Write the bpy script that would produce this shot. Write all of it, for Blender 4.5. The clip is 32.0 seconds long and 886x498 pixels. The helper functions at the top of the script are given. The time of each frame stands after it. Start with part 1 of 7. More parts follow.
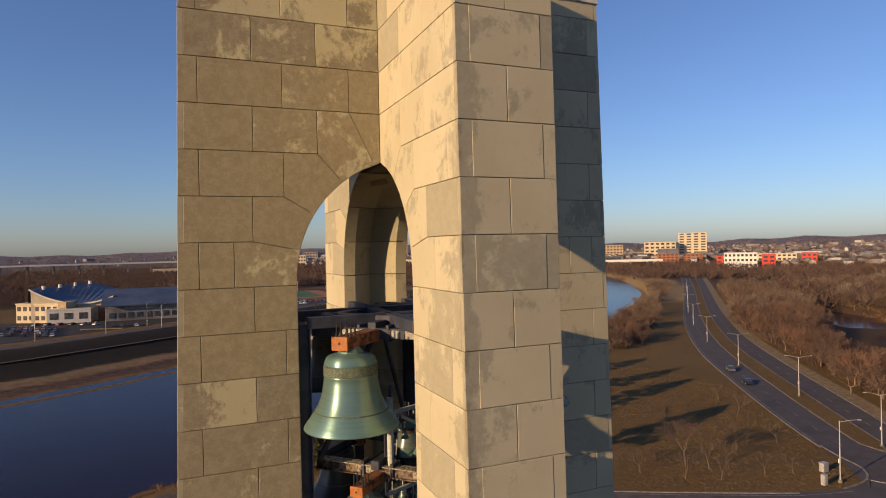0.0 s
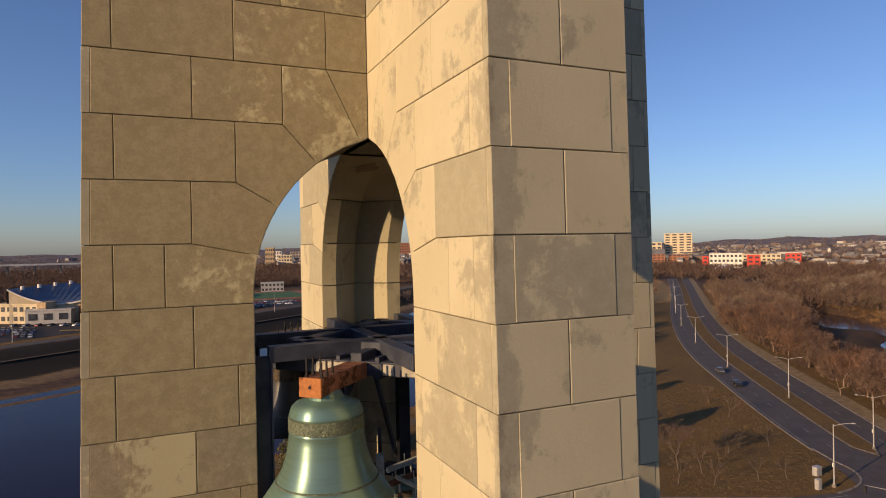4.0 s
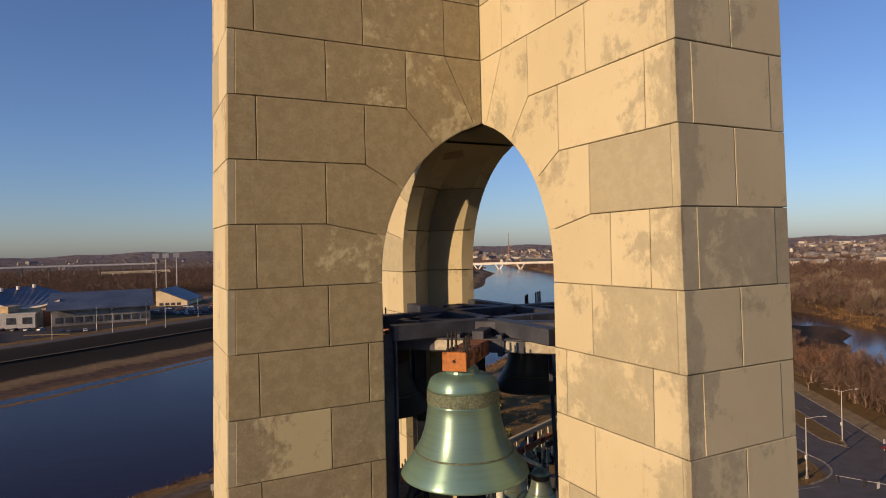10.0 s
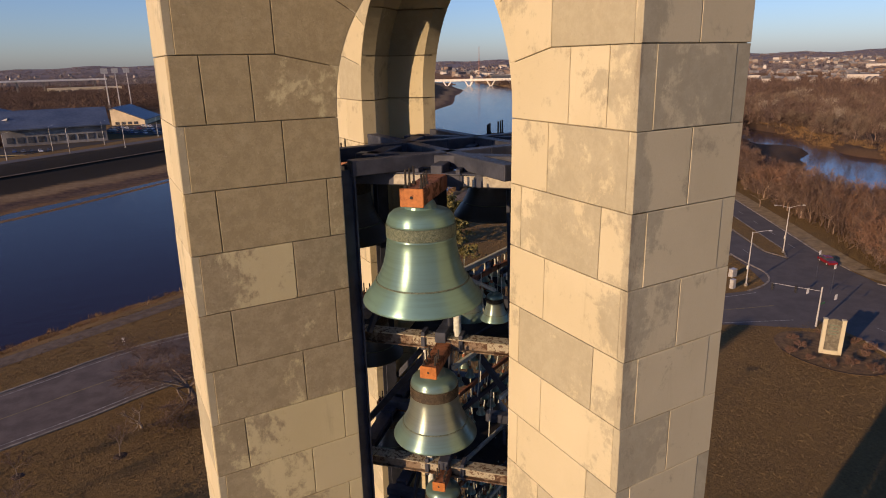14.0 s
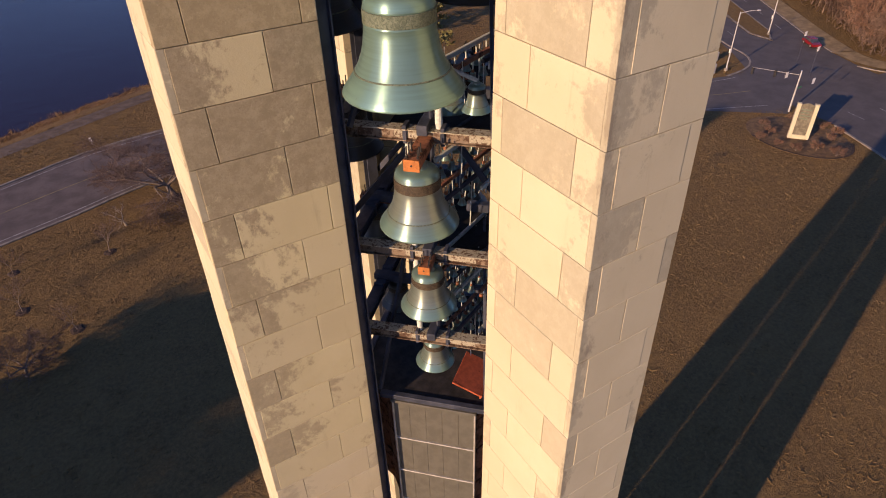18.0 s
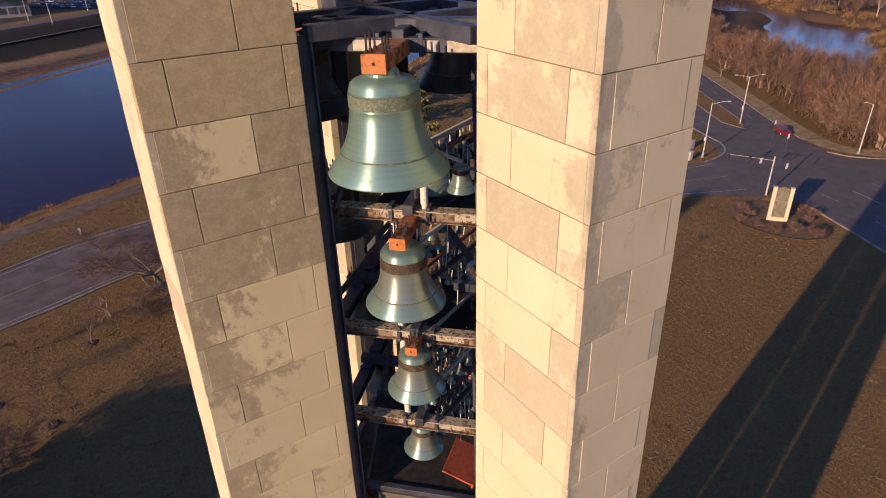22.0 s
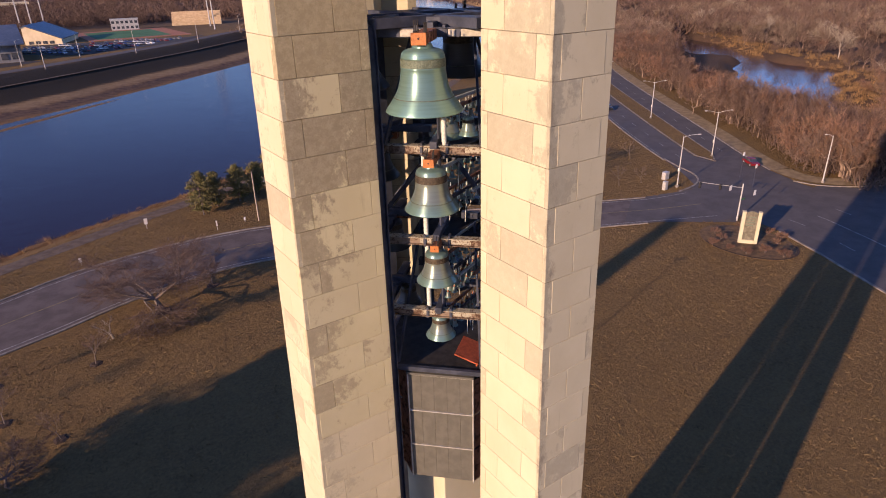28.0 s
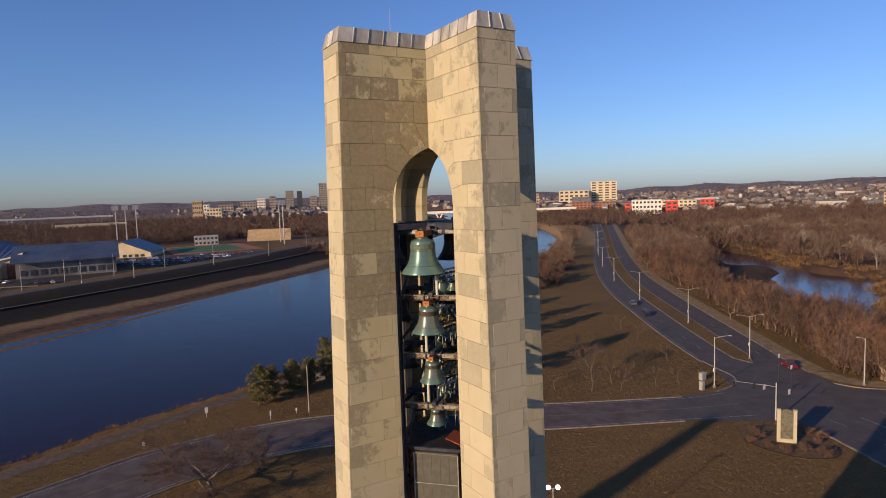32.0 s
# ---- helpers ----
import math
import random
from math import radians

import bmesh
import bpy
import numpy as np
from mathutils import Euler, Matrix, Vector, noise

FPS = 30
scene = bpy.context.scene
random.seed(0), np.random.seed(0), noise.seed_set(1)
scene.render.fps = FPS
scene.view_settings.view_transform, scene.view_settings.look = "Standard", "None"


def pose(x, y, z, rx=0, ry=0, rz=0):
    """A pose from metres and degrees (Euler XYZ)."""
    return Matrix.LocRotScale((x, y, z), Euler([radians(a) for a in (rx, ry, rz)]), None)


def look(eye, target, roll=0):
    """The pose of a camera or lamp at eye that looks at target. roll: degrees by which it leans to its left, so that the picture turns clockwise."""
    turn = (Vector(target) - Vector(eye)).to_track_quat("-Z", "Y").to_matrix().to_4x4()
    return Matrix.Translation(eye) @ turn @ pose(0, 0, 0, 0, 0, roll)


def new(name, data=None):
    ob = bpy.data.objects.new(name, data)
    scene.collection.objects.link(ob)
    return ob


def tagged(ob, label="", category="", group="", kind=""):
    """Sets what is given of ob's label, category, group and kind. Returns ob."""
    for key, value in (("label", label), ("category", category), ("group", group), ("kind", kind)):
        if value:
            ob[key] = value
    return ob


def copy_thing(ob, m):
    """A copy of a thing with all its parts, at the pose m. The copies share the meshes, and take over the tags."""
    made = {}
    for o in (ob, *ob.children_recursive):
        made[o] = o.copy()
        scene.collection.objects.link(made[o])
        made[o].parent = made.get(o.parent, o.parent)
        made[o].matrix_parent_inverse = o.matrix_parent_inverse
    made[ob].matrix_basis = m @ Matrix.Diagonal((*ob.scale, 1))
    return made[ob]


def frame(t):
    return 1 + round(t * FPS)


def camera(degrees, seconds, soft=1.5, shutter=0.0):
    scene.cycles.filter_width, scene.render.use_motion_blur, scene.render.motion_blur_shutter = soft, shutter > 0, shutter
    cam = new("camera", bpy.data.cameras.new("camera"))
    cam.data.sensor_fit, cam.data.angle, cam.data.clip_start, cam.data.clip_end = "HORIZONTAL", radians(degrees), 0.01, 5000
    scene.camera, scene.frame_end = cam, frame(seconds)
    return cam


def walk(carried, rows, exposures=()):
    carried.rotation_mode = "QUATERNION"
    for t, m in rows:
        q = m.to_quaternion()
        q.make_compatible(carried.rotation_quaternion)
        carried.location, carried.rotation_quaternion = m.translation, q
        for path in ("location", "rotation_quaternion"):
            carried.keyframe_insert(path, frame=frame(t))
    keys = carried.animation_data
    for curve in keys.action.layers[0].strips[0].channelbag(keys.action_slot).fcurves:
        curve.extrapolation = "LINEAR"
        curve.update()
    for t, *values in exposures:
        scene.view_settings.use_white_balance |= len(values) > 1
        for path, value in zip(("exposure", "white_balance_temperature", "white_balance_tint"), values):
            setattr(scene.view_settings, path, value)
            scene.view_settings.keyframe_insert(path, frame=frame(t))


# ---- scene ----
cam = camera(71.5, 32.0, 1.0)
PATH = [
    (0, (-4.086, -11.119, 40.598), (-3.289, -9.285, 40.590), -1.24),
    (0.5, (-3.805, -10.433, 40.609), (-2.997, -8.604, 40.600), -1.30),
    (1, (-3.454, -9.720, 40.616), (-2.648, -7.890, 40.610), -1.20),
    (1.5, (-3.206, -9.089, 40.660), (-2.391, -7.263, 40.650), -1.20),
    (2, (-3.036, -8.663, 40.693), (-2.218, -6.838, 40.682), -1.19),
    (2.5, (-2.986, -8.542, 40.705), (-2.164, -6.718, 40.694), -1.21),
    (4.5, (-3.644, -8.490, 40.612), (-2.802, -6.676, 40.604), -1.18),
    (5, (-4.397, -8.169, 40.556), (-3.547, -6.358, 40.549), -1.33),
    (5.5, (-4.987, -8.005, 40.485), (-4.133, -6.197, 40.479), -1.32),
    (6, (-5.139, -7.972, 40.377), (-4.281, -6.166, 40.373), -1.29),
    (6.5, (-5.070, -7.940, 40.318), (-4.206, -6.137, 40.313), -1.29),
    (7, (-4.996, -7.876, 40.284), (-4.124, -6.076, 40.279), -1.28),
    (7.5, (-4.897, -7.828, 40.269), (-4.023, -6.029, 40.263), -1.27),
    (8, (-4.913, -7.820, 40.286), (-4.032, -6.025, 40.279), -1.33),
    (8.5, (-4.986, -7.816, 40.304), (-4.097, -6.025, 40.298), -1.35),
    (9, (-5.039, -7.829, 40.340), (-4.141, -6.042, 40.333), -1.30),
    (9.5, (-5.063, -7.865, 40.380), (-4.155, -6.083, 40.374), -1.29),
    (10, (-5.086, -7.901, 40.429), (-4.168, -6.125, 40.423), -1.32),
    (10.5, (-5.096, -7.935, 40.462), (-4.165, -6.165, 40.452), -1.30),
    (11, (-5.076, -7.955, 40.497), (-4.133, -6.191, 40.460), -1.27),
    (11.5, (-5.023, -7.963, 40.539), (-4.071, -6.207, 40.438), -1.25),
    (12, (-4.984, -7.934, 40.546), (-4.022, -6.189, 40.372), -1.19),
    (12.5, (-4.933, -7.940, 40.567), (-3.977, -6.203, 40.302), -1.21),
    (13, (-4.934, -7.927, 40.581), (-3.977, -6.211, 40.208), -1.15),
    (13.5, (-4.957, -7.939, 40.594), (-4.002, -6.248, 40.117), -1.16),
    (14, (-4.956, -7.953, 40.625), (-4.003, -6.294, 40.042), -1.15),
    (14.5, (-4.957, -7.980, 40.653), (-4.009, -6.357, 39.969), -1.30),
    (15, (-4.917, -7.936, 40.665), (-3.984, -6.358, 39.864), -1.01),
    (15.5, (-4.935, -7.943, 40.698), (-4.025, -6.418, 39.778), -0.99),
    (17.5, (-5.023, -7.925, 40.642), (-4.179, -6.552, 39.458), -1.55),
    (18, (-5.037, -7.906, 40.634), (-4.183, -6.535, 39.455), -1.47),
    (18.5, (-5.058, -7.910, 40.619), (-4.191, -6.534, 39.455), -1.42),
    (19, (-5.076, -7.925, 40.596), (-4.192, -6.530, 39.468), -1.54),
    (19.5, (-5.106, -7.938, 40.593), (-4.202, -6.524, 39.505), -1.49),
    (20, (-5.117, -7.959, 40.585), (-4.202, -6.522, 39.539), -1.49),
    (20.5, (-5.117, -7.946, 40.565), (-4.182, -6.493, 39.557), -1.55),
    (21, (-5.096, -7.926, 40.563), (-4.141, -6.459, 39.596), -1.46),
    (21.5, (-5.040, -7.937, 40.533), (-4.074, -6.462, 39.589), -1.53),
    (22, (-5.015, -7.931, 40.511), (-4.045, -6.458, 39.567), -1.52),
    (22.5, (-5.003, -7.924, 40.481), (-4.018, -6.436, 39.577), -1.55),
    (23, (-5.023, -7.913, 40.454), (-4.027, -6.420, 39.570), -1.60),
    (23.5, (-5.061, -7.912, 40.443), (-4.062, -6.421, 39.560), -1.56),
    (24, (-5.103, -7.899, 40.439), (-4.101, -6.409, 39.558), -1.59),
    (24.5, (-5.260, -8.031, 40.422), (-4.256, -6.542, 39.541), -1.58),
    (25, (-5.531, -8.289, 40.388), (-4.522, -6.802, 39.509), -1.61),
    (25.5, (-5.693, -8.374, 40.334), (-4.678, -6.891, 39.458), -1.63),
    (27.5, (-7.365, -10.274, 40.204), (-6.337, -8.797, 39.331), -1.64),
    (28, (-8.213, -11.518, 40.248), (-7.169, -10.026, 39.423), -1.52),
    (28.5, (-9.111, -12.926, 40.292), (-8.043, -11.393, 39.578), -1.68),
    (29, (-9.978, -14.613, 40.400), (-8.886, -13.033, 39.842), -1.67),
    (29.5, (-10.637, -16.284, 40.546), (-9.525, -14.661, 40.190), -1.60),
    (30, (-11.274, -17.931, 40.685), (-10.152, -16.283, 40.526), -1.83),
    (30.5, (-11.745, -19.380, 40.748), (-10.637, -17.724, 40.580), -1.81),
    (31, (-11.773, -19.746, 40.706), (-10.679, -18.081, 40.532), -1.73),
    (31.5, (-11.753, -19.910, 40.564), (-10.696, -18.221, 40.389), -1.82),
    (32, (-11.718, -19.923, 40.418), (-10.699, -18.212, 40.243), -1.92),
]
walk(cam, [(t, look(eye, target, roll)) for t, eye, target, roll in PATH],
     [(t, e, k, g) for t, e, k, g in ((0, 0.16, 7420, 28), (11, 0.05, 7380, 28), (13, 0.08, 7200, 30), (15, 0.34, 6950, 36), (18, 0.58, 6850, 39), (25, 0.63, 6550, 41), (28, 0.72, 6450, 41), (28.9, 0.75, 6450, 37), (29.6, 0.32, 6500, 29), (30.1, 0.20, 6550, 29), (32, 0.08, 6550, 28))])

# ---------------------------------------------------------------- world, sun
SUN_ELEV, SUN_AZ = 14.0, 13.5          # light travels towards +x, turned 13.5 degrees to +y
world = bpy.data.worlds.new("world")
scene.world = world
world.use_nodes = True
wn = world.node_tree.nodes
sky = wn.new("ShaderNodeTexSky")
sky.sky_type = "NISHITA"
sky.sun_disc = False
sky.sun_elevation = radians(SUN_ELEV)
sky.sun_rotation = radians(270 - SUN_AZ)
sky.altitude = 200
sky.air_density, sky.dust_density, sky.ozone_density = 1.0, 0.65, 6.1
wn["Background"].inputs["Strength"].default_value = 0.135
world.node_tree.links.new(sky.outputs[0], wn["Background"].inputs["Color"])

sun = new("sun", bpy.data.lights.new("sun", "SUN"))
sun.data.energy = 4.8
sun.data.angle = radians(0.5)
sun.data.color = (1.0, 0.785, 0.455)
ce = math.cos(radians(SUN_ELEV))
sun.matrix_world = look((0, 0, 0), (ce * math.cos(radians(SUN_AZ)), ce * math.sin(radians(SUN_AZ)), -math.sin(radians(SUN_ELEV))))

# ---------------------------------------------------------------- materials


class Nodes:
    """A small writer of node materials."""

    def __init__(self, name, rough=0.8, metal=0.0, spec=0.3):
        self.m = bpy.data.materials.new(name)
        self.m.use_nodes = True
        self.t = self.m.node_tree
        self.b = self.t.nodes["Principled BSDF"]
        self.b.inputs["Roughness"].default_value = rough
        self.b.inputs["Metallic"].default_value = metal
        self.b.inputs["Specular IOR Level"].default_value = spec
        self.pos = self.t.nodes.new("ShaderNodeNewGeometry").outputs["Position"]
        self.rnd = self.t.nodes.new("ShaderNodeObjectInfo").outputs["Random"]
        self.isl = self.t.nodes.new("ShaderNodeNewGeometry").outputs["Random Per Island"]

    def link(self, a, socket):
        if hasattr(a, "is_output"):
            self.t.links.new(a, socket)
        else:
            if isinstance(a, tuple) and len(a) == 3 and len(socket.default_value) == 4:
                a = (*a, 1.0)
            socket.default_value = a

    def noise(self, scale, detail=4.0, rough=0.55, stretch=(1, 1, 1), shift=None, distort=0.0):
        n = self.t.nodes.new("ShaderNodeTexNoise")
        mp = self.t.nodes.new("ShaderNodeMapping")
        mp.inputs["Scale"].default_value = stretch
        self.link(self.pos, mp.inputs["Vector"])
        if shift is not None:
            cx = self.t.nodes.new("ShaderNodeCombineXYZ")
            self.link(self.math("MULTIPLY", shift, 37.0), cx.inputs[0])
            self.link(self.math("MULTIPLY", shift, 91.0), cx.inputs[1])
            self.link(cx.outputs[0], mp.inputs["Location"])
        self.link(mp.outputs[0], n.inputs["Vector"])
        n.inputs["Scale"].default_value = scale
        n.inputs["Detail"].default_value = detail
        n.inputs["Roughness"].default_value = rough
        n.inputs["Distortion"].default_value = distort
        return n.outputs["Fac"]

    def math(self, op, a, b=0.0):
        n = self.t.nodes.new("ShaderNodeMath")
        n.operation = op
        self.link(a, n.inputs[0])
        self.link(b, n.inputs[1])
        return n.outputs[0]

    def ramp(self, fac, lo, hi, a=0.0, b=1.0):
        n = self.t.nodes.new("ShaderNodeMapRange")
        n.interpolation_type = "SMOOTHSTEP"
        self.link(fac, n.inputs["Value"])
        for k, v in (("From Min", lo), ("From Max", hi), ("To Min", a), ("To Max", b)):
            self.link(v, n.inputs[k])
        return n.outputs["Result"]

    def mix(self, fac, a, b, mode="MIX"):
        n = self.t.nodes.new("ShaderNodeMix")
        n.data_type = "RGBA"
        n.blend_type = mode
        self.link(fac, n.inputs[0])
        self.link(a, n.inputs[6])
        self.link(b, n.inputs[7])
        return n.outputs[2]

    def color(self, c):
        self.link(c, self.b.inputs["Base Color"])
        return self

    def rough(self, r):
        self.link(r, self.b.inputs["Roughness"])
        return self

    def bump(self, h, strength=0.3, dist=0.02):
        n = self.t.nodes.new("ShaderNodeBump")
        n.inputs["Strength"].default_value = strength
        n.inputs["Distance"].default_value = dist
        self.link(h, n.inputs["Height"])
        self.t.links.new(n.outputs[0], self.b.inputs["Normal"])
        return self


def plain(name, c1, c2, scale=2.0, rough=0.8, metal=0.0, bump=0.0, dist=0.01, spec=0.3, per="", detail=4.0, stretch=(1, 1, 1)):
    """Two tones mottled by noise, with fine relief; per: 'object' or 'island' varies the tone from piece to piece."""
    n = Nodes(name, rough, metal, spec)
    f = n.ramp(n.noise(scale, detail, stretch=stretch), 0.35, 0.65)
    c = n.mix(f, c1, c2)
    if per:
        v = n.rnd if per == "object" else n.isl
        g = n.math("ADD", n.math("MULTIPLY", v, 0.5), 0.72)
        cg = n.t.nodes.new("ShaderNodeCombineColor")
        for i in range(3):
            n.link(g, cg.inputs[i])
        c = n.mix(1.0, c, cg.outputs[0], "MULTIPLY")
    n.color(c)
    fine = n.noise(scale * 9, 3.0)
    n.rough(n.ramp(fine, 0.3, 0.7, max(rough - 0.08, 0.02), min(rough + 0.08, 1.0)))
    if bump:
        n.bump(fine, bump, dist)
    return n.m


def limestone(name="limestone", lo=0.40, hi=0.78, strength=0.42, few=1.0, skin_a=(0.198, 0.192, 0.142), skin_b=(0.264, 0.257, 0.195), warm=1.0):
    """lo and hi: how freely the dark skin covers a stone; few: the share of the stones over which the cover ranges."""
    n = Nodes(name, 0.88, 0.0, 0.2)
    r = n.rnd
    base = n.mix(n.ramp(n.noise(0.9, 5, shift=r), 0.3, 0.7), (0.448, 0.398, 0.264 * warm), (0.496, 0.446, 0.304 * warm))
    base = n.mix(n.ramp(r, 0.0, 1.0, 0.0, 0.40), base, (0.412, 0.370, 0.250))
    zs = n.t.nodes.new("ShaderNodeSeparateXYZ")
    n.link(n.pos, zs.inputs[0])
    # coordinates along the tower's own axes
    tx = n.math("SUBTRACT", zs.outputs[0], n.math("MULTIPLY", zs.outputs[1], 0.01396))
    ty = n.math("ADD", zs.outputs[1], n.math("MULTIPLY", zs.outputs[0], 0.01396))
    lean = n.math("MULTIPLY", n.math("SUBTRACT", 40.0, zs.outputs[2]), 0.0198)
    # the skin keeps to the outer arrises of the two piers on the weather side
    arm_w = n.math("MULTIPLY", n.ramp(n.math("ADD", tx, lean), -4.05, -2.35, 1.0, 0.0), n.ramp(ty, -0.70, -0.60, 1.0, 0.0))
    end_s = n.math("MULTIPLY", n.ramp(tx, -0.76, -0.30, 1.0, 0.0), n.ramp(n.math("ADD", ty, lean), -4.09, -4.02, 1.0, 0.0))
    side_s = n.math("MULTIPLY", n.ramp(n.math("ADD", ty, lean), -4.1, -3.3, 1.0, 0.0), n.ramp(tx, -0.68, -0.62, 1.0, 0.0))
    arris = n.math("ADD", n.math("MULTIPLY", arm_w, 0.14), n.math("ADD", n.math("MULTIPLY", end_s, 0.16), n.math("MULTIPLY", side_s, 0.07)))
    # weathered skin in irregular patches, more of it on some stones than on others
    r2 = n.math("FRACT", n.math("MULTIPLY", r, 7.31))
    high_up = n.ramp(zs.outputs[2], 32.0, 38.5)
    edge = n.math("SUBTRACT", n.ramp(r2, 0.0, few, lo, hi), n.math("ADD", arris, n.math("MULTIPLY", high_up, 0.10)))
    patch = n.math("ADD", n.math("MULTIPLY", n.noise(1.5, 9, 0.68, shift=r, distort=0.4), 0.66), n.math("MULTIPLY", n.noise(9.0, 8, 0.8, (1, 1, 0.7)), 0.34))
    mask = n.ramp(n.math("SUBTRACT", patch, edge), -0.045, 0.035)
    skin = n.mix(n.ramp(n.noise(7, 7, 0.75), 0.38, 0.66), skin_a, skin_b)
    # pale scuffs and streaks where the skin has come away
    skin = n.mix(n.ramp(n.noise(3.2, 8, 0.75, shift=r), 0.50, 0.72, 0.0, 0.38), skin, (0.36, 0.322, 0.220))
    skin = n.mix(n.ramp(n.noise(8.0, 8, 0.82, (1.6, 1.6, 0.6), shift=r, distort=0.8), 0.58, 0.68, 0.0, 0.4), skin, (0.42, 0.366, 0.245))
    skin = n.mix(n.ramp(n.noise(34, 4, 0.8), 0.52, 0.66, 0.0, 0.40), skin, (0.165, 0.139, 0.090))
    c = n.mix(n.math("MULTIPLY", n.math("MULTIPLY", mask, strength), n.math("ADD", n.math("MULTIPLY", high_up, 0.3), 0.75)), base, skin)
    grime = n.ramp(n.noise(2.2, 6, 0.65, (2.5, 2.5, 0.35)), 0.58, 0.80, 0.0, 0.30)
    c = n.mix(grime, c, (0.250, 0.214, 0.143))
    # dark run-off stains close beside the outer arris of the pier that stands towards -y
    stain = n.ramp(n.math("ADD", n.noise(3.5, 8, 0.75, (1, 1, 0.45)), n.math("MULTIPLY", end_s, 0.16)), 0.62, 0.74, 0.0, 0.55)
    c = n.mix(n.math("MULTIPLY", stain, n.ramp(end_s, 0.0, 0.5)), c, (0.165, 0.137, 0.098))
    c = n.mix(n.ramp(n.noise(17, 6, 0.8, shift=r), 0.58, 0.74, 0.0, 0.28), c, (0.28, 0.242, 0.160))
    c = n.mix(n.ramp(n.noise(26, 5, 0.7), 0.6, 0.75, 0.0, 0.35), c, (0.54, 0.470, 0.345))
    n.color(c)
    h = n.math("ADD", n.math("MULTIPLY", n.noise(38, 5, 0.65), 0.5), n.math("MULTIPLY", patch, 0.5))
    n.bump(h, 0.36, 0.012)
    return n.m


M_STONE = limestone("limestone", 0.46, 0.67, 0.54, 0.36)
M_STONE_MID = limestone("patchy_limestone", 0.53, 0.72, 0.90, 1.0, (0.222, 0.188, 0.120), (0.295, 0.252, 0.165), 0.88)
M_STONE_OLD = limestone("weathered_limestone", 0.22, 0.57, 0.84, 1.0, (0.238, 0.197, 0.116), (0.318, 0.266, 0.160), 0.9)
M_MORTAR = plain("mortar", (0.20, 0.168, 0.115), (0.30, 0.255, 0.175), 3.0, 0.95, bump=0.3)
M_LEAD = plain("lead_coping", (0.30, 0.295, 0.265), (0.52, 0.50, 0.44), 1.8, 0.6, 0.1, 0.2, 0.01, per="object", stretch=(1, 1, 0.4))
M_STEEL = plain("blue_painted_steel", (0.026, 0.031, 0.044), (0.05, 0.056, 0.074), 3.0, 0.55, 0.0, 0.15)


def rusty_paint(name, paint, rust, amount=0.52, scale=3.0, rough=0.6):
    n = Nodes(name, rough, 0.0, 0.35)
    k = n.noise(scale, 8, 0.7, distort=0.4)
    mask = n.ramp(k, amount, amount + 0.08)
    p = n.mix(n.ramp(n.noise(scale * 4, 4), 0.3, 0.7), paint, tuple(0.7 * v for v in paint))
    q = n.mix(n.ramp(n.noise(scale * 9, 5), 0.3, 0.7), rust, tuple(0.45 * v for v in rust))
    n.color(n.mix(mask, p, q))
    n.rough(n.ramp(mask, 0, 1, rough, 0.9))
    n.bump(n.math("ADD", mask, n.noise(40, 4)), 0.3, 0.004)
    return n.m


M_RUSTBEAM = rusty_paint("worn_grey_beam_paint", (0.40, 0.37, 0.29), (0.15, 0.078, 0.042), 0.58, 4.0)
M_BEAM = rusty_paint("rust_streaked_beam", (0.21, 0.155, 0.105), (0.095, 0.052, 0.03), 0.46, 5.0, 0.5)
M_BEAM_WORN = rusty_paint("scuffed_beam_flange", (0.36, 0.33, 0.24), (0.14, 0.082, 0.05), 0.50, 15.0, 0.5)
M_HEADSTOCK = rusty_paint("orange_primer", (0.42, 0.145, 0.034), (0.23, 0.080, 0.028), 0.54, 6.0)
M_RED = rusty_paint("red_oxide_sheet", (0.48, 0.10, 0.035), (0.30, 0.06, 0.02), 0.55, 3.0, 0.7)
M_RUSTRAIL = rusty_paint("rust_brown_rail", (0.30, 0.12, 0.06), (0.12, 0.05, 0.025), 0.5, 5.0)
M_PALE = rusty_paint("pale_grey_pipe_paint", (0.55, 0.58, 0.50), (0.22, 0.16, 0.08), 0.62, 6.0)
M_BLACK = plain("black_deck", (0.012, 0.011, 0.011), (0.03, 0.027, 0.025), 4.0, 0.75, bump=0.2)


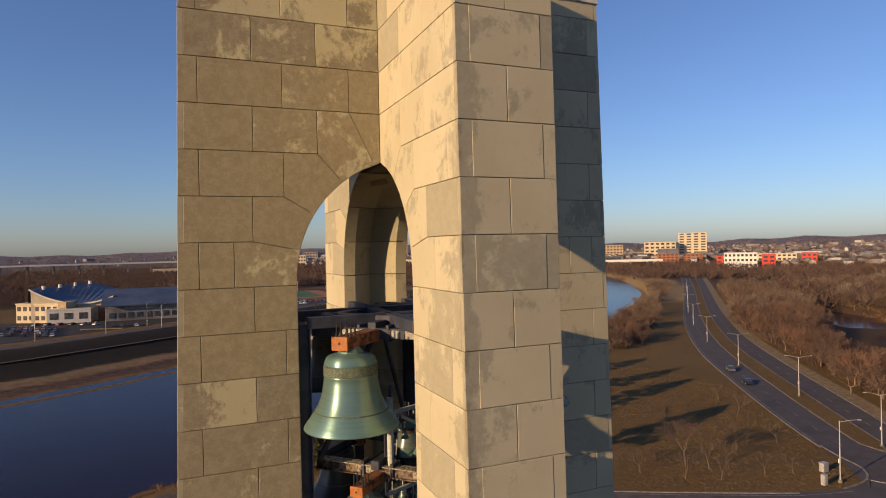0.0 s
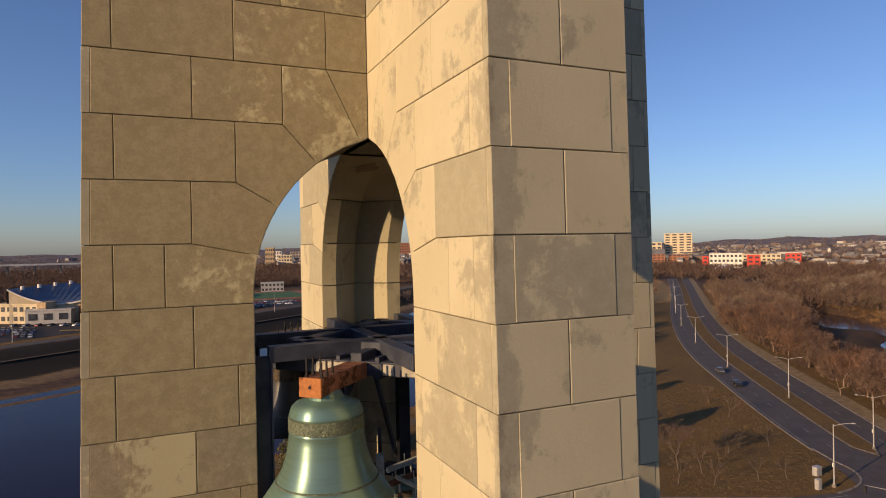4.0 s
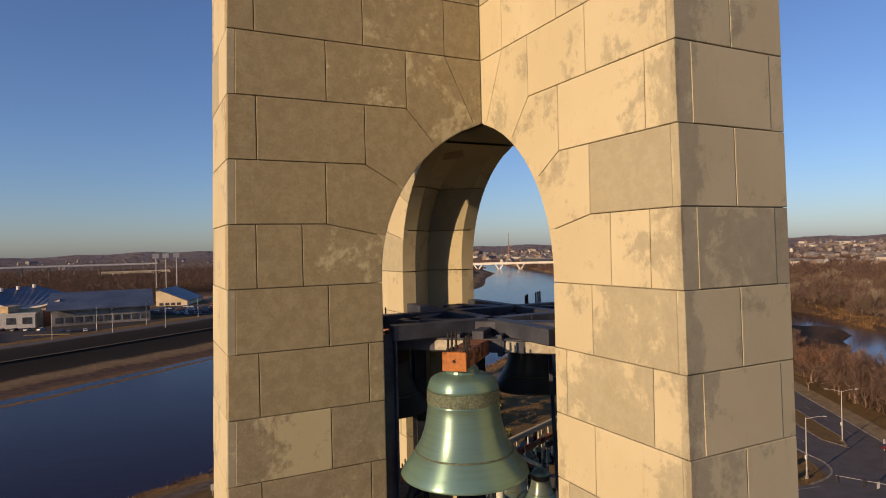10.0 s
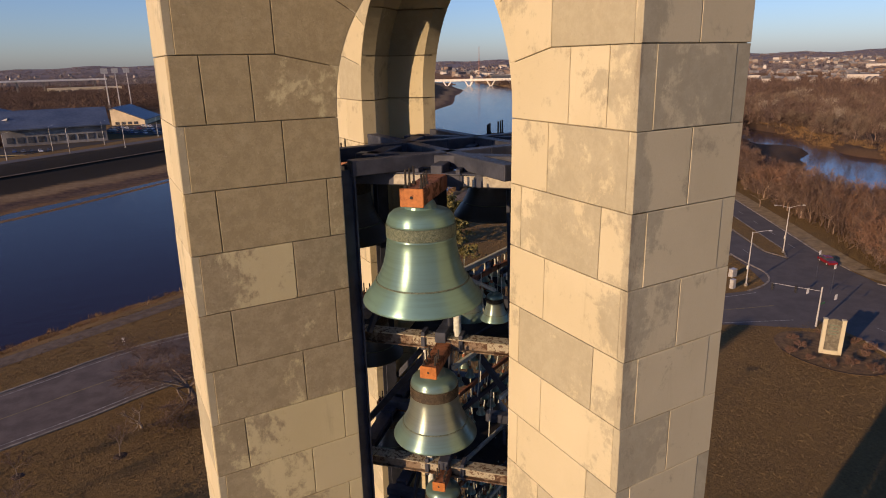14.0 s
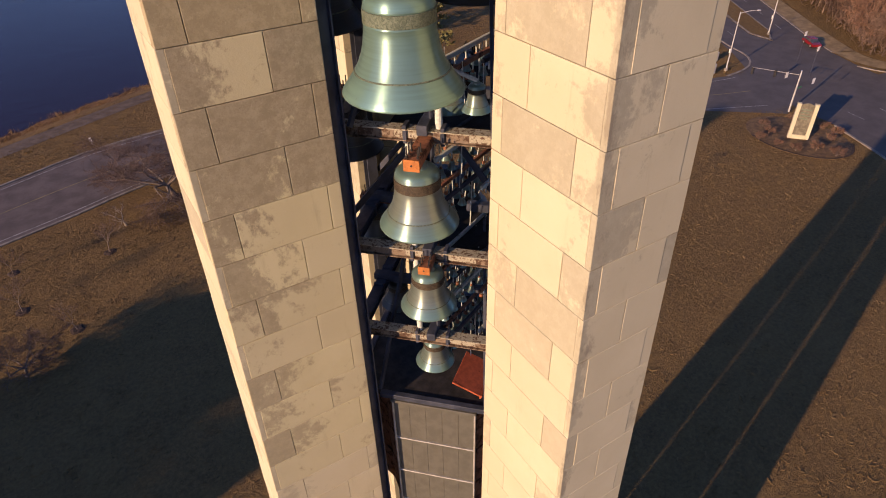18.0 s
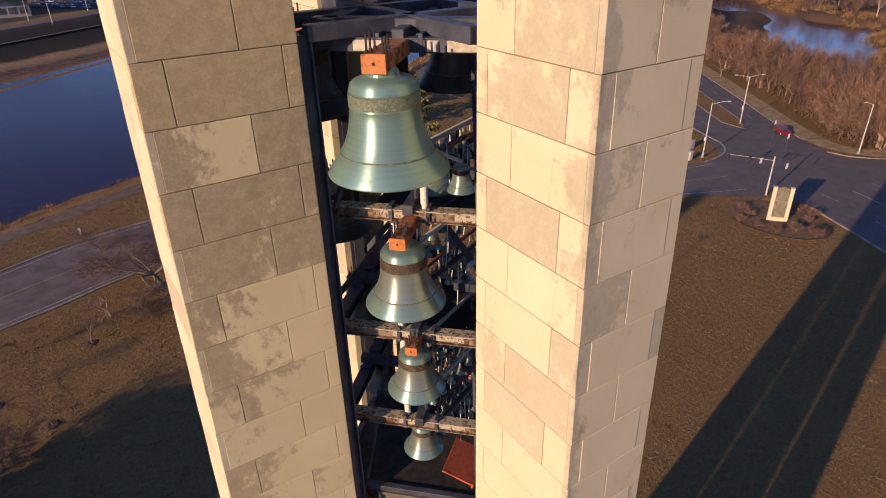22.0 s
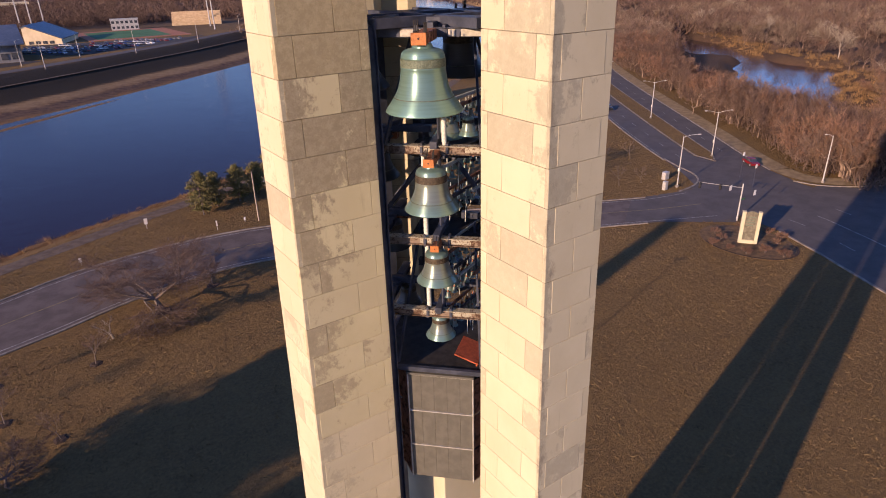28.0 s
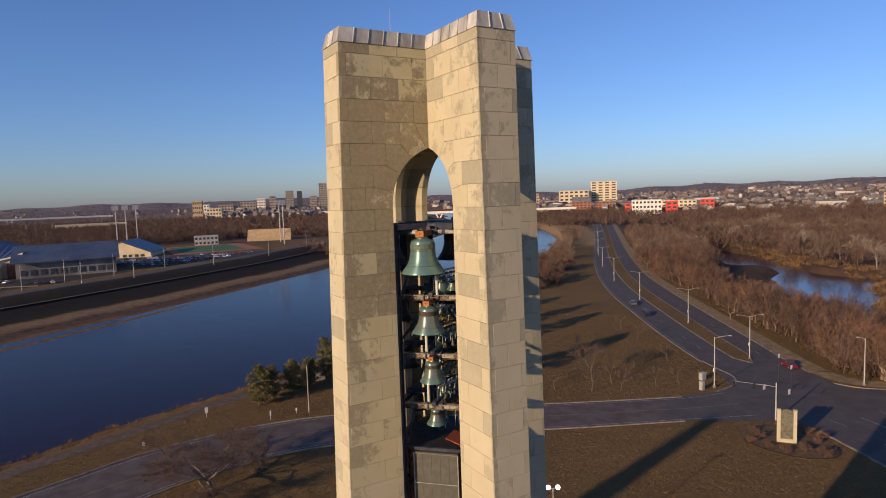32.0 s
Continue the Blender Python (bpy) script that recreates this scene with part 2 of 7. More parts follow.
def bronze(name, lip, waist, gloss=0.34):
    """Lathe-turned bronze: verdigris on the lip and shoulder, another tone on the waist, and a brushed sheen round the bell's axis."""
    n = Nodes(name, gloss, 0.55, 0.5)
    gen = n.t.nodes.new("ShaderNodeTexCoord").outputs["Generated"]
    gz = n.t.nodes.new("ShaderNodeSeparateXYZ")
    n.link(gen, gz.inputs[0])
    up = gz.outputs[2]
    belly = n.math("MULTIPLY", n.ramp(up, 0.10, 0.34), n.ramp(up, 0.80, 0.92, 1.0, 0.0))
    c = n.mix(n.math("MULTIPLY", belly, n.ramp(n.noise(1.6, 5, 0.55, (1.5, 1.5, 0.5)), 0.25, 0.6, 0.55, 1.0)), lip, waist)
    # rings left by turning, pale bloom and dark runs
    rings = n.noise(26.0, 5, 0.6, (0.03, 0.03, 1.0))
    c = n.mix(n.ramp(rings, 0.42, 0.68, 0.0, 0.30), c, tuple(0.68 * v for v in waist))
    c = n.mix(n.ramp(n.noise(1.2, 6, 0.6, (1, 1, 2.0)), 0.48, 0.80, 0.0, 0.28), c, tuple(min(1.0, 1.45 * v) for v in lip))
    c = n.mix(n.ramp(n.noise(6.0, 5, 0.6, (3.0, 3.0, 0.18)), 0.66, 0.80, 0.0, 0.45), c, tuple(0.42 * v for v in waist))
    n.color(c)
    n.rough(n.ramp(rings, 0.3, 0.7, gloss - 0.05, gloss + 0.08))
    tangent = n.t.nodes.new("ShaderNodeTangent")
    tangent.direction_type, tangent.axis = "RADIAL", "Z"
    n.link(tangent.outputs[0], n.b.inputs["Tangent"])
    n.b.inputs["Anisotropic"].default_value = 0.75
    n.b.inputs["Anisotropic Rotation"].default_value = 0.25
    return n.m


M_BELL = bronze("verdigris_bronze", (0.165, 0.300, 0.252), (0.150, 0.255, 0.212), 0.36)
M_BELL_GREY = bronze("dull_green_bronze", (0.155, 0.262, 0.225), (0.190, 0.218, 0.184), 0.34)
# darkened copy of the bell bronze, with the openings' shade in its colour
M_BELL_SHADE = bronze("shade_toned_bronze", (0.05, 0.055, 0.055), (0.09, 0.09, 0.085), 0.45)


def relief_band(name, a, b, scale):
    n = Nodes(name, 0.6, 0.3, 0.4)
    v = n.noise(scale, 5, 0.7, distort=1.2)
    n.color(n.mix(n.ramp(v, 0.38, 0.62), a, b))
    n.bump(v, 0.9, 0.02)
    return n.m


M_BAND_RELIEF = relief_band("relief_frieze", (0.07, 0.095, 0.065), (0.17, 0.20, 0.14), 26)
M_BAND_BROWN = relief_band("brown_frieze", (0.035, 0.026, 0.018), (0.085, 0.065, 0.04), 14)
M_LOUVRE = plain("grey_green_panel", (0.078, 0.075, 0.060), (0.096, 0.092, 0.074), 5.0, 0.6, 0.0, 0.1)
M_LOUVRE_TRIM = plain("pale_panel_trim", (0.32, 0.31, 0.275), (0.44, 0.425, 0.38), 5.0, 0.45, 0.3)

# ground and distance
def ground_material():
    n = Nodes("winter_turf", 0.95, 0.0, 0.1)
    big = n.ramp(n.noise(0.035, 6, 0.6), 0.35, 0.65)
    mid = n.ramp(n.noise(0.35, 8, 0.7), 0.35, 0.68)
    fine = n.ramp(n.noise(2.6, 9, 0.75), 0.36, 0.66)
    c = n.mix(big, (0.122, 0.077, 0.031), (0.154, 0.097, 0.039))
    c = n.mix(n.math("MULTIPLY", mid, 0.45), c, (0.078, 0.049, 0.026))
    c = n.mix(n.math("MULTIPLY", fine, 0.65), c, (0.208, 0.136, 0.056))
    # past the town the ground turns to grey-brown winter woods
    sep = n.t.nodes.new("ShaderNodeSeparateXYZ")
    n.link(n.pos, sep.inputs[0])
    rr = n.math("SQRT", n.math("ADD", n.math("MULTIPLY", sep.outputs[0], sep.outputs[0]), n.math("MULTIPLY", sep.outputs[1], sep.outputs[1])))
    woods = n.mix(n.ramp(n.noise(0.02, 8, 0.75), 0.3, 0.7), (0.078, 0.056, 0.049), (0.128, 0.090, 0.074))
    c = n.mix(n.ramp(rr, 420.0, 800.0), c, woods)
    # wooded hills towards the horizon grow paler with distance, haze mixed into their colour
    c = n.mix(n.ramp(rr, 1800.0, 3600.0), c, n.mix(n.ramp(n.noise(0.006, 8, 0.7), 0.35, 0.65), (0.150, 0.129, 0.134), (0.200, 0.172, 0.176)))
    # wet brown mud by the water line
    mud = n.ramp(sep.outputs[2], -3.3, -0.6, 1.0, 0.0)
    c = n.mix(n.math("MULTIPLY", mud, 0.8), c, n.mix(mid, (0.13, 0.072, 0.034), (0.23, 0.129, 0.059)))
    def attr(name):
        at_node = n.t.nodes.new("ShaderNodeAttribute")
        at_node.attribute_name = name
        return at_node.outputs["Fac"]

    c = n.mix(attr("wet_mud"), c, n.mix(mid, (0.055, 0.036, 0.029), (0.13, 0.081, 0.054)))
    c = n.mix(attr("dry_bank"), c, n.mix(mid, (0.30, 0.191, 0.083), (0.40, 0.267, 0.118)))
    c = n.mix(attr("tan_grass"), c, n.mix(mid, (0.150, 0.100, 0.056), (0.225, 0.155, 0.086)))
    # a near-black tone over the levee's slope towards the river
    c = n.mix(attr("dark_levee_slope"), c, n.mix(fine, (0.020, 0.017, 0.013), (0.038, 0.030, 0.021)))
    c = n.mix(n.math("MULTIPLY", attr("leaf_litter"), 0.85), c, n.mix(fine, (0.045, 0.029, 0.022), (0.10, 0.063, 0.041)))
    n.color(c)
    n.bump(n.math("ADD", n.noise(1.3, 8, 0.75), n.math("MULTIPLY", n.noise(9, 5, 0.7), 0.4)), 0.9, 0.35)
    return n.m


def water_material(name="river_water", spec=0.09, bump=0.24):
    n = Nodes(name, 0.12, 0.0, spec)
    n.color((0.020, 0.013, 0.026))
    w = n.math("ADD", n.noise(0.5, 6, 0.65, (1, 1, 1)), n.math("MULTIPLY", n.noise(0.09, 4), 1.2))
    n.bump(w, bump, 0.25)
    n.b.inputs["IOR"].default_value = 1.33
    return n.m


def asphalt_material(name="asphalt", k=1.0):
    n = Nodes(name, 0.85, 0.0, 0.3)
    c = n.mix(n.ramp(n.noise(0.25, 7, 0.7), 0.3, 0.7), (0.064 * k, 0.056 * k, 0.053 * k), (0.094 * k, 0.082 * k, 0.077 * k))
    c = n.mix(n.ramp(n.noise(0.6, 6, 0.7, (0.4, 1.6, 1)), 0.55, 0.75, 0, 0.5), c, (0.055 * k, 0.051 * k, 0.052 * k))
    n.color(c)
    n.bump(n.noise(18, 4), 0.3, 0.02)
    return n.m


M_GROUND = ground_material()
M_WATER = water_material()
M_POOL = water_material("still_pool_water", 0.45, 0.06)
M_ASPHALT = asphalt_material()
M_LANE = plain("worn_lane_asphalt", (0.076, 0.060, 0.054), (0.114, 0.091, 0.081), 0.35, 0.88, bump=0.25, detail=7.0)
M_LOT = asphalt_material("car_park_asphalt", 0.42)
M_KERB = plain("kerb_concrete", (0.15, 0.13, 0.105), (0.25, 0.215, 0.175), 1.0, 0.9)
M_VERGE = plain("dry_verge", (0.185, 0.130, 0.066), (0.275, 0.198, 0.102), 0.5, 0.95, bump=0.5, dist=0.1)
M_PATH = plain("path_gravel", (0.088, 0.064, 0.046), (0.135, 0.100, 0.072), 0.8, 0.95, bump=0.3)
M_LINE = plain("road_paint", (0.14, 0.135, 0.13), (0.32, 0.31, 0.29), 1.5, 0.8)
M_YELLOW = plain("yellow_road_paint", (0.12, 0.10, 0.06), (0.22, 0.165, 0.07), 1.5, 0.8)
M_REEDS = plain("dry_reeds", (0.155, 0.090, 0.038), (0.235, 0.145, 0.064), 0.6, 0.95, bump=0.8, dist=0.3, per="island")
M_TUFT = plain("dry_grass_tufts", (0.108, 0.069, 0.028), (0.160, 0.103, 0.042), 0.5, 0.95, per="island")
M_GALV = plain("galvanised_steel", (0.38, 0.37, 0.35), (0.52, 0.50, 0.46), 2.0, 0.45, 0.35)
M_BARK = plain("grey_bark", (0.10, 0.076, 0.06), (0.18, 0.14, 0.11), 3.0, 0.95, bump=0.5)
M_LIMB = plain("pale_brown_limbs", (0.15, 0.102, 0.072), (0.25, 0.178, 0.128), 0.4, 0.95, per="island")
M_TWIG = plain("brown_twigs", (0.082, 0.051, 0.038), (0.128, 0.082, 0.060), 0.12, 0.95, per="island")
M_TWIG_RED = plain("russet_twigs", (0.122, 0.066, 0.042), (0.186, 0.104, 0.066), 0.05, 0.95, per="island")
M_TWIG_GREY = plain("grey_brown_twigs", (0.105, 0.066, 0.047), (0.156, 0.102, 0.074), 0.05, 0.95, per="island")
M_TWIG_TAN = plain("tan_twigs", (0.150, 0.108, 0.074), (0.215, 0.160, 0.112), 0.05, 0.95, per="island")
M_TWIG_DARK = plain("dark_twigs", (0.072, 0.046, 0.034), (0.125, 0.082, 0.06), 0.05, 0.95, per="island")
# twigs of the far hills, paled by haze in the colour itself
M_TWIG_HAZE = plain("haze_grey_twigs", (0.125, 0.103, 0.102), (0.175, 0.146, 0.142), 0.01, 0.95)
M_PALEBARK = plain("pale_sycamore_bark", (0.23, 0.185, 0.135), (0.36, 0.30, 0.23), 1.0, 0.9, per="island")
M_NEEDLE = plain("pine_needles", (0.095, 0.09, 0.028), (0.175, 0.15, 0.052), 1.2, 0.85, per="island")
M_WHITE = plain("white_render", (0.62, 0.58, 0.50), (0.74, 0.70, 0.62), 0.2, 0.8)
M_CREAM = plain("cream_cladding", (0.50, 0.41, 0.27), (0.60, 0.50, 0.34), 0.2, 0.8)
M_BRICK = plain("red_brick_wall", (0.26, 0.10, 0.055), (0.34, 0.145, 0.08), 0.6, 0.9)
M_TAN = plain("tan_brick_wall", (0.36, 0.26, 0.15), (0.46, 0.34, 0.21), 0.4, 0.9)
M_REDPANEL = plain("red_cladding", (0.52, 0.04, 0.025), (0.62, 0.07, 0.04), 0.3, 0.6)
M_GLASSY = plain("dark_window_band", (0.03, 0.035, 0.045), (0.07, 0.075, 0.085), 0.5, 0.2, spec=0.6)
M_BLUEROOF = plain("blue_metal_roof", (0.055, 0.075, 0.115), (0.085, 0.11, 0.155), 0.1, 0.4, 0.2)
M_GREYROOF = plain("grey_roof", (0.10, 0.10, 0.105), (0.20, 0.195, 0.19), 0.1, 0.9, per="island")
# skyline walls greyed, the distance haze being part of the tone
M_CITY = plain("hazy_city_wall", (0.22, 0.19, 0.165), (0.32, 0.275, 0.235), 0.1, 0.9)
M_TURFGREEN = plain("artificial_turf", (0.03, 0.11, 0.045), (0.05, 0.15, 0.065), 0.2, 0.9)
M_GLOW = Nodes("floodlight_glow", 0.4)
M_GLOW.b.inputs["Emission Color"].default_value = (0.92, 0.96, 1.0, 1)
M_GLOW.b.inputs["Emission Strength"].default_value = 12.0
M_GLOW = M_GLOW.m


def town_material():
    n = Nodes("town_walls", 0.9)
    ramp = n.t.nodes.new("ShaderNodeValToRGB")
    cols = [(0.0, (0.13, 0.085, 0.065)), (0.25, (0.20, 0.14, 0.11)), (0.50, (0.28, 0.23, 0.19)), (0.74, (0.34, 0.30, 0.26)), (0.93, (0.60, 0.57, 0.52)), (0.98, (0.20, 0.20, 0.21))]
    e = ramp.color_ramp.elements
    e[0].position, e[0].color = cols[0][0], (*cols[0][1], 1)
    e[1].position, e[1].color = cols[1][0], (*cols[1][1], 1)
    for p, c in cols[2:]:
        k = e.new(p)
        k.color = (*c, 1)
    n.link(n.isl, ramp.inputs[0])
    n.color(n.mix(n.ramp(n.noise(0.3, 3), 0.3, 0.7, 0, 0.3), ramp.outputs[0], (0.2, 0.17, 0.14)))
    return n.m


M_TOWN = town_material()

# ---------------------------------------------------------------- mesh helpers


def mesh_from(name, verts, faces, mat, smooth=False):
    me = bpy.data.meshes.new(name)
    me.from_pydata([tuple(v) for v in verts], [], faces)
    me.materials.append(mat)
    if smooth:
        me.shade_smooth()
    me.update()
    return me


def part_mesh(name, me, parent=None, label="", m=None):
    ob = new(name, me)
    if parent is not None:
        ob.parent = parent
    if m is not None:
        ob.matrix_local = m
    if label:
        ob["label"] = label
    return ob


def part(name, bm, mat, parent=None, label="", smooth=False, m=None):
    me = bpy.data.meshes.new(name)
    bmesh.ops.recalc_face_normals(bm, faces=bm.faces)
    bm.to_mesh(me)
    bm.free()
    me.materials.append(mat)
    if smooth:
        me.shade_smooth()
    return part_mesh(name, me, parent, label, m)


def thing(name, label, category, group="", kind="", at=(0, 0, 0)):
    ob = new(name)
    ob.empty_display_size = 0.2
    ob.location = at
    return tagged(ob, label, category, group, kind)


def add_box(bm, lo, hi, bevel=0.0, m=None):
    """A box between two corners, with its edges broken by bevel, moved by m."""
    c = [(a + b) / 2 for a, b in zip(lo, hi)]
    s = [b - a for a, b in zip(lo, hi)]
    r = bmesh.ops.create_cube(bm, size=1.0, matrix=Matrix.Translation(c) @ Matrix.Diagonal((*s, 1)))
    vs = r["verts"]
    if bevel > 0:
        es = list({e for v in vs for e in v.link_edges})
        r = bmesh.ops.bevel(bm, geom=vs + es, offset=bevel, segments=1, affect="EDGES", profile=0.5)
        vs = r["verts"] if r["verts"] else vs
        vs = list({v for f in r["faces"] for v in f.verts} | {v for v in vs if v.is_valid})
    if m is not None:
        bmesh.ops.transform(bm, matrix=m, verts=[v for v in vs if v.is_valid])


def box(lo, hi, bevel=0.0, m=None):
    bm = bmesh.new()
    add_box(bm, lo, hi, bevel, m)
    return bm


def add_tube(bm, a, b, r0, r1=None, n=8, caps=True):
    r1 = r0 if r1 is None else r1
    a, b = Vector(a), Vector(b)
    d = (b - a)
    q = d.to_track_quat("Z", "Y").to_matrix().to_4x4()
    bmesh.ops.create_cone(bm, cap_ends=caps, segments=n, radius1=r0, radius2=max(r1, 1e-4), depth=d.length, matrix=Matrix.Translation((a + b) / 2) @ q)


def tube(a, b, r0, r1=None, n=8):
    bm = bmesh.new()
    add_tube(bm, a, b, r0, r1, n)
    return bm


def lathe(profile, n=40):
    """A closed ring surface about z from (radius, height) pairs."""
    bm = bmesh.new()
    rings = []
    for r, z in profile:
        if r < 1e-6:
            rings.append([bm.verts.new((0, 0, z))])
        else:
            rings.append([bm.verts.new((r * math.cos(2 * math.pi * i / n), r * math.sin(2 * math.pi * i / n), z)) for i in range(n)])
    for p, q in zip(rings, rings[1:]):
        for i in range(n):
            j = (i + 1) % n
            if len(p) == 1 and len(q) == 1:
                continue
            if len(p) == 1:
                bm.faces.new((p[0], q[i], q[j]))
            elif len(q) == 1:
                bm.faces.new((p[i], p[j], q[0]))
            else:
                bm.faces.new((p[i], p[j], q[j], q[i]))
    return bm


def beam_between(bm, a, b, wide, high, bevel=0.006):
    """A bar of box section from a to b, wide across and high up."""
    a, b = Vector(a), Vector(b)
    d = b - a
    x = d.normalized()
    up = Vector((0, 0, 1)) if abs(x.z) < 0.95 else Vector((0, 1, 0))
    y = up.cross(x).normalized()
    z = x.cross(y)
    m = Matrix((x, y, z)).transposed().to_4x4()
    m.translation = (a + b) / 2
    add_box(bm, (-d.length / 2, -wide / 2, -high / 2), (d.length / 2, wide / 2, high / 2), bevel, m)

# ---------------------------------------------------------------- ground, river, roads
NEAR_BANK = [(-900, -260), (-400, -60), (-120, 62), (-25, 106), (-8, 115), (21, 126), (90, 166), (206, 257), (290, 332), (358, 400), (430, 499), (522, 659), (640, 900), (800, 1250)]
FAR_BANK = [(-900, -120), (-400, 60), (-120, 178), (-34, 226), (0, 250), (50, 287), (114, 338), (230, 450), (338, 562), (420, 690), (507, 815), (600, 1000), (720, 1300)]
CREEK = [(150, 30, 4), (174, 60, 10), (204, 88, 17), (238, 108, 21), (268, 124, 22), (288, 146, 9), (298, 174, 17), (322, 200, 18), (346, 232, 8), (390, 288, 9), (440, 330, 5)]


def seg_distance(px, py, pts):
    """Distance from points to a broken line, with the side (positive to its left)."""
    best = np.full(px.shape, 1e9)
    side = np.ones(px.shape)
    for (ax, ay), (bx, by) in zip(pts, pts[1:]):
        dx, dy = bx - ax, by - ay
        t = np.clip(((px - ax) * dx + (py - ay) * dy) / (dx * dx + dy * dy), 0, 1)
        ex, ey = px - ax - t * dx, py - ay - t * dy
        d = np.hypot(ex, ey)
        s = np.sign(dx * (py - ay) - dy * (px - ax))
        near = d < best
        best = np.where(near, d, best)
        side = np.where(near, s, side)
    return best, side


def smooth01(v):
    v = np.clip(v, 0, 1)
    return v * v * (3 - 2 * v)


def land(px, py):
    """Height of the ground."""
    dn, sn = seg_distance(px, py, NEAR_BANK)
    df, sf = seg_distance(px, py, FAR_BANK)
    near = dn * sn          # positive towards the river
    far = df * sf           # positive past the river
    z = np.zeros(px.shape)
    # river bed between the banks
    edge = far + 3.0 * smooth01((150 - px) / 150)      # positive past the far water line
    wet = np.minimum(near, -edge)
    z = z - 3.0 * smooth01((near + 13.0) / 13.0) * (edge < 0) - 1.6 * smooth01(wet / 8.0)
    # far side: mud, berm, levee and the plain behind it
    f = -3.0 + 0.3 * smooth01(edge / 5) + 0.9 * smooth01((far - 4) / 10) + 5.8 * smooth01((far - 20) / 38) - 1.4 * smooth01((far - 72) / 18)
    z = np.where(edge >= 0, f, z)
    # a low sandbar along the far water line
    bar = -3.5 + 0.75 * np.exp(-((edge + 7 - 2 * np.sin(px * 0.05)) / 2.6) ** 2) * smooth01((70 - px) / 60)
    z = np.where((edge < 0) & (edge > -20), np.maximum(z, bar), z)
    # creek with pools in the woods
    bend = 3.0 * np.sin(px * 0.13 + py * 0.05) + 2.0 * np.sin(py * 0.21 - px * 0.07)
    for (ax, ay, aw), (bx, by, bw) in zip(CREEK, CREEK[1:]):
        dx, dy = bx - ax, by - ay
        t = np.clip(((px - ax) * dx + (py - ay) * dy) / (dx * dx + dy * dy), 0, 1)
        d = np.hypot(px - ax - t * dx, py - ay - t * dy) + bend
        wv = aw + (bw - aw) * t
        dip = 1 - smooth01((d - wv * 0.6) / (wv * 0.8))
        z = np.where(dip > 0, np.minimum(z, -4.2 * dip), z)
    r = np.hypot(px, py)
    a = np.degrees(np.arctan2(px, py))
    # low hills all round, higher on one side
    rise = smooth01((r - 2300) / 2200)
    hill = 40 + 7 * np.sin(a * 0.11) + 6 * np.sin(a * 0.37 + 1) + 4 * np.sin(a * 1.3)
    ridge = 16 * np.exp(-((a - 62) / 13) ** 2) * smooth01((r - 1500) / 900)
    z = z + rise * hill + ridge + smooth01((r - 700) / 600) * 1.5 * np.sin(px * 0.011) * np.sin(py * 0.013)
    return z


def ground_mesh():
    ang = np.concatenate([np.arange(-40, 110, 0.4), np.arange(110, 320, 4.0)])
    rad = [0.0]
    r = 3.0
    while r < 4900:
        rad.append(r)
        r *= 1.009 if 170 < r < 480 else 1.026
    rad = np.array(rad[1:] + [4920.0])
    A, R = np.meshgrid(np.radians(ang), rad)
    px, py = R * np.sin(A), R * np.cos(A)
    pz = land(px, py)
    n, k = A.shape
    verts = np.stack([px, py, pz], -1).reshape(-1, 3)
    idx = np.arange(n * k).reshape(n, k)
    nx = np.roll(idx, -1, axis=1)
    q = np.stack([idx[:-1], nx[:-1], nx[1:], idx[1:]], -1).reshape(-1, 4)
    me = bpy.data.meshes.new("ground")
    me.vertices.add(len(verts) + 1)
    me.vertices.foreach_set("co", np.append(verts, [[0, 0, 0]]).astype(np.float32).ravel())
    centre = len(verts)
    tri = np.stack([np.full(k, centre), nx[0], idx[0]], -1)
    loops = np.concatenate([q[:, ::-1].ravel(), tri[:, ::-1].ravel()])
    me.loops.add(len(loops))
    me.loops.foreach_set("vertex_index", loops.astype(np.int32))
    me.polygons.add(len(q) + len(tri))
    start = np.concatenate([np.arange(len(q)) * 4, len(q) * 4 + np.arange(len(tri)) * 3])
    me.polygons.foreach_set("loop_start", start.astype(np.int32))
    me.update(calc_edges=True)
    me.validate()
    far, sf = seg_distance(px, py, FAR_BANK)
    far = (far * sf + 0.9 * np.sin(px * 0.09) + 0.7 * np.sin(px * 0.23 + py * 0.1)).reshape(-1)
    for name, lo, hi, soft in (("wet_mud", -1, 9, 2), ("tan_grass", 9, 21, 2), ("dark_levee_slope", 21, 59, 2)):
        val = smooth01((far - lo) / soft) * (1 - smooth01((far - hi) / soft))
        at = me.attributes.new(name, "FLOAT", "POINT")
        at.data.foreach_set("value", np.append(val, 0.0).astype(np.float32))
    dv, sv = seg_distance(px, py, [(100, -10), (115, 22), (127, 47), (142, 67), (162, 96), (196, 143), (238, 201), (303, 262), (403, 362)])
    val = ((sv < 0) * smooth01((dv - 5) / 4) * (1 - smooth01((dv - 260) / 100))).reshape(-1)
    at = me.attributes.new("leaf_litter", "FLOAT", "POINT")
    at.data.foreach_set("value", np.append(val, 0.0).astype(np.float32))
    near, sn = seg_distance(px, py, NEAR_BANK)
    near = (near * sn + 2.0 * np.sin(px * 0.07)).reshape(-1)
    val = smooth01((near + 46) / 8) * (1 - smooth01((near + 3) / 4)) * smooth01((np.hypot(px, py).reshape(-1) - 420) / 40)
    at = me.attributes.new("dry_bank", "FLOAT", "POINT")
    at.data.foreach_set("value", np.append(val, 0.0).astype(np.float32))
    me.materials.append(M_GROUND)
    me.shade_smooth()
    return me


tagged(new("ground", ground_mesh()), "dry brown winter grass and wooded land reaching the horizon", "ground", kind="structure")


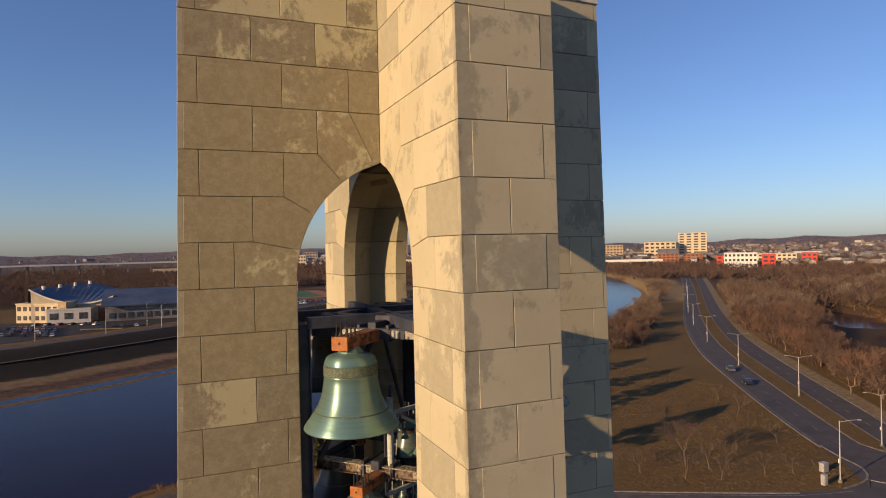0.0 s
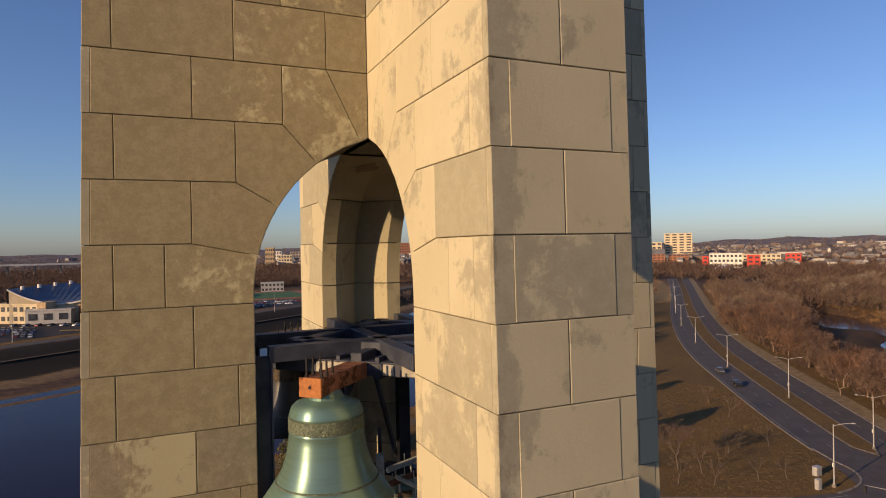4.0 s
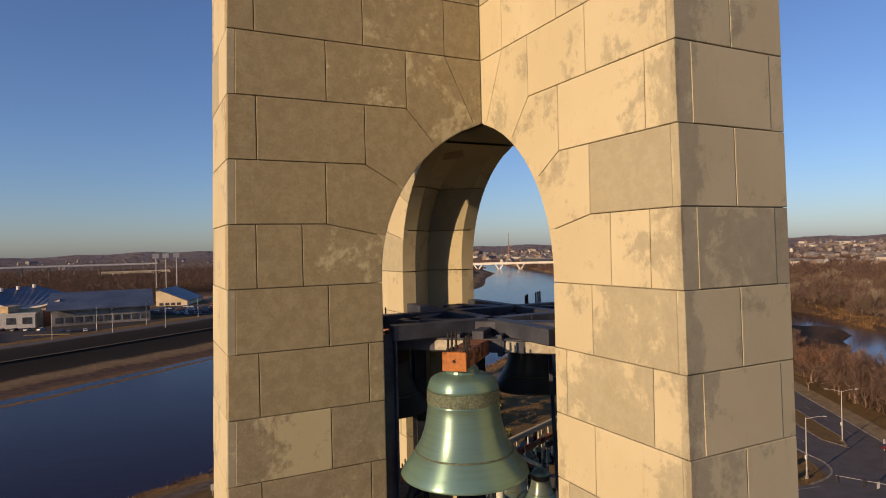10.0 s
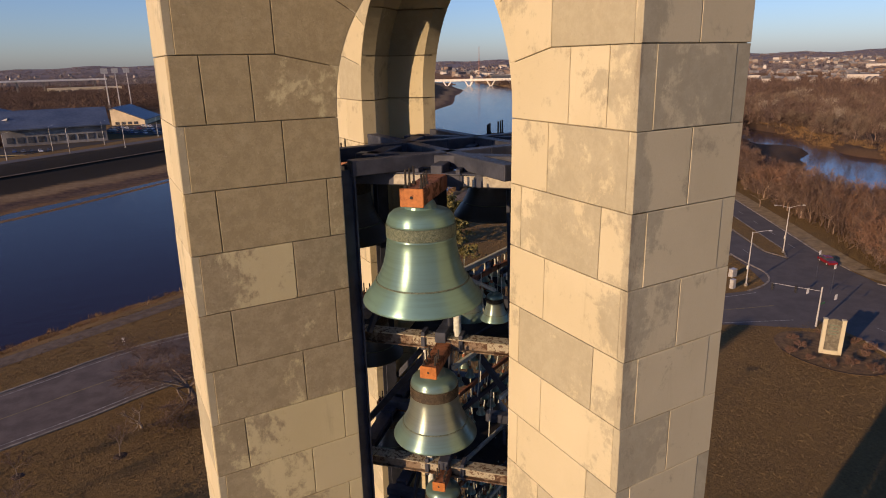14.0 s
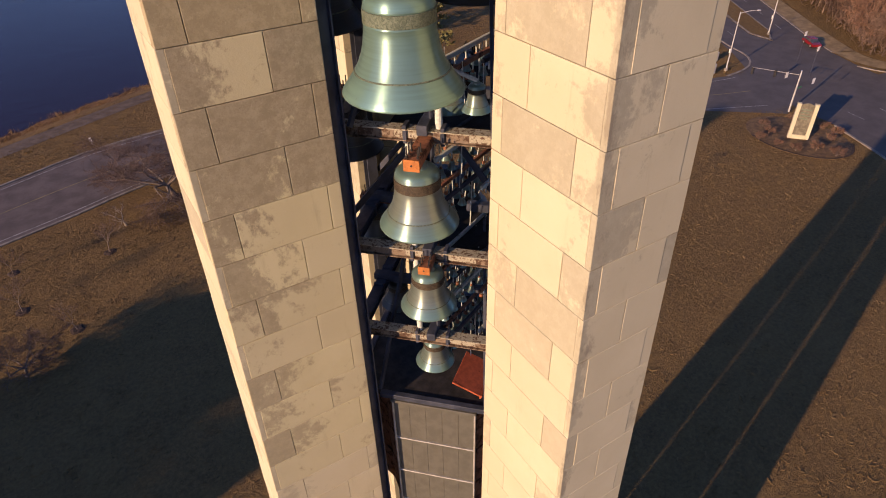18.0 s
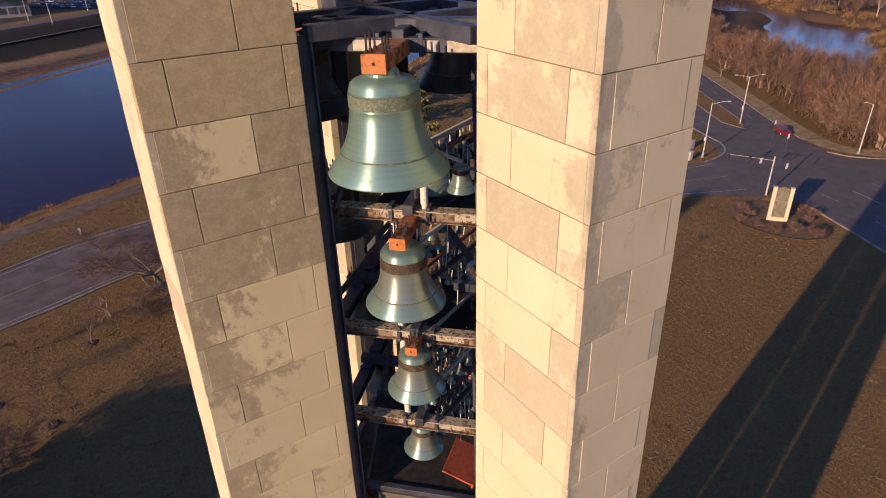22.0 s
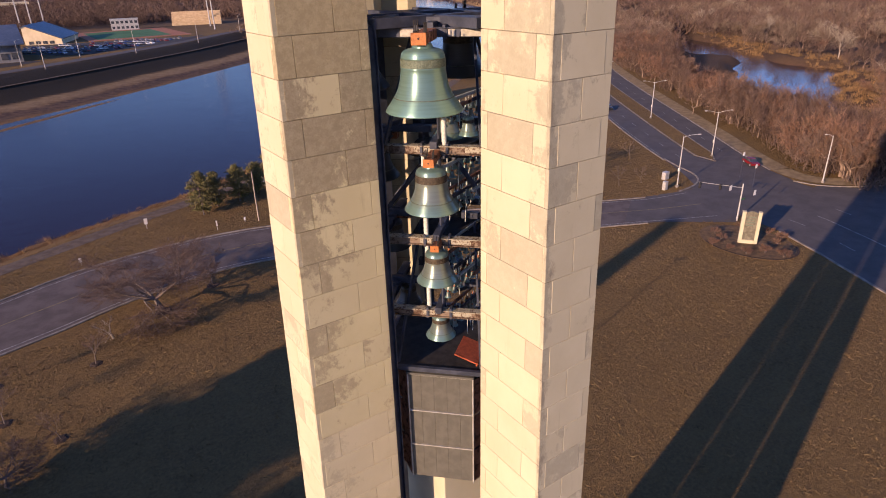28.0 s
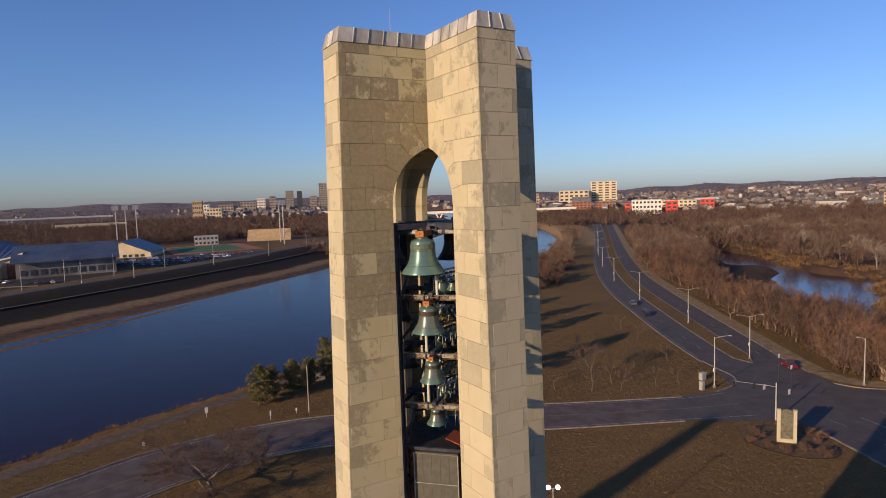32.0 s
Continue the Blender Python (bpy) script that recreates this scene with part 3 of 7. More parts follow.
def sheet(name, pts, z, mat):
    return mesh_from(name, [(x, y, z) for x, y in pts], [tuple(range(len(pts)))], mat)


def strip(name, left, right, z, mat, n=1):
    """A strip of quads between two broken lines with the same number of points."""
    vs, fs = [], []
    for (a, b), (c, d) in zip(left, right):
        vs += [(a, b, z), (c, d, z)]
    for i in range(len(left) - 1):
        fs.append((2 * i, 2 * i + 1, 2 * i + 3, 2 * i + 2))
    return mesh_from(name, vs, fs, mat)


def resample(pts, step):
    out = []
    for a, b in zip(pts, pts[1:]):
        a, b = Vector(a[:2]), Vector(b[:2])
        n = max(1, int((b - a).length / step))
        out += [a.lerp(b, i / n) for i in range(n)]
    return out + [Vector(pts[-1][:2])]


def soft_line(pts, step=6.0, turns=3):
    """Rounds a broken line and takes points along it."""
    p = [Vector(v[:2]) for v in pts]
    for _ in range(turns):
        q = [p[0]]
        for a, b in zip(p, p[1:]):
            q += [a.lerp(b, 0.25), a.lerp(b, 0.75)]
        p = q + [p[-1]]
    return resample([tuple(v) for v in p], step)


def offset_line(pts, d):
    out = []
    for i, p in enumerate(pts):
        a = pts[max(i - 1, 0)]
        b = pts[min(i + 1, len(pts) - 1)]
        t = (b - a).normalized()
        out.append((p.x - t.y * d, p.y + t.x * d))
    return out


wl = [(x, y) for x, y in NEAR_BANK]
wr = [(x, y) for x, y in FAR_BANK]
near_soft = offset_line(resample(wl, 40), -14)
far_soft = offset_line(resample(wr, 40), 12)
river = mesh_from("water", [(x, y, -3.0) for x, y in near_soft + far_soft[::-1]], [tuple(range(len(near_soft) + len(far_soft)))], M_WATER)
tagged(new("water", river), "smooth dark blue river between grass banks", "river", kind="structure")
cl = [Vector(c[:2]) for c in CREEK]
creek = strip("water", offset_line(cl, 34), offset_line(cl, -34), -3.02, M_POOL)
tagged(new("water", creek), "still pools of a creek among bare woods", "creek", kind="structure")

# roads: the lane behind the tower, the parkway with its planted median, and the levee road
LANE_FAR = [(-160, 54), (-60, 70), (-17, 84.4), (-10, 87.4), (-3, 89.6), (10, 90.6), (19.5, 89.6), (28, 87), (40, 81), (55, 73), (71.2, 64), (82.2, 58.3), (87.2, 55.7), (95, 54)]
LANE_NEAR = [(-160, 40), (-60, 57), (-17.2, 69), (-9.3, 71), (-4.5, 73), (5.7, 75.7), (13.3, 76), (21.9, 74.5), (36, 68.7), (50, 61.8), (62, 55.2), (68.8, 52), (77, 47.8), (88, 42)]
PARK_L = [(30, -80), (60, -25), (80.2, 12.7), (85.1, 22.6), (88.6, 28.5), (90.2, 33), (91, 40), (96, 50), (106.5, 63), (113.5, 75.4), (124.9, 93.2), (143.2, 119.7), (168, 155), (208.9, 202.5), (265, 261), (370, 364), (489, 489), (620, 625)]
PARK_R = [(58, -85), (84, -30), (104, 8), (112, 28), (116.5, 43), (120.1, 51), (127.5, 61.8), (138.7, 76.4), (151.6, 93.9), (168.2, 116.6), (194, 151), (222, 185), (281, 248), (340, 308), (499, 468), (632, 606)]
roads = new("road")
tagged(roads, "grey asphalt parkway and lane with worn white lines", "road", kind="structure")


def matched(a, b, n):
    """Two broken lines resampled to n points each."""
    res = []
    for pts in (a, b):
        p = [Vector(q) for q in pts]
        for _ in range(2):
            q = [p[0]]
            for u, v in zip(p, p[1:]):
                q += [u.lerp(v, 0.25), u.lerp(v, 0.75)]
            p = q + [p[-1]]
        ln = [0.0]
        for u, v in zip(p, p[1:]):
            ln.append(ln[-1] + (v - u).length)
        out = []
        for i in range(n):
            s = ln[-1] * i / (n - 1)
            j = max(k for k in range(len(ln)) if ln[k] <= s + 1e-9)
            j = min(j, len(p) - 2)
            f = (s - ln[j]) / max(ln[j + 1] - ln[j], 1e-9)
            out.append(p[j].lerp(p[j + 1], f))
        res.append(out)
    return res


lane_f, lane_n = matched(LANE_FAR, LANE_NEAR, 60)
park_l, park_r = matched(PARK_L, PARK_R, 110)
part_mesh("carriageway", strip("carriageway", [tuple(v) for v in lane_n], [tuple(v) for v in lane_f], 0.03, M_LANE), roads)
part_mesh("apron", sheet("apron", [(74, 51.0), (88, 39), (100, 44), (112, 68), (107.2, 62.6), (104.6, 57.6), (99.5, 54.9), (95, 54.2), (84, 57.6)], 0.034, M_ASPHALT), roads)
part_mesh("carriageway", strip("carriageway", [tuple(v) for v in park_r], [tuple(v) for v in park_l], 0.038, M_ASPHALT), roads)


def kerb(pts, wide=0.3, high=0.15, out=1):
    """A concrete kerb standing along a line."""
    q = offset_line(pts, wide * out)
    vs, fs = [], []
    for p, o in zip(pts, q):
        vs += [(p.x, p.y, -0.05), (p.x, p.y, high), (o[0], o[1], high), (o[0], o[1], -0.05)]
    for i in range(len(pts) - 1):
        a = 4 * i
        for k in range(3):
            fs.append((a + k, a + k + 1, a + k + 5, a + k + 4))
    return mesh_from("kerb", vs, fs, M_KERB)


part_mesh("kerb", kerb(lane_f[:-2], 0.35, 0.15, 1), roads)
part_mesh("kerb", kerb(lane_n[:-3], 0.35, 0.15, -1), roads)
south = [v for v in park_l if v.y < 38]
north = [v for v in park_l if v.y > 66]
part_mesh("kerb", kerb(south, 0.35, 0.15, 1), roads)
part_mesh("kerb", kerb(north, 0.35, 0.15, 1), roads)
part_mesh("kerb", kerb([v for v in park_r if v.y > 45], 0.35, 0.15, -1), roads)
corner = [Vector(p) for p in ((94, 54.3), (99.2, 54.4), (103.4, 56.0), (106.6, 59.4), (107.8, 63.5), (111, 70))]
part_mesh("kerb", kerb(soft_line([tuple(v) for v in corner], 1.0), 0.35, 0.15, 1), roads)
# the side road that leaves the junction to the east
part_mesh("carriageway", sheet("carriageway", [(108, 20), (125, 14), (150, 3), (240, -36), (246, -22), (156, 17), (131, 29.5), (122, 34.6), (117.6, 39.5), (113, 40)], 0.032, M_ASPHALT), roads)
part_mesh("kerb", kerb(soft_line([(116.6, 44), (117.4, 39.5), (122, 34.6), (131, 29.5), (156, 17), (246, -22)], 2.0), 0.35, 0.15, 1), roads)
# pale dry verge between the parkway and the woods
vg = soft_line([(246, -21.5), (156, 17.5), (131, 30), (122.4, 35), (118.4, 40), (118, 46), (120.3, 51)], 2.0) + [v for v in park_r if v.y > 53]
part_mesh("verge", strip("verge", offset_line(vg, -4.6), offset_line(vg, -0.34), 0.10, M_VERGE), roads, "pale dry grass verge")
# planted median of the parkway
med = [(a.lerp(b, 0.41), a.lerp(b, 0.67)) for a, b in zip(park_l, park_r) if a.y > 62]
tip = med[0][0].lerp(med[0][1], 0.5) + Vector((-3, -5))
ml = [tuple(tip)] + [tuple(m[0]) for m in med]
mr = [tuple(tip)] + [tuple(m[1]) for m in med]
vs, fs = [], []
for (a, b), (c, d) in zip(ml, mr):
    vs += [(a, b, 0.0), (a, b, 0.17), (c, d, 0.17), (c, d, 0.0)]
for i in range(len(ml) - 1):
    for k in range(3):
        fs.append((4 * i + k, 4 * i + k + 1, 4 * i + k + 5, 4 * i + k + 4))
part_mesh("median", mesh_from("median", vs, fs, M_GROUND), roads, "dry grass median strip")
part_mesh("kerb", kerb([Vector(v) for v in ml], 0.35, 0.2, -1), roads)
part_mesh("kerb", kerb([Vector(v) for v in mr], 0.35, 0.2, 1), roads)


def dashes(a, b, f, z, mat, long=3.0, gap=7.0, wide=0.14, solid=False, lo=-1e9, hi=1e9):
    """Painted line at the share f of the way from line a to line b."""
    mid = resample([tuple(u.lerp(v, f)) for u, v in zip(a, b)], 1.0)
    vs, fs = [], []
    i = 0
    while i < len(mid) - 1:
        j = min(len(mid) - 1, i + (2 if solid else int(long)))
        if lo < mid[i].y < hi:
            t = (mid[j] - mid[i]).normalized()
            nn = Vector((-t.y, t.x)) * wide / 2
            k = len(vs)
            vs += [(*(mid[i] + nn), z), (*(mid[i] - nn), z), (*(mid[j] - nn), z), (*(mid[j] + nn), z)]
            fs.append((k, k + 1, k + 2, k + 3))
        i = j if solid else j + int(gap)
    return mesh_from("lane_line", vs, fs, mat)


part_mesh("lane_line", dashes(park_l, park_r, 0.22, 0.046, M_LINE, lo=64), roads)
part_mesh("lane_line", dashes(park_l, park_r, 0.82, 0.046, M_LINE, lo=64), roads)
part_mesh("lane_line", dashes(park_l, park_r, 0.41, 0.046, M_YELLOW, solid=True, lo=68, wide=0.2), roads)
part_mesh("lane_line", dashes(park_l, park_r, 0.03, 0.046, M_LINE, solid=True, lo=72, wide=0.16), roads)
part_mesh("lane_line", dashes(park_l, park_r, 0.5, 0.046, M_LINE, solid=True, hi=30, wide=0.2), roads)
part_mesh("lane_line", dashes(park_l, park_r, 0.25, 0.046, M_LINE, hi=36), roads)
part_mesh("lane_line", dashes(park_l, park_r, 0.75, 0.046, M_LINE, hi=36), roads)
part_mesh("lane_line", dashes(lane_n, lane_f, 0.5, 0.036, M_YELLOW, solid=True, wide=0.2), roads, "faded yellow centre line")
part_mesh("lane_line", dashes(lane_n, lane_f, 0.06, 0.036, M_LINE, solid=True, wide=0.16), roads)
part_mesh("lane_line", dashes(lane_n, lane_f, 0.94, 0.036, M_LINE, solid=True, wide=0.16), roads)
# the riverside path and the road on top of the far levee
bank = soft_line([(-160, 36), (-60, 73), (-24, 91), (-8, 98), (12, 107), (30, 113), (60, 128), (100, 154), (200, 236)], 4.0)
part_mesh("path", strip("path", [tuple(v) for v in bank], offset_line(bank, 3.4), 0.035, M_PATH), tagged(new("pavement"), "pale riverside walking path of worn asphalt", "path", kind="structure"))
lev = [Vector(p) for p in offset_line(resample(FAR_BANK[1:11], 12.0), 63.0)]
slope_path = [Vector(p) for p in offset_line(resample(FAR_BANK[1:8], 8.0), 41.0)]
sp_l, sp_r = offset_line(slope_path, -0.8), offset_line(slope_path, 0.8)
zs = land(np.array([v.x for v in slope_path]), np.array([v.y for v in slope_path]))
vs = [(*p, float(h) + 0.4) for a, b, h in zip(sp_l, sp_r, zs) for p in (a, b)]
part_mesh("slope_path", mesh_from("slope_path", vs, [(2 * i, 2 * i + 1, 2 * i + 3, 2 * i + 2) for i in range(len(slope_path) - 1)], M_PATH), roads, "pale path along the levee's slope")
lev_l = [(v[0], v[1]) for v in offset_line(lev, -3.5)]
lev_r = [(v[0], v[1]) for v in offset_line(lev, 4.5)]

# ---------------------------------------------------------------- the stone tower
W, L = 0.724, 4.12               # half width of an arm, and how far an arm reaches from the centre at the height Z0
BATTER = 0.0198                  # how much the outer ends lean in for each metre of height
SHORT = (0.053, 0.0, 0.03, 0.03)  # how much shorter each arm is
TURN = Matrix.Rotation(radians(-0.8), 4, "Z")   # the tower stands a little turned
before_tower = set(scene.objects)
COURSE, Z0 = 0.7382, 40.0        # height of a course, and the bed joint at the springing of the arches
APEX, RAD, SPRING = 42.10, 2.107, 40.08
TOP = 45.526
SKIN, THICK = 0.085, 0.194
FLAT = 0.25                      # plain margin beside the hollow in a pier's inner end
JOINT = 0.0045


def jamb(z, s0):
    """How far from the centre the opening reaches at height z."""
    if z <= SPRING:
        return s0
    if z >= APEX:
        return W
    v = 2.218 - RAD + math.sqrt(RAD * RAD - (z - SPRING) ** 2)
    return max(W, W + (v - W) * (s0 - W) / 1.494)


def inset(poly, d):
    """A polygon (counter-clockwise) drawn in by d."""
    n = len(poly)
    out = []
    for i in range(n):
        p, a, b = Vector(poly[i]), Vector(poly[i - 1]), Vector(poly[(i + 1) % n])
        u, v = (p - a).normalized(), (b - p).normalized()
        n1, n2 = Vector((-u.y, u.x)), Vector((-v.y, v.x))
        m = n1 + n2
        k = max(0.35, m.dot(n1))
        out.append(tuple(p + m * (d / k)))
    return out


def slab(poly, thick, place, bevel=0.006):
    """A facing stone: a polygon in (u, z), thick along the depth, its arrises broken. place(u, z, depth) gives the point; depth 0 is the face."""
    p0 = inset(poly, JOINT)
    p1 = inset(poly, JOINT + bevel)
    n = len(poly)
    vs = [place(u, z, 0.0) for u, z in p1] + [place(u, z, bevel) for u, z in p0] + [place(u, z, thick) for u, z in p0]
    fs = [tuple(range(n)), tuple(range(3 * n - 1, 2 * n - 1, -1))]
    for i in range(n):
        j = (i + 1) % n
        fs.append((i, n + i, n + j, j))
        fs.append((n + i, 2 * n + i, 2 * n + j, n + j))
    return vs, fs


def loft(rings):
    n = len(rings[0])
    vs = [v for r in rings for v in r]
    fs = [tuple(range(n - 1, -1, -1)), tuple(range(len(vs) - n, len(vs)))]
    for k in range(len(rings) - 1):
        for i in range(n):
            j = (i + 1) % n
            fs.append((k * n + i, k * n + j, (k + 1) * n + j, (k + 1) * n + i))
    return vs, fs


def arch_points(za, zb, s0, n=6):
    """Points up the arch from height za to zb, as (distance from the centre, height)."""
    return [(jamb(za + (zb - za) * i / n, s0), za + (zb - za) * i / n) for i in range(n + 1)]


def side_stones(k, s0):
    """The facing stones of course k on a side of an arm, as polygons in (distance from the centre, height)."""
    za, zb = Z0 + k * COURSE, min(Z0 + (k + 1) * COURSE, TOP)
    kind = k % 2                       # 1: the end stones run through; 0: the side stones do
    end = L - SKIN if kind else L
    out = []

    def row(cuts, a=za, b=zb):
        for s, t in zip(cuts, cuts[1:]):
            out.append([(t, a), (s, a), (s, b), (t, b)][::-1])

    if k < 0:
        row([s0, 2.91, end] if kind else [s0, s0 + 0.20, 3.74, end])
    elif k == 0:
        row([3.21, 3.74, end])
        out.append([(3.21, za), (s0, za)] + arch_points(za, Z0 + 0.583, s0)[1:] + [(2.91, zb), (3.21, zb)])
    elif k == 1:
        row([2.91, end])
        out.append([(2.91, za), (jamb(Z0 + 0.583, s0), Z0 + 0.583)] + arch_points(Z0 + 0.583, Z0 + 1.19, s0)[1:] + [(2.40, zb), (2.91, zb)])
    elif k == 2:
        row([2.40, 3.71, end])
        out.append([(2.40, za), (jamb(Z0 + 1.19, s0), Z0 + 1.19)] + arch_points(Z0 + 1.19, Z0 + 1.742, s0)[1:] + [(1.83, zb), (2.40, zb)])
    elif k == 3:
        row([1.83, 2.88, end])
        out.append([(1.83, za), (jamb(Z0 + 1.742, s0), Z0 + 1.742)] + arch_points(Z0 + 1.742, Z0 + 2.06, s0)[1:] + [(1.27, zb), (1.83, zb)])
        out.append([(1.27, zb), (jamb(Z0 + 2.06, s0), Z0 + 2.06)] + arch_points(Z0 + 2.06, APEX, s0, 3)[1:] + [(W, zb)])
    else:
        row([W, 1.83, 2.88, end] if kind else [W, 1.27, 2.40, 3.71, end])
    return out, kind


def end_stones(k):
    za, zb = Z0 + k * COURSE, min(Z0 + (k + 1) * COURSE, TOP)
    if k % 2:
        return [[(-W, za), (0, za), (0, zb), (-W, zb)], [(0, za), (W, za), (W, zb), (0, zb)]]
    e = W - THICK
    return [[(-e, za), (e, za), (e, zb), (-e, zb)]]


def pier_outline(s, side=W - SKIN, end=L - SKIN, notch=1.0, low=0.0):
    """Plan of a pier from its inner end at s outwards, as (distance from the centre, across)."""
    m = W - FLAT
    e = min(W - 0.004, W)
    return [(end, -side), (end, side), (s + 0.11, side), (s + 0.11, e - low), (s, e - low), (s, m), (s + (m) * notch, 0.0), (s, -m), (s, -e + low), (s + 0.11, -e + low), (s + 0.11, -side)]


tower = thing("carillon_tower", "tall cross-shaped limestone bell tower with pointed arches standing on the lawn", "bell tower")
FIRST = -20


def build_arm(turn, s0, faces, detailed):
    """One arm of the cross. turn: quarter turns from the arm that points along -x. faces: which of the sides get stones of their own."""
    rot = Matrix.Rotation(radians(90 * turn), 4, "Z")
    pier = part_mesh("pier", None, tower)
    pier.empty_display_size = 0.2

    def world_pt(s, c, z):
        s += (BATTER * (Z0 - z) - SHORT[turn]) * min(1.0, max(0.0, (s - 3.76) / 0.2))
        return tuple(rot @ Vector((-s, -c, z)))

    joined_v, joined_f = [], []

    def put(vs, fs, own, old=None):
        if own:
            part_mesh("stone_block", mesh_from("stone_block", vs, fs, old or M_STONE), pier)
        else:
            b = len(joined_v)
            joined_v.extend(vs)
            joined_f.extend(tuple(b + i for i in f) for f in fs)

    for k in range(-53, 8):
        za, zb = Z0 + k * COURSE, min(Z0 + (k + 1) * COURSE, TOP)
        za = max(za, -0.3)
        if zb <= za + 0.02:
            continue
        own_course = k >= FIRST
        polys, kind = side_stones(k, s0)
        for side in (1, -1):
            own = own_course and detailed and side in faces
            for p in polys:
                p = [(u, max(z, -0.3)) for u, z in p]
                us = [u for u, _ in p]
                thick = THICK if (not kind and max(us) > L - 0.01) else SKIN
                area = sum(p[i - 1][0] * p[i][1] - p[i][0] * p[i - 1][1] for i in range(len(p)))
                if area < 0:
                    p = p[::-1]
                put(*slab(p, thick, lambda u, z, d, sd=side: world_pt(u, sd * (W - d), z)), own, None if turn or k < -13 else M_STONE_OLD if -3 < k < 5 else M_STONE_MID)
        for p in end_stones(k):
            p = [(u, max(z, -0.3)) for u, z in p]
            put(*slab(p, SKIN if kind else SKIN, lambda u, z, d: world_pt(L - d, u, z)), own_course and detailed and 0 in faces)
        # backing stones with the hollowed inner end
        g = 0.010
        if za < APEX:
            n = 1 if zb <= Z0 else 5
            hi = min(zb, APEX)
            rings = []
            for i in range(n + 1):
                z = za + g + (hi - g - za - g) * i / n
                s = jamb(z, s0)
                d = 1.0 if z < Z0 else max(0.0, 1.0 - ((z - Z0) / (APEX - Z0)) ** 7)
                rings.append([world_pt(a, b, z) for a, b in pier_outline(s, notch=d)])
            put(*loft(rings), own_course and detailed)
        if zb > APEX:
            lo = max(za, APEX)
            rings = [[world_pt(a, b, z) for a, b in ((L - SKIN, -W + SKIN), (L - SKIN, W - SKIN), (W - 0.09, W - SKIN), (W - 0.09, -W + SKIN))] for z in (lo, zb)]
            put(*loft(rings), False)
    # mortar behind the open joints
    rings = []
    for i in range(2):
        z = (-0.3, Z0 - 0.3)[i]
        rings.append([world_pt(a, b, z) for a, b in pier_outline(s0 + 0.025, W - 0.03, L - 0.03, low=0.03)])
    vs, fs = loft(rings)
    part_mesh("mortar", mesh_from("mortar", vs, fs, M_MORTAR), pier)
    rings = []
    for i in range(9):
        z = Z0 - 0.3 + (APEX - Z0 + 0.3) * i / 8
        d = 1.0 if z < Z0 else max(0.0, 1.0 - ((z - Z0) / (APEX - Z0)) ** 7)
        rings.append([world_pt(a, b, z) for a, b in pier_outline(jamb(z, s0) + 0.08, W - 0.03, L - 0.03, notch=d, low=0.03)])
    for z in (APEX, TOP):
        rings.append([world_pt(a, b, z) for a, b in pier_outline(W - 0.06, W - 0.03, L - 0.03, notch=0.0, low=0.03)])
    vs, fs = loft(rings)
    part_mesh("mortar", mesh_from("mortar", vs, fs, M_MORTAR), pier)
    if joined_v:
        ob = part_mesh("stone_backing", mesh_from("stone_backing", joined_v, joined_f, M_STONE_FAR), pier)
        tagged(ob, kind="stuff")
    return pier


M_STONE_FAR = limestone("limestone_joined", 0.44, 0.70, 0.6)
for node in M_STONE_FAR.node_tree.nodes:
    if node.bl_idname == "ShaderNodeObjectInfo":
        for lk in list(node.outputs["Random"].links):
            to = lk.to_socket
            isl = [g for g in M_STONE_FAR.node_tree.nodes if g.bl_idname == "ShaderNodeNewGeometry"][0]
            M_STONE_FAR.node_tree.links.new(isl.outputs["Random Per Island"], to)

# faces: 1 is the side at -across, 0 the end
build_arm(0, 2.218, (1, 0), True)         # along -x
build_arm(1, 2.261, (-1, 0), True)        # along -y
build_arm(2, 2.03, (-1,), True)          # along +x
build_arm(3, 2.18, (1,), True)           # along +y

# the crossing above the arches
bm = box((-W + 0.003, -W + 0.003, APEX), (W - 0.003, W - 0.003, TOP))
part("crossing_vault", bm, M_STONE_FAR, tower)


# lead coping: sloped trays between standing seams, all round the cross
def cross_outline(l, w):
    a, b, c, d = (l - BATTER * (TOP - Z0) - v for v in SHORT)
    return [(-a, -w), (-w, -w), (-w, -b), (w, -b), (w, -w), (c, -w), (c, w), (w, w), (w, d), (-w, d), (-w, w), (-a, w)]


coping = part_mesh("coping", None, tower, "grey lead coping with standing seams")
CAP_LO, CAP_HI = TOP - 0.01, TOP + 0.50
lo_ring = cross_outline(L + 0.03, W + 0.03)
hi_ring = cross_outline(L - 0.10, W - 0.10)
for i in range(12):
    a0, b0 = Vector(lo_ring[i]), Vector(lo_ring[(i + 1) % 12])
    a1, b1 = Vector(hi_ring[i]), Vector(hi_ring[(i + 1) % 12])
    n = max(2, round((b0 - a0).length / 0.56))
    for j in range(n):
        f, g = j / n, (j + 1) / n
        p = [(*a0.lerp(b0, f), CAP_LO), (*a0.lerp(b0, g), CAP_LO), (*a1.lerp(b1, g), CAP_HI), (*a1.lerp(b1, f), CAP_HI)]
        c = Vector((0, 0, CAP_LO - 0.1))
        nrm = (Vector(p[1]) - Vector(p[0])).cross(Vector(p[3]) - Vector(p[0])).normalized()
        q = [tuple(Vector(v) - nrm * 0.03) for v in p]
        part_mesh("lead_tray", mesh_from("lead_tray", p + q, [(0, 1, 2, 3), (7, 6, 5, 4), (0, 4, 5, 1), (1, 5, 6, 2), (2, 6, 7, 3), (3, 7, 4, 0)], M_LEAD), coping)
        if j:
            bm = bmesh.new()
            beam_between(bm, Vector(p[0]) + nrm * 0.012, Vector(p[3]) + nrm * 0.012, 0.03, 0.045, 0.006)
            part("seam", bm, M_LEAD, coping)
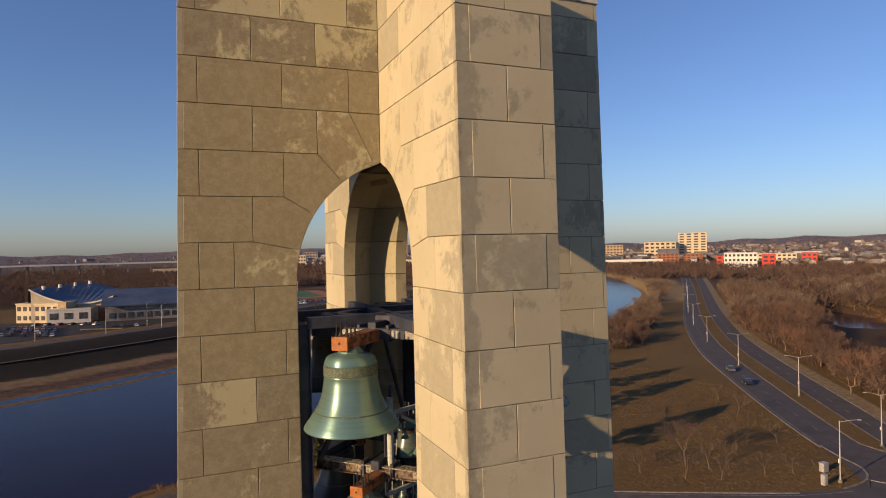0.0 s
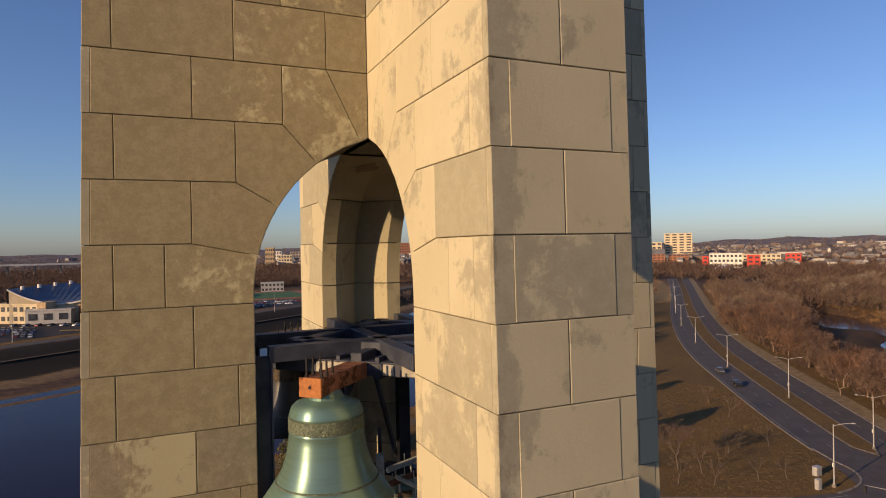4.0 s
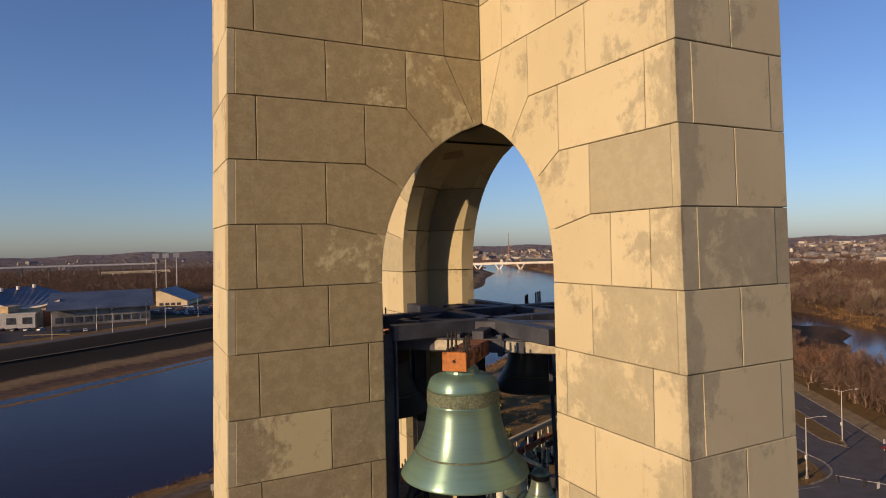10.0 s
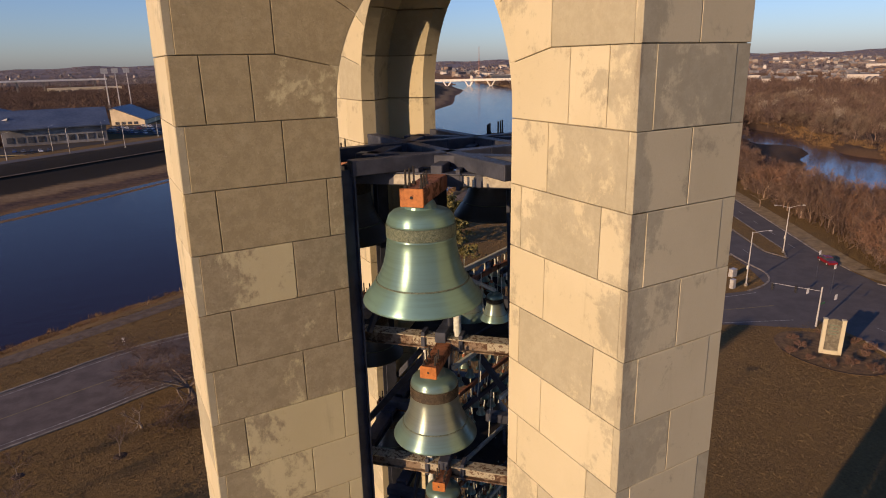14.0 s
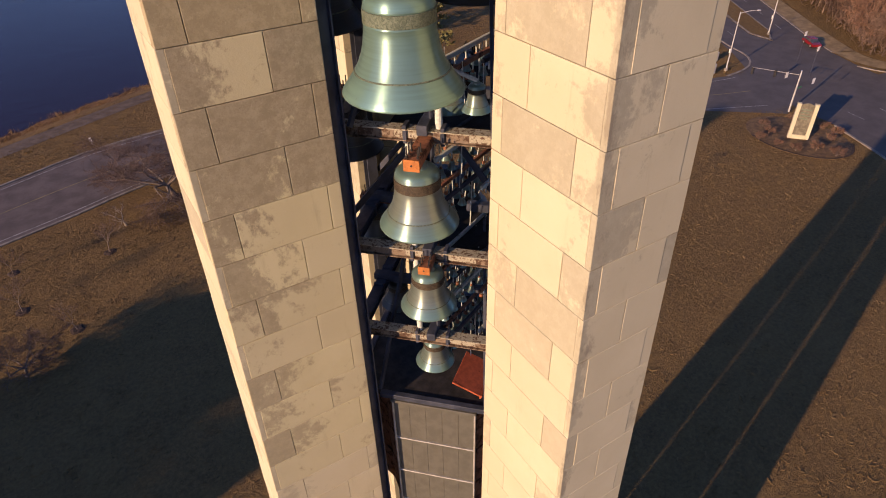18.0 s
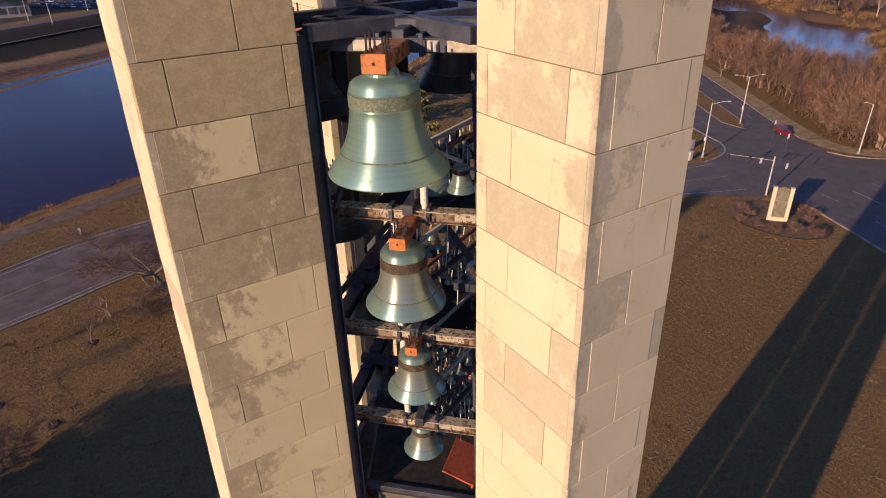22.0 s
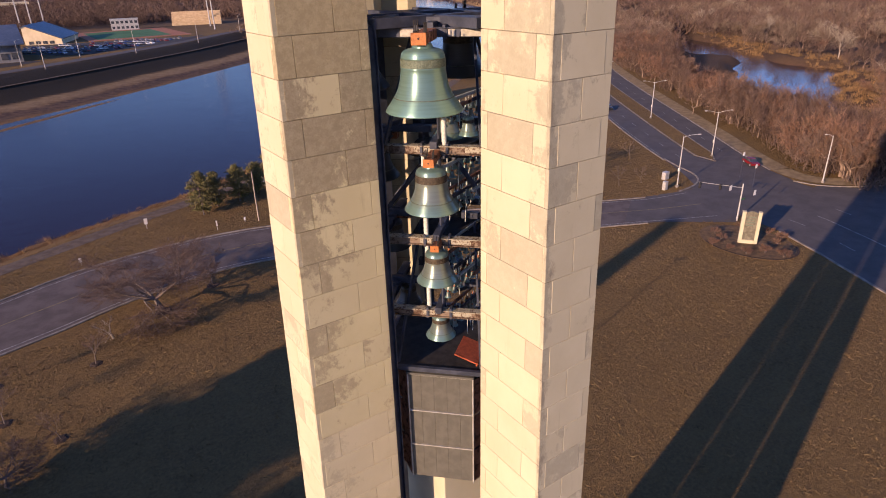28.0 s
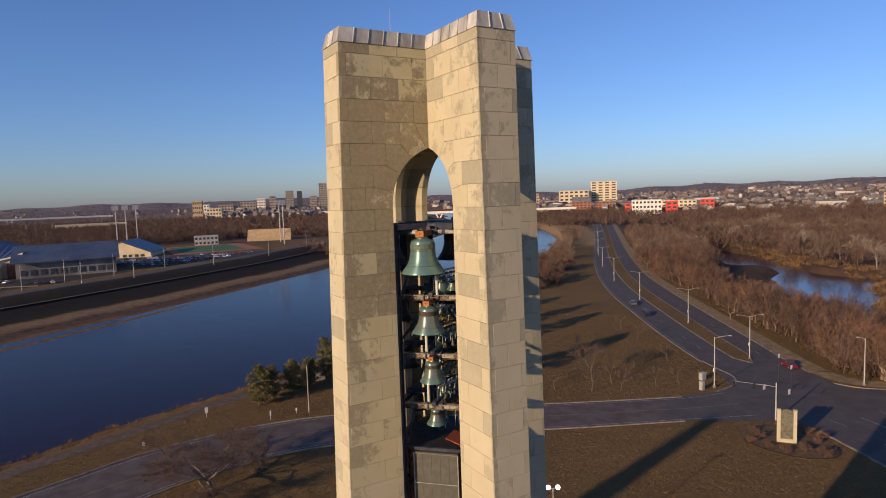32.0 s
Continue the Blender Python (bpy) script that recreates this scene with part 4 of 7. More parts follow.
roof = mesh_from("roof_deck", [(*p, CAP_HI - 0.05) for p in cross_outline(L - 0.11, W - 0.11)], [tuple(range(12))], M_LEAD)
part_mesh("roof_deck", roof, coping)
part("lightning_rod", tube((-1.6, 0.2, CAP_HI - 0.06), (-1.6, 0.2, CAP_HI + 1.1), 0.012, 0.006, 6), M_GALV, tower)
part("lightning_rod", tube((0.4, 0.3, CAP_HI - 0.06), (0.4, 0.3, CAP_HI + 0.6), 0.012, 0.006, 6), M_GALV, tower)

before_bells = set(scene.objects)
# ---------------------------------------------------------------- bells and their steel frame
E = math.sqrt(0.5)


def dg(u, v, z):
    """From the front opening's own axes: u along the diagonal inwards, v across it to the right."""
    return Vector((E * (u + v), E * (u - v), z))


def turned(k, p):
    """A place turned about the tower's axis by k quarter turns."""
    return Matrix.Rotation(radians(90 * k), 4, "Z") @ Vector(p)


BELL_PROFILE = [(0.0, 0.985), (0.27, 0.985), (0.30, 0.972), (0.40, 0.962), (0.47, 0.945), (0.52, 0.915), (0.545, 0.872), (0.55, 0.855), (0.556, 0.85), (0.556, 0.838), (0.55, 0.833),
                (0.556, 0.70), (0.568, 0.694), (0.568, 0.682), (0.562, 0.676), (0.575, 0.60), (0.60, 0.50), (0.64, 0.40), (0.695, 0.31), (0.76, 0.235), (0.768, 0.229), (0.776, 0.222),
                (0.79, 0.212), (0.86, 0.145), (0.93, 0.085), (0.985, 0.035), (1.0, 0.012), (0.99, 0.0), (0.93, 0.004), (0.86, 0.05), (0.74, 0.16), (0.62, 0.33), (0.52, 0.60), (0.48, 0.85), (0.30, 0.90), (0.0, 0.90)]


def bell(name, label, radius, high, mat, band, m, headstock=0.0, turn=45.0, group="bells of the carillon", clapper=False, seg=44):
    """A hanging bell with frieze, crown, headstock and clapper; m is the place of its lip's centre."""
    b = thing(name, label, "bell", group)
    b.matrix_world = m
    part("bell_body", lathe([(r * radius, z * high) for r, z in BELL_PROFILE], seg), mat, b, smooth=True)
    low = 0.70 if band is M_BAND_RELIEF else 0.665
    ring = [(0.553, low), (0.572, low + 0.005), (0.569, 0.825), (0.553, 0.83)]
    part("frieze", lathe([(r * radius, z * high) for r, z in ring], seg), band, b, "cast relief band", smooth=False)
    part("moulding", lathe([(r * radius, z * high) for r, z in ((0.758, 0.239), (0.772, 0.238), (0.782, 0.227), (0.772, 0.2265))], seg), M_BAND_RELIEF, b, "dark cast moulding line", smooth=True)
    part("crown", lathe([(0, 1.06 * high), (0.20 * radius, 1.06 * high), (0.24 * radius, 1.03 * high), (0.27 * radius, 0.985 * high), (0.0, 0.985 * high)], 24), mat, b)
    if clapper:
        bm = tube((0, 0, 0.9 * high), (0, 0, 0.12 * high), 0.02 * radius + 0.008, None, 8)
        bmesh.ops.create_uvsphere(bm, u_segments=12, v_segments=8, radius=0.10 * radius, matrix=Matrix.Translation((0, 0, 0.09 * high)))
        part("clapper", bm, M_BLACK, b)
    if headstock:
        h = headstock
        r = Matrix.Rotation(radians(turn), 4, "Z")
        bm = box((-0.76 * h, -0.34 * h, 1.05 * high), (1.9 * h, 0.34 * h, 1.05 * high + 0.5 * h), 0.012, r)
        hs = part("headstock", bm, M_RUSTRAIL, b, "rust-brown boxed headstock")
        part("front_plate", box((-0.82 * h, -0.36 * h, 1.05 * high - 0.01), (-0.762 * h, 0.36 * h, 1.05 * high + 0.52 * h), 0.006, r), M_HEADSTOCK, hs, "orange-primed end plate")
        bm = lathe([(0, 0.006), (0.05 * h, 0.004), (0.05 * h, -0.004), (0, -0.004)], 10)
        part("bolt", bm, M_BLACK, hs, m=r @ Matrix.Translation((-0.825 * h, 0, 1.05 * high + 0.26 * h)) @ Matrix.Rotation(radians(-90), 4, "Y"))
        for sx, sy in ((-0.6, -0.24), (-0.6, 0.24), (-0.3, -0.22), (-0.3, 0.22), (0.05, -0.2), (0.05, 0.2)):
            p = r @ Vector((sx * h, sy * h, 1.05 * high + 0.5 * h))
            bm = tube(p - Vector((0, 0, 0.02)), p + Vector((0, 0, (0.42 + 0.12 * (sy > 0)) * h)), 0.022 * h + 0.004, None, 6)
            add_tube(bm, p, p + Vector((0, 0, 0.09 * h)), 0.055 * h, None, 6)
            part("stud", bm, M_BLACK, hs)
    return b


def at(p):
    return Matrix.Translation(p)


FRONT = [
    (dg(-2.26, 0.0, 37.76), 0.755, 1.19, M_BELL, M_BAND_RELIEF, 0.40, "largest green bronze bell with a relief band under an orange headstock"),
    (dg(-1.95, 0.02, 35.62), 0.585, 0.925, M_BELL_GREY, M_BAND_BROWN, 0.32, "green-grey bronze bell with a brown frieze hung above the third bell"),
    (dg(-1.64, 0.02, 33.76), 0.475, 0.75, M_BELL_GREY, M_BAND_BROWN, 0.27, "middling bronze bell with a dark frieze under an orange headstock"),
    (dg(-1.30, 0.0, 32.07), 0.366, 0.58, M_BELL_GREY, M_BAND_BROWN, 0.0, "small bronze bell hung just above the dark deck"),
]
for p, r, h, mt, bd, hs, lb in FRONT:
    bell("bell", lb, r, h, mt, bd, at(p), hs)
# columns of bells in the other three openings, the tower's shade in their bronze
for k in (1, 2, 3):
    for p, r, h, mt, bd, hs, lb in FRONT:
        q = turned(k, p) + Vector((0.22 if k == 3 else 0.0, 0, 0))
        bell("bell", "bronze bell hanging in another opening, its dark tone painted as shade", r, h, M_BELL_SHADE, M_BAND_BROWN, at(q), hs * 1.25 if k == 2 else hs, 45 + 90 * k, "shaded bells of the carillon", seg=28)

frame_steel = thing("steel_bell_stand", "dark blue-painted steel frame carrying the bells inside the tower", "bell frame", at=(0, 0, 0))
LEVELS = (39.12, 36.75, 34.62, 32.74)
# posts in the mouths of the piers
for k in range(4):
    s0 = 2.28 if k in (0, 1) else 2.03
    for c in ((-0.60, 0.60) if k != 1 else (-0.38, 0.38)):
        a = turned(k, (-s0 + (0.12 if k != 1 else 0.0), c, 0))
        sec = [(-0.1, -0.1), (-0.08, -0.1), (-0.08, -0.012), (0.08, -0.012), (0.08, -0.1), (0.1, -0.1), (0.1, 0.1), (0.08, 0.1), (0.08, 0.012), (-0.08, 0.012), (-0.08, 0.1), (-0.1, 0.1)]
        mt = Matrix.Translation((a.x, a.y, 0)) @ Matrix.Rotation(radians(90 * k), 4, "Z")
        vs, fs = loft([[tuple(mt @ Vector((x, y, z))) for x, y in sec] for z in (0.0, 39.3)])
        part_mesh("post", mesh_from("post", vs, fs, M_STEEL), frame_steel)
# cross tubes at each level, one across each opening
for li, z in enumerate(LEVELS):
    for k in range(4):
        half = 1.25 if k == 0 else 1.1
        u = -1.42 if li == 0 else -1.38
        a, b = turned(k, dg(u, -half, z)), turned(k, dg(u, half, z))
        bm = bmesh.new()
        if li == 0:
            beam_between(bm, a, b, 0.19, 0.17, 0.012)
            beam_between(bm, a + Vector((0, 0, 0.088)), b + Vector((0, 0, 0.088)), 0.25, 0.02, 0.004)
        else:
            beam_between(bm, a, b, 0.12, 0.15, 0.006)
        cb = part("cross_beam", bm, M_STEEL if k or not li else M_BEAM, frame_steel, "rust-streaked brown beam" if li and not k else "")
        if li == 0 and k == 0:
            # lengths where the blue paint has worn down to a pale coat
            for va, vb in ((-0.62, -0.10), (0.34, 0.52), (0.60, 1.16)):
                bm = bmesh.new()
                beam_between(bm, dg(u, va, z - 0.002), dg(u, vb, z - 0.002), 0.205, 0.165, 0.02)
                part("worn_patch", bm, M_RUSTBEAM, cb, "worn pale paint with rust")
        if li:
            # flanges of the beam, the upper one scuffed down to a pale coat
            for dz, mt in ((0.083, M_BEAM_WORN if k == 0 else M_STEEL), (-0.083, M_BEAM if k == 0 else M_STEEL)):
                bm = bmesh.new()
                beam_between(bm, a + Vector((0, 0, dz)), b + Vector((0, 0, dz)), 0.21, 0.018, 0.003)
                part("flange", bm, mt, cb, "scuffed pale flange" if mt is M_BEAM_WORN else "")
            if k == 0:
                for va, vb in (((-0.40, -0.05), (0.30, 0.78)) if li != 1 else ((-0.44, 0.0), (0.66, 1.0))):
                    bm = bmesh.new()
                    beam_between(bm, dg(u - 0.001, va, z), dg(u - 0.001, vb, z), 0.126, 0.11, 0.004)
                    part("worn_patch", bm, M_BEAM_WORN, cb, "pale scuffed paint on the beam's web")
        # brackets and bolts where the beam carries a bell
        for v in (-0.28, 0.28):
            p = turned(k, dg(u, v, z))
            bm = box((-0.10, -0.03, -0.13), (0.10, 0.03, 0.15), 0.006, Matrix.Translation(p) @ Matrix.Rotation(radians(45 + 90 * k), 4, "Z"))
            part("clamp", bm, M_STEEL, cb)
    # carriers running in from the headstocks
    for k in range(4):
        a, b = turned(k, dg(-1.55, 0.0, z + 0.12)), turned(k, dg(-0.35, 0.0, z + 0.12))
        bm = bmesh.new()
        beam_between(bm, a, b, 0.16, 0.16, 0.01)
        part("carrier", bm, M_STEEL, frame_steel)
# top ring and grid
for k in range(4):
    for off in (-0.62, 0.62):
        bm = bmesh.new()
        beam_between(bm, turned(k, (-2.1, off, 39.32)), turned(k, (0.0, off, 39.32)), 0.20, 0.20, 0.01)
        part("top_beam", bm, M_STEEL, frame_steel)
    bm = bmesh.new()
    beam_between(bm, turned(k, dg(-1.05, -1.3, 39.34)), turned(k, dg(-1.05, 1.3, 39.34)), 0.22, 0.12, 0.01)
    part("top_beam", bm, M_STEEL, frame_steel)
# a plate over the grid
vs, fs = loft([[(0.74 * x, 0.74 * y, z) for x, y in ((-1.95, -0.33), (-1.95, 0.33), (-0.33, 1.95), (0.33, 1.95), (1.95, 0.33), (1.95, -0.33), (0.33, -1.95), (-0.33, -1.95))] for z in (39.22, 39.24)])
part_mesh("top_plate", mesh_from("top_plate", vs, fs, M_STEEL), frame_steel)
# dark gratings at two levels inside the frame
for z in (36.42, 34.30):
    vs, fs = loft([[(0.52 * x, 0.52 * y, h) for x, y in ((-1.95, -0.33), (-1.95, 0.33), (-0.33, 1.95), (0.33, 1.95), (1.95, 0.33), (1.95, -0.33), (0.33, -1.95), (-0.33, -1.95))] for h in (z, z + 0.03)])
    part_mesh("grating", mesh_from("grating", vs, fs, M_BLACK), frame_steel)
# diagonal braces
for k in range(4):
    for i, (za, zb) in enumerate(((31.4, 34.5), (34.7, 36.7), (36.9, 39.1))):
        s = 1 if (i + k) % 2 else -1
        bm = bmesh.new()
        beam_between(bm, turned(k, (-1.9, 0.45 * s, za)), turned(k, (-0.5, -0.45 * s, zb)), 0.05, 0.10, 0.004)
        part("brace", bm, M_STEEL, frame_steel)
# pale pipes standing on the beams beside the bells
for u, v, za, zb in ((-1.34, 0.20, 36.8, 38.0), (-1.36, -0.26, 34.7, 36.7), (-1.32, -0.26, 32.8, 34.55)):
    part("pipe", tube(dg(u, v, za), dg(u, v, zb), 0.055, None, 14), M_PALE, frame_steel, "pale grey pipe")

# keyboard-operated action: ranks of small bells on inclined rails behind the front column
rng = random.Random(5)
small = thing("small_bell", "small grey bronze bell hanging on a rail behind the large bells", "bell", "ranks of small bells", at=(0, 0, 0))
part("bell_body", lathe([(r * 0.10, z * 0.17) for r, z in BELL_PROFILE], 20), M_BELL_GREY, small, smooth=True)
part("crown", lathe([(0, 0.22), (0.025, 0.22), (0.03, 0.165), (0.0, 0.165)], 10), M_RUSTRAIL, small)
first = True
for zi, z in enumerate((37.55, 36.35, 35.55, 34.25, 33.45, 32.5)):
    rack = thing("bell_rack", "painted steel rails with clappers and wires for the small bells", "bell rack", "racks behind the large bells", at=(0, 0, 0))
    for j, (dx, dy) in enumerate(((-0.55, -0.95), (-0.25, -0.60), (0.15, -1.15))):
        a = Vector((dx - 0.35, dy - 0.15, z + 0.10 * j))
        b = a + Vector((1.65, 0.75, 0.0))
        bm = bmesh.new()
        beam_between(bm, a, b, 0.05, 0.07, 0.004)
        part("rail", bm, (M_RUSTRAIL, M_PALE, M_STEEL)[(j + zi) % 3], rack)
        for i in range(6):
            p = a.lerp(b, (i + 0.5) / 6)
            part("hanger", tube(p, p - Vector((0, 0, 0.16)), 0.012, None, 6), M_PALE, rack)
            if j < 2:
                sc = 0.85 + 0.12 * zi if j else 0.8
                m = Matrix.Translation(p - Vector((0, 0, 0.16 + 0.22 * sc))) @ Matrix.Diagonal((sc, sc, sc, 1))
                if first:
                    small.matrix_world = m
                    first = False
                else:
                    c = copy_thing(small, Matrix.Translation(m.translation))
                    c.scale = (sc, sc, sc)
    for i in range(9):
        p = Vector((rng.uniform(-0.6, 0.9), rng.uniform(-1.1, -0.2), z + 0.1))
        part("wire", tube(p, p + Vector((rng.uniform(-0.1, 0.1), rng.uniform(-0.1, 0.1), -0.75)), 0.008, None, 5), M_PALE, rack)
    for xy in ((-0.85, -0.95), (0.75, -0.45), (-0.3, 0.5)):
        part("upright", box((xy[0] - 0.025, xy[1] - 0.025, z - 0.6), (xy[0] + 0.025, xy[1] + 0.025, z + 0.3), 0.004), M_STEEL, rack)
# one larger bell to the side
bell("bell", "green bronze bell on a bent bracket beside the largest bell", 0.225, 0.40, M_BELL_GREY, M_BAND_BROWN, at((-0.16, -1.09, 36.96)), 0.0)
bell("bell", "green bronze bell in the shade behind the largest bell", 0.36, 0.58, M_BELL_GREY, M_BAND_BROWN, at((-0.25, -0.45, 36.80)), 0.0)
part("bracket", tube((-0.55, -0.95, 37.62), (-0.16, -1.09, 37.40), 0.03, None, 8), M_PALE, frame_steel)

# deck, red sheet and the louvred enclosure below
deck = thing("deck", "black steel deck under the lowest bells", "deck")
ring = [(-1.95, -0.33), (-1.95, 0.33), (-0.33, 1.95), (0.33, 1.95), (1.95, 0.33), (1.95, -0.33), (0.33, -1.95), (-0.33, -1.95)]
vs, fs = loft([[(x, y, z) for x, y in ring] for z in (31.16, 31.24)])
part_mesh("deck_plate", mesh_from("deck_plate", vs, fs, M_BLACK), deck)
for k in range(4):
    bm = bmesh.new()
    beam_between(bm, turned(k, dg(-1.62, -1.05, 31.22)), turned(k, dg(-1.62, 1.05, 31.22)), 0.12, 0.12, 0.01)
    part("edge_beam", bm, M_STEEL, deck)
red = thing("red_sheet", "loose red-oxide steel hatch leaning on the black deck", "hatch")
bm = box((-0.44, -0.30, -0.02), (0.44, 0.30, 0.02), 0.006)
part("hatch_plate", bm, M_RED, red)
part("hatch_lip", box((-0.44, -0.33, -0.07), (0.44, -0.295, 0.03), 0.006), M_RED, red)
red.matrix_world = Matrix.Translation((-0.20, -1.14, 31.44)) @ Matrix.Rotation(radians(38), 4, "Z") @ Matrix.Rotation(radians(18), 4, "X")

louvre = thing("louvred_enclosure", "grey-green panelled playing cabin between the piers under the deck", "enclosure")
HW = 0.83
for k in range(4):
    for row in range(3):
        za, zb = 31.02 - 1.12 * (row + 1), 31.02 - 1.12 * row
        for j in range(5):
            va, vb = -HW + 2 * HW * j / 5, -HW + 2 * HW * (j + 1) / 5
            m = Matrix(((E, E, 0, 0), (E, -E, 0, 0), (0, 0, 1, 0), (0, 0, 0, 1)))
            bm = box((-1.60, va + 0.001, za + 0.03), (-1.56, vb - 0.001, zb - 0.03), 0.003)
            bmesh.ops.transform(bm, matrix=Matrix.Rotation(radians(90 * k), 4, "Z") @ m, verts=bm.verts)
            part("panel", bm, M_LOUVRE, louvre)
        bm = box((-1.63, -HW, zb - 0.014), (-1.55, HW, zb + 0.014), 0.008)
        bmesh.ops.transform(bm, matrix=Matrix.Rotation(radians(90 * k), 4, "Z") @ m, verts=bm.verts)
        part("rail", bm, M_LOUVRE_TRIM, louvre)
    for s in (-1, 1):
        bm = box((-1.63, s * HW - 0.018, 27.64), (-1.55, s * HW + 0.018, 31.05), 0.008)
        bmesh.ops.transform(bm, matrix=Matrix.Rotation(radians(90 * k), 4, "Z") @ m, verts=bm.verts)
        part("stile", bm, M_LOUVRE_TRIM, louvre)
        for row in range(3):
            # return panels running back to the piers
            za, zb = 31.0 - 1.12 * (row + 1), 31.0 - 1.12 * row
            a = turned(k, dg(-1.56, s * (HW + 0.02), 0))
            b = turned(k, dg(-1.12, s * 1.14, 0))
            bm = bmesh.new()
            beam_between(bm, (a.x, a.y, (za + zb) / 2), (b.x, b.y, (za + zb) / 2), 0.04, 1.04, 0.008)
            part("return_panel", bm, M_RUSTRAIL, louvre)
    bm = box((-1.66, -HW - 0.03, 31.03), (-1.30, HW + 0.03, 31.09), 0.012)
    bmesh.ops.transform(bm, matrix=Matrix.Rotation(radians(90 * k), 4, "Z") @ m, verts=bm.verts)
    part("top_flashing", bm, M_LOUVRE, louvre)
    part("bottom_rail", box((-0.95, -0.95, 27.55), (0.95, 0.95, 27.62), 0.01), M_STEEL, louvre) if k == 0 else None
core = thing("stair_shaft", "pale concrete shaft inside the tower under the playing cabin", "shaft")
part("shaft_wall", box((-1.02, -1.02, 0), (1.02, 1.02, 27.5), 0.02), M_STONE_FAR, core)

for ob in set(scene.objects) - before_tower:
    if ob.parent is None:
        inner = Matrix.Identity(4) if ob in before_bells else Matrix.Translation((0.057, 0.057, 0.015))
        ob.matrix_basis = TURN @ inner @ ob.matrix_basis

# ---------------------------------------------------------------- trees
class Growth:
    """Collects the limbs and twigs of a bare tree."""

    def __init__(self, seed):
        self.r = random.Random(seed)
        self.v, self.f, self.tv, self.tf = [], [], [], []
        self.thick = []

    def limb(self, a, b, ra, rb, n=5):
        d = (b - a)
        if d.length < 1e-4:
            return
        q = d.to_track_quat("Z", "Y")
        k = len(self.v)
        for p, r in ((a, ra), (b, rb)):
            for i in range(n):
                t = 2 * math.pi * i / n
                self.v.append(tuple(p + q @ Vector((r * math.cos(t), r * math.sin(t), 0))))
        for i in range(n):
            j = (i + 1) % n
            self.f.append((k + i, k + j, k + n + j, k + n + i))
            self.thick.append(ra)

    def twig(self, a, d, w):
        s = d.cross(Vector((self.r.uniform(-1, 1), self.r.uniform(-1, 1), self.r.uniform(-1, 1)))).normalized() * w
        k = len(self.tv)
        self.tv += [tuple(a - s), tuple(a + s), tuple(a + d)]
        self.tf.append((k, k + 1, k + 2))

    def grow(self, a, d, length, rad, level, spread, droop, twigs, width):
        """A branch from a along d, splitting until level runs out."""
        r = self.r
        steps = 3 if level > 1 else 2
        p, u = a.copy(), d.normalized()
        for i in range(steps):
            u = (u + Vector((r.gauss(0, 0.16), r.gauss(0, 0.16), r.gauss(0, 0.10) - droop))).normalized()
            q = p + u * (length / steps)
            ra, rb = rad * (1 - 0.45 * i / steps), rad * (1 - 0.45 * (i + 1) / steps)
            if rad > 0.012:
                self.limb(p, q, ra, rb, 6 if level > 2 else 4)
            else:
                self.limb(p, q, ra, rb, 3)
            if level > 0 and i > 0 or level == 1:
                for _ in range(1 if level > 1 else 2):
                    w = (u + spread * Vector((r.gauss(0, 1), r.gauss(0, 1), r.gauss(0.1, 0.55))).normalized()).normalized()
                    self.grow(q, w, length * r.uniform(0.55, 0.8), rb * 0.6, level - 1, spread, droop, twigs, width)
            if level <= 1:
                for _ in range(twigs):
                    w = (u + 1.1 * Vector((r.gauss(0, 1), r.gauss(0, 1), r.gauss(0.1, 0.8)))).normalized()
                    self.twig(p.lerp(q, r.random()), w * length * r.uniform(0.35, 0.9), width * r.uniform(0.5, 1.2))
            p = q
        if level > 0:
            for _ in range(2):
                w = (u + 0.8 * spread * Vector((r.gauss(0, 1), r.gauss(0, 1), r.gauss(0.15, 0.5))).normalized()).normalized()
                self.grow(p, w, length * r.uniform(0.6, 0.85), rad * 0.5, level - 1, spread, droop, twigs, width)


def bare_tree(seed, high, spread=0.8, level=3, trunk=0.16, twigs=4, width=0.02, stem=0.28, forks=4, droop=0.0):
    """Meshes of a leafless tree: (trunk and limbs, twigs)."""
    g = Growth(seed)
    base, fork = Vector((0, 0, -0.1)), Vector((g.r.gauss(0, 0.03) * high, g.r.gauss(0, 0.03) * high, stem * high))
    g.limb(base, base + Vector((0, 0, 0.25)), trunk * 1.6, trunk * 1.1, 7)
    g.limb(base + Vector((0, 0, 0.25)), fork, trunk * 1.1, trunk * 0.85, 7)
    for i in range(forks):
        a = 2 * math.pi * (i + g.r.random() * 0.7) / forks
        d = Vector((spread * math.cos(a), spread * math.sin(a), g.r.uniform(0.5, 1.1)))
        g.grow(fork, d, high * 0.30 * g.r.uniform(0.85, 1.2), trunk * 0.55, level - 1, spread, droop, twigs, width)
    return g


def make_tree(name, label, g, at_xy, bark=None, twig=None, category="tree", group=""):
    x, y = at_xy
    z = float(land(np.array([x], float), np.array([y], float))[0])
    t = thing(name, label, category, group, at=(x, y, z))
    part_mesh("trunk", mesh_from("trunk", g.v, g.f, bark or M_BARK, True), t)
    if g.tf:
        part_mesh("crown", mesh_from("crown", g.tv, g.tf, twig or M_TWIG), t)
    return t


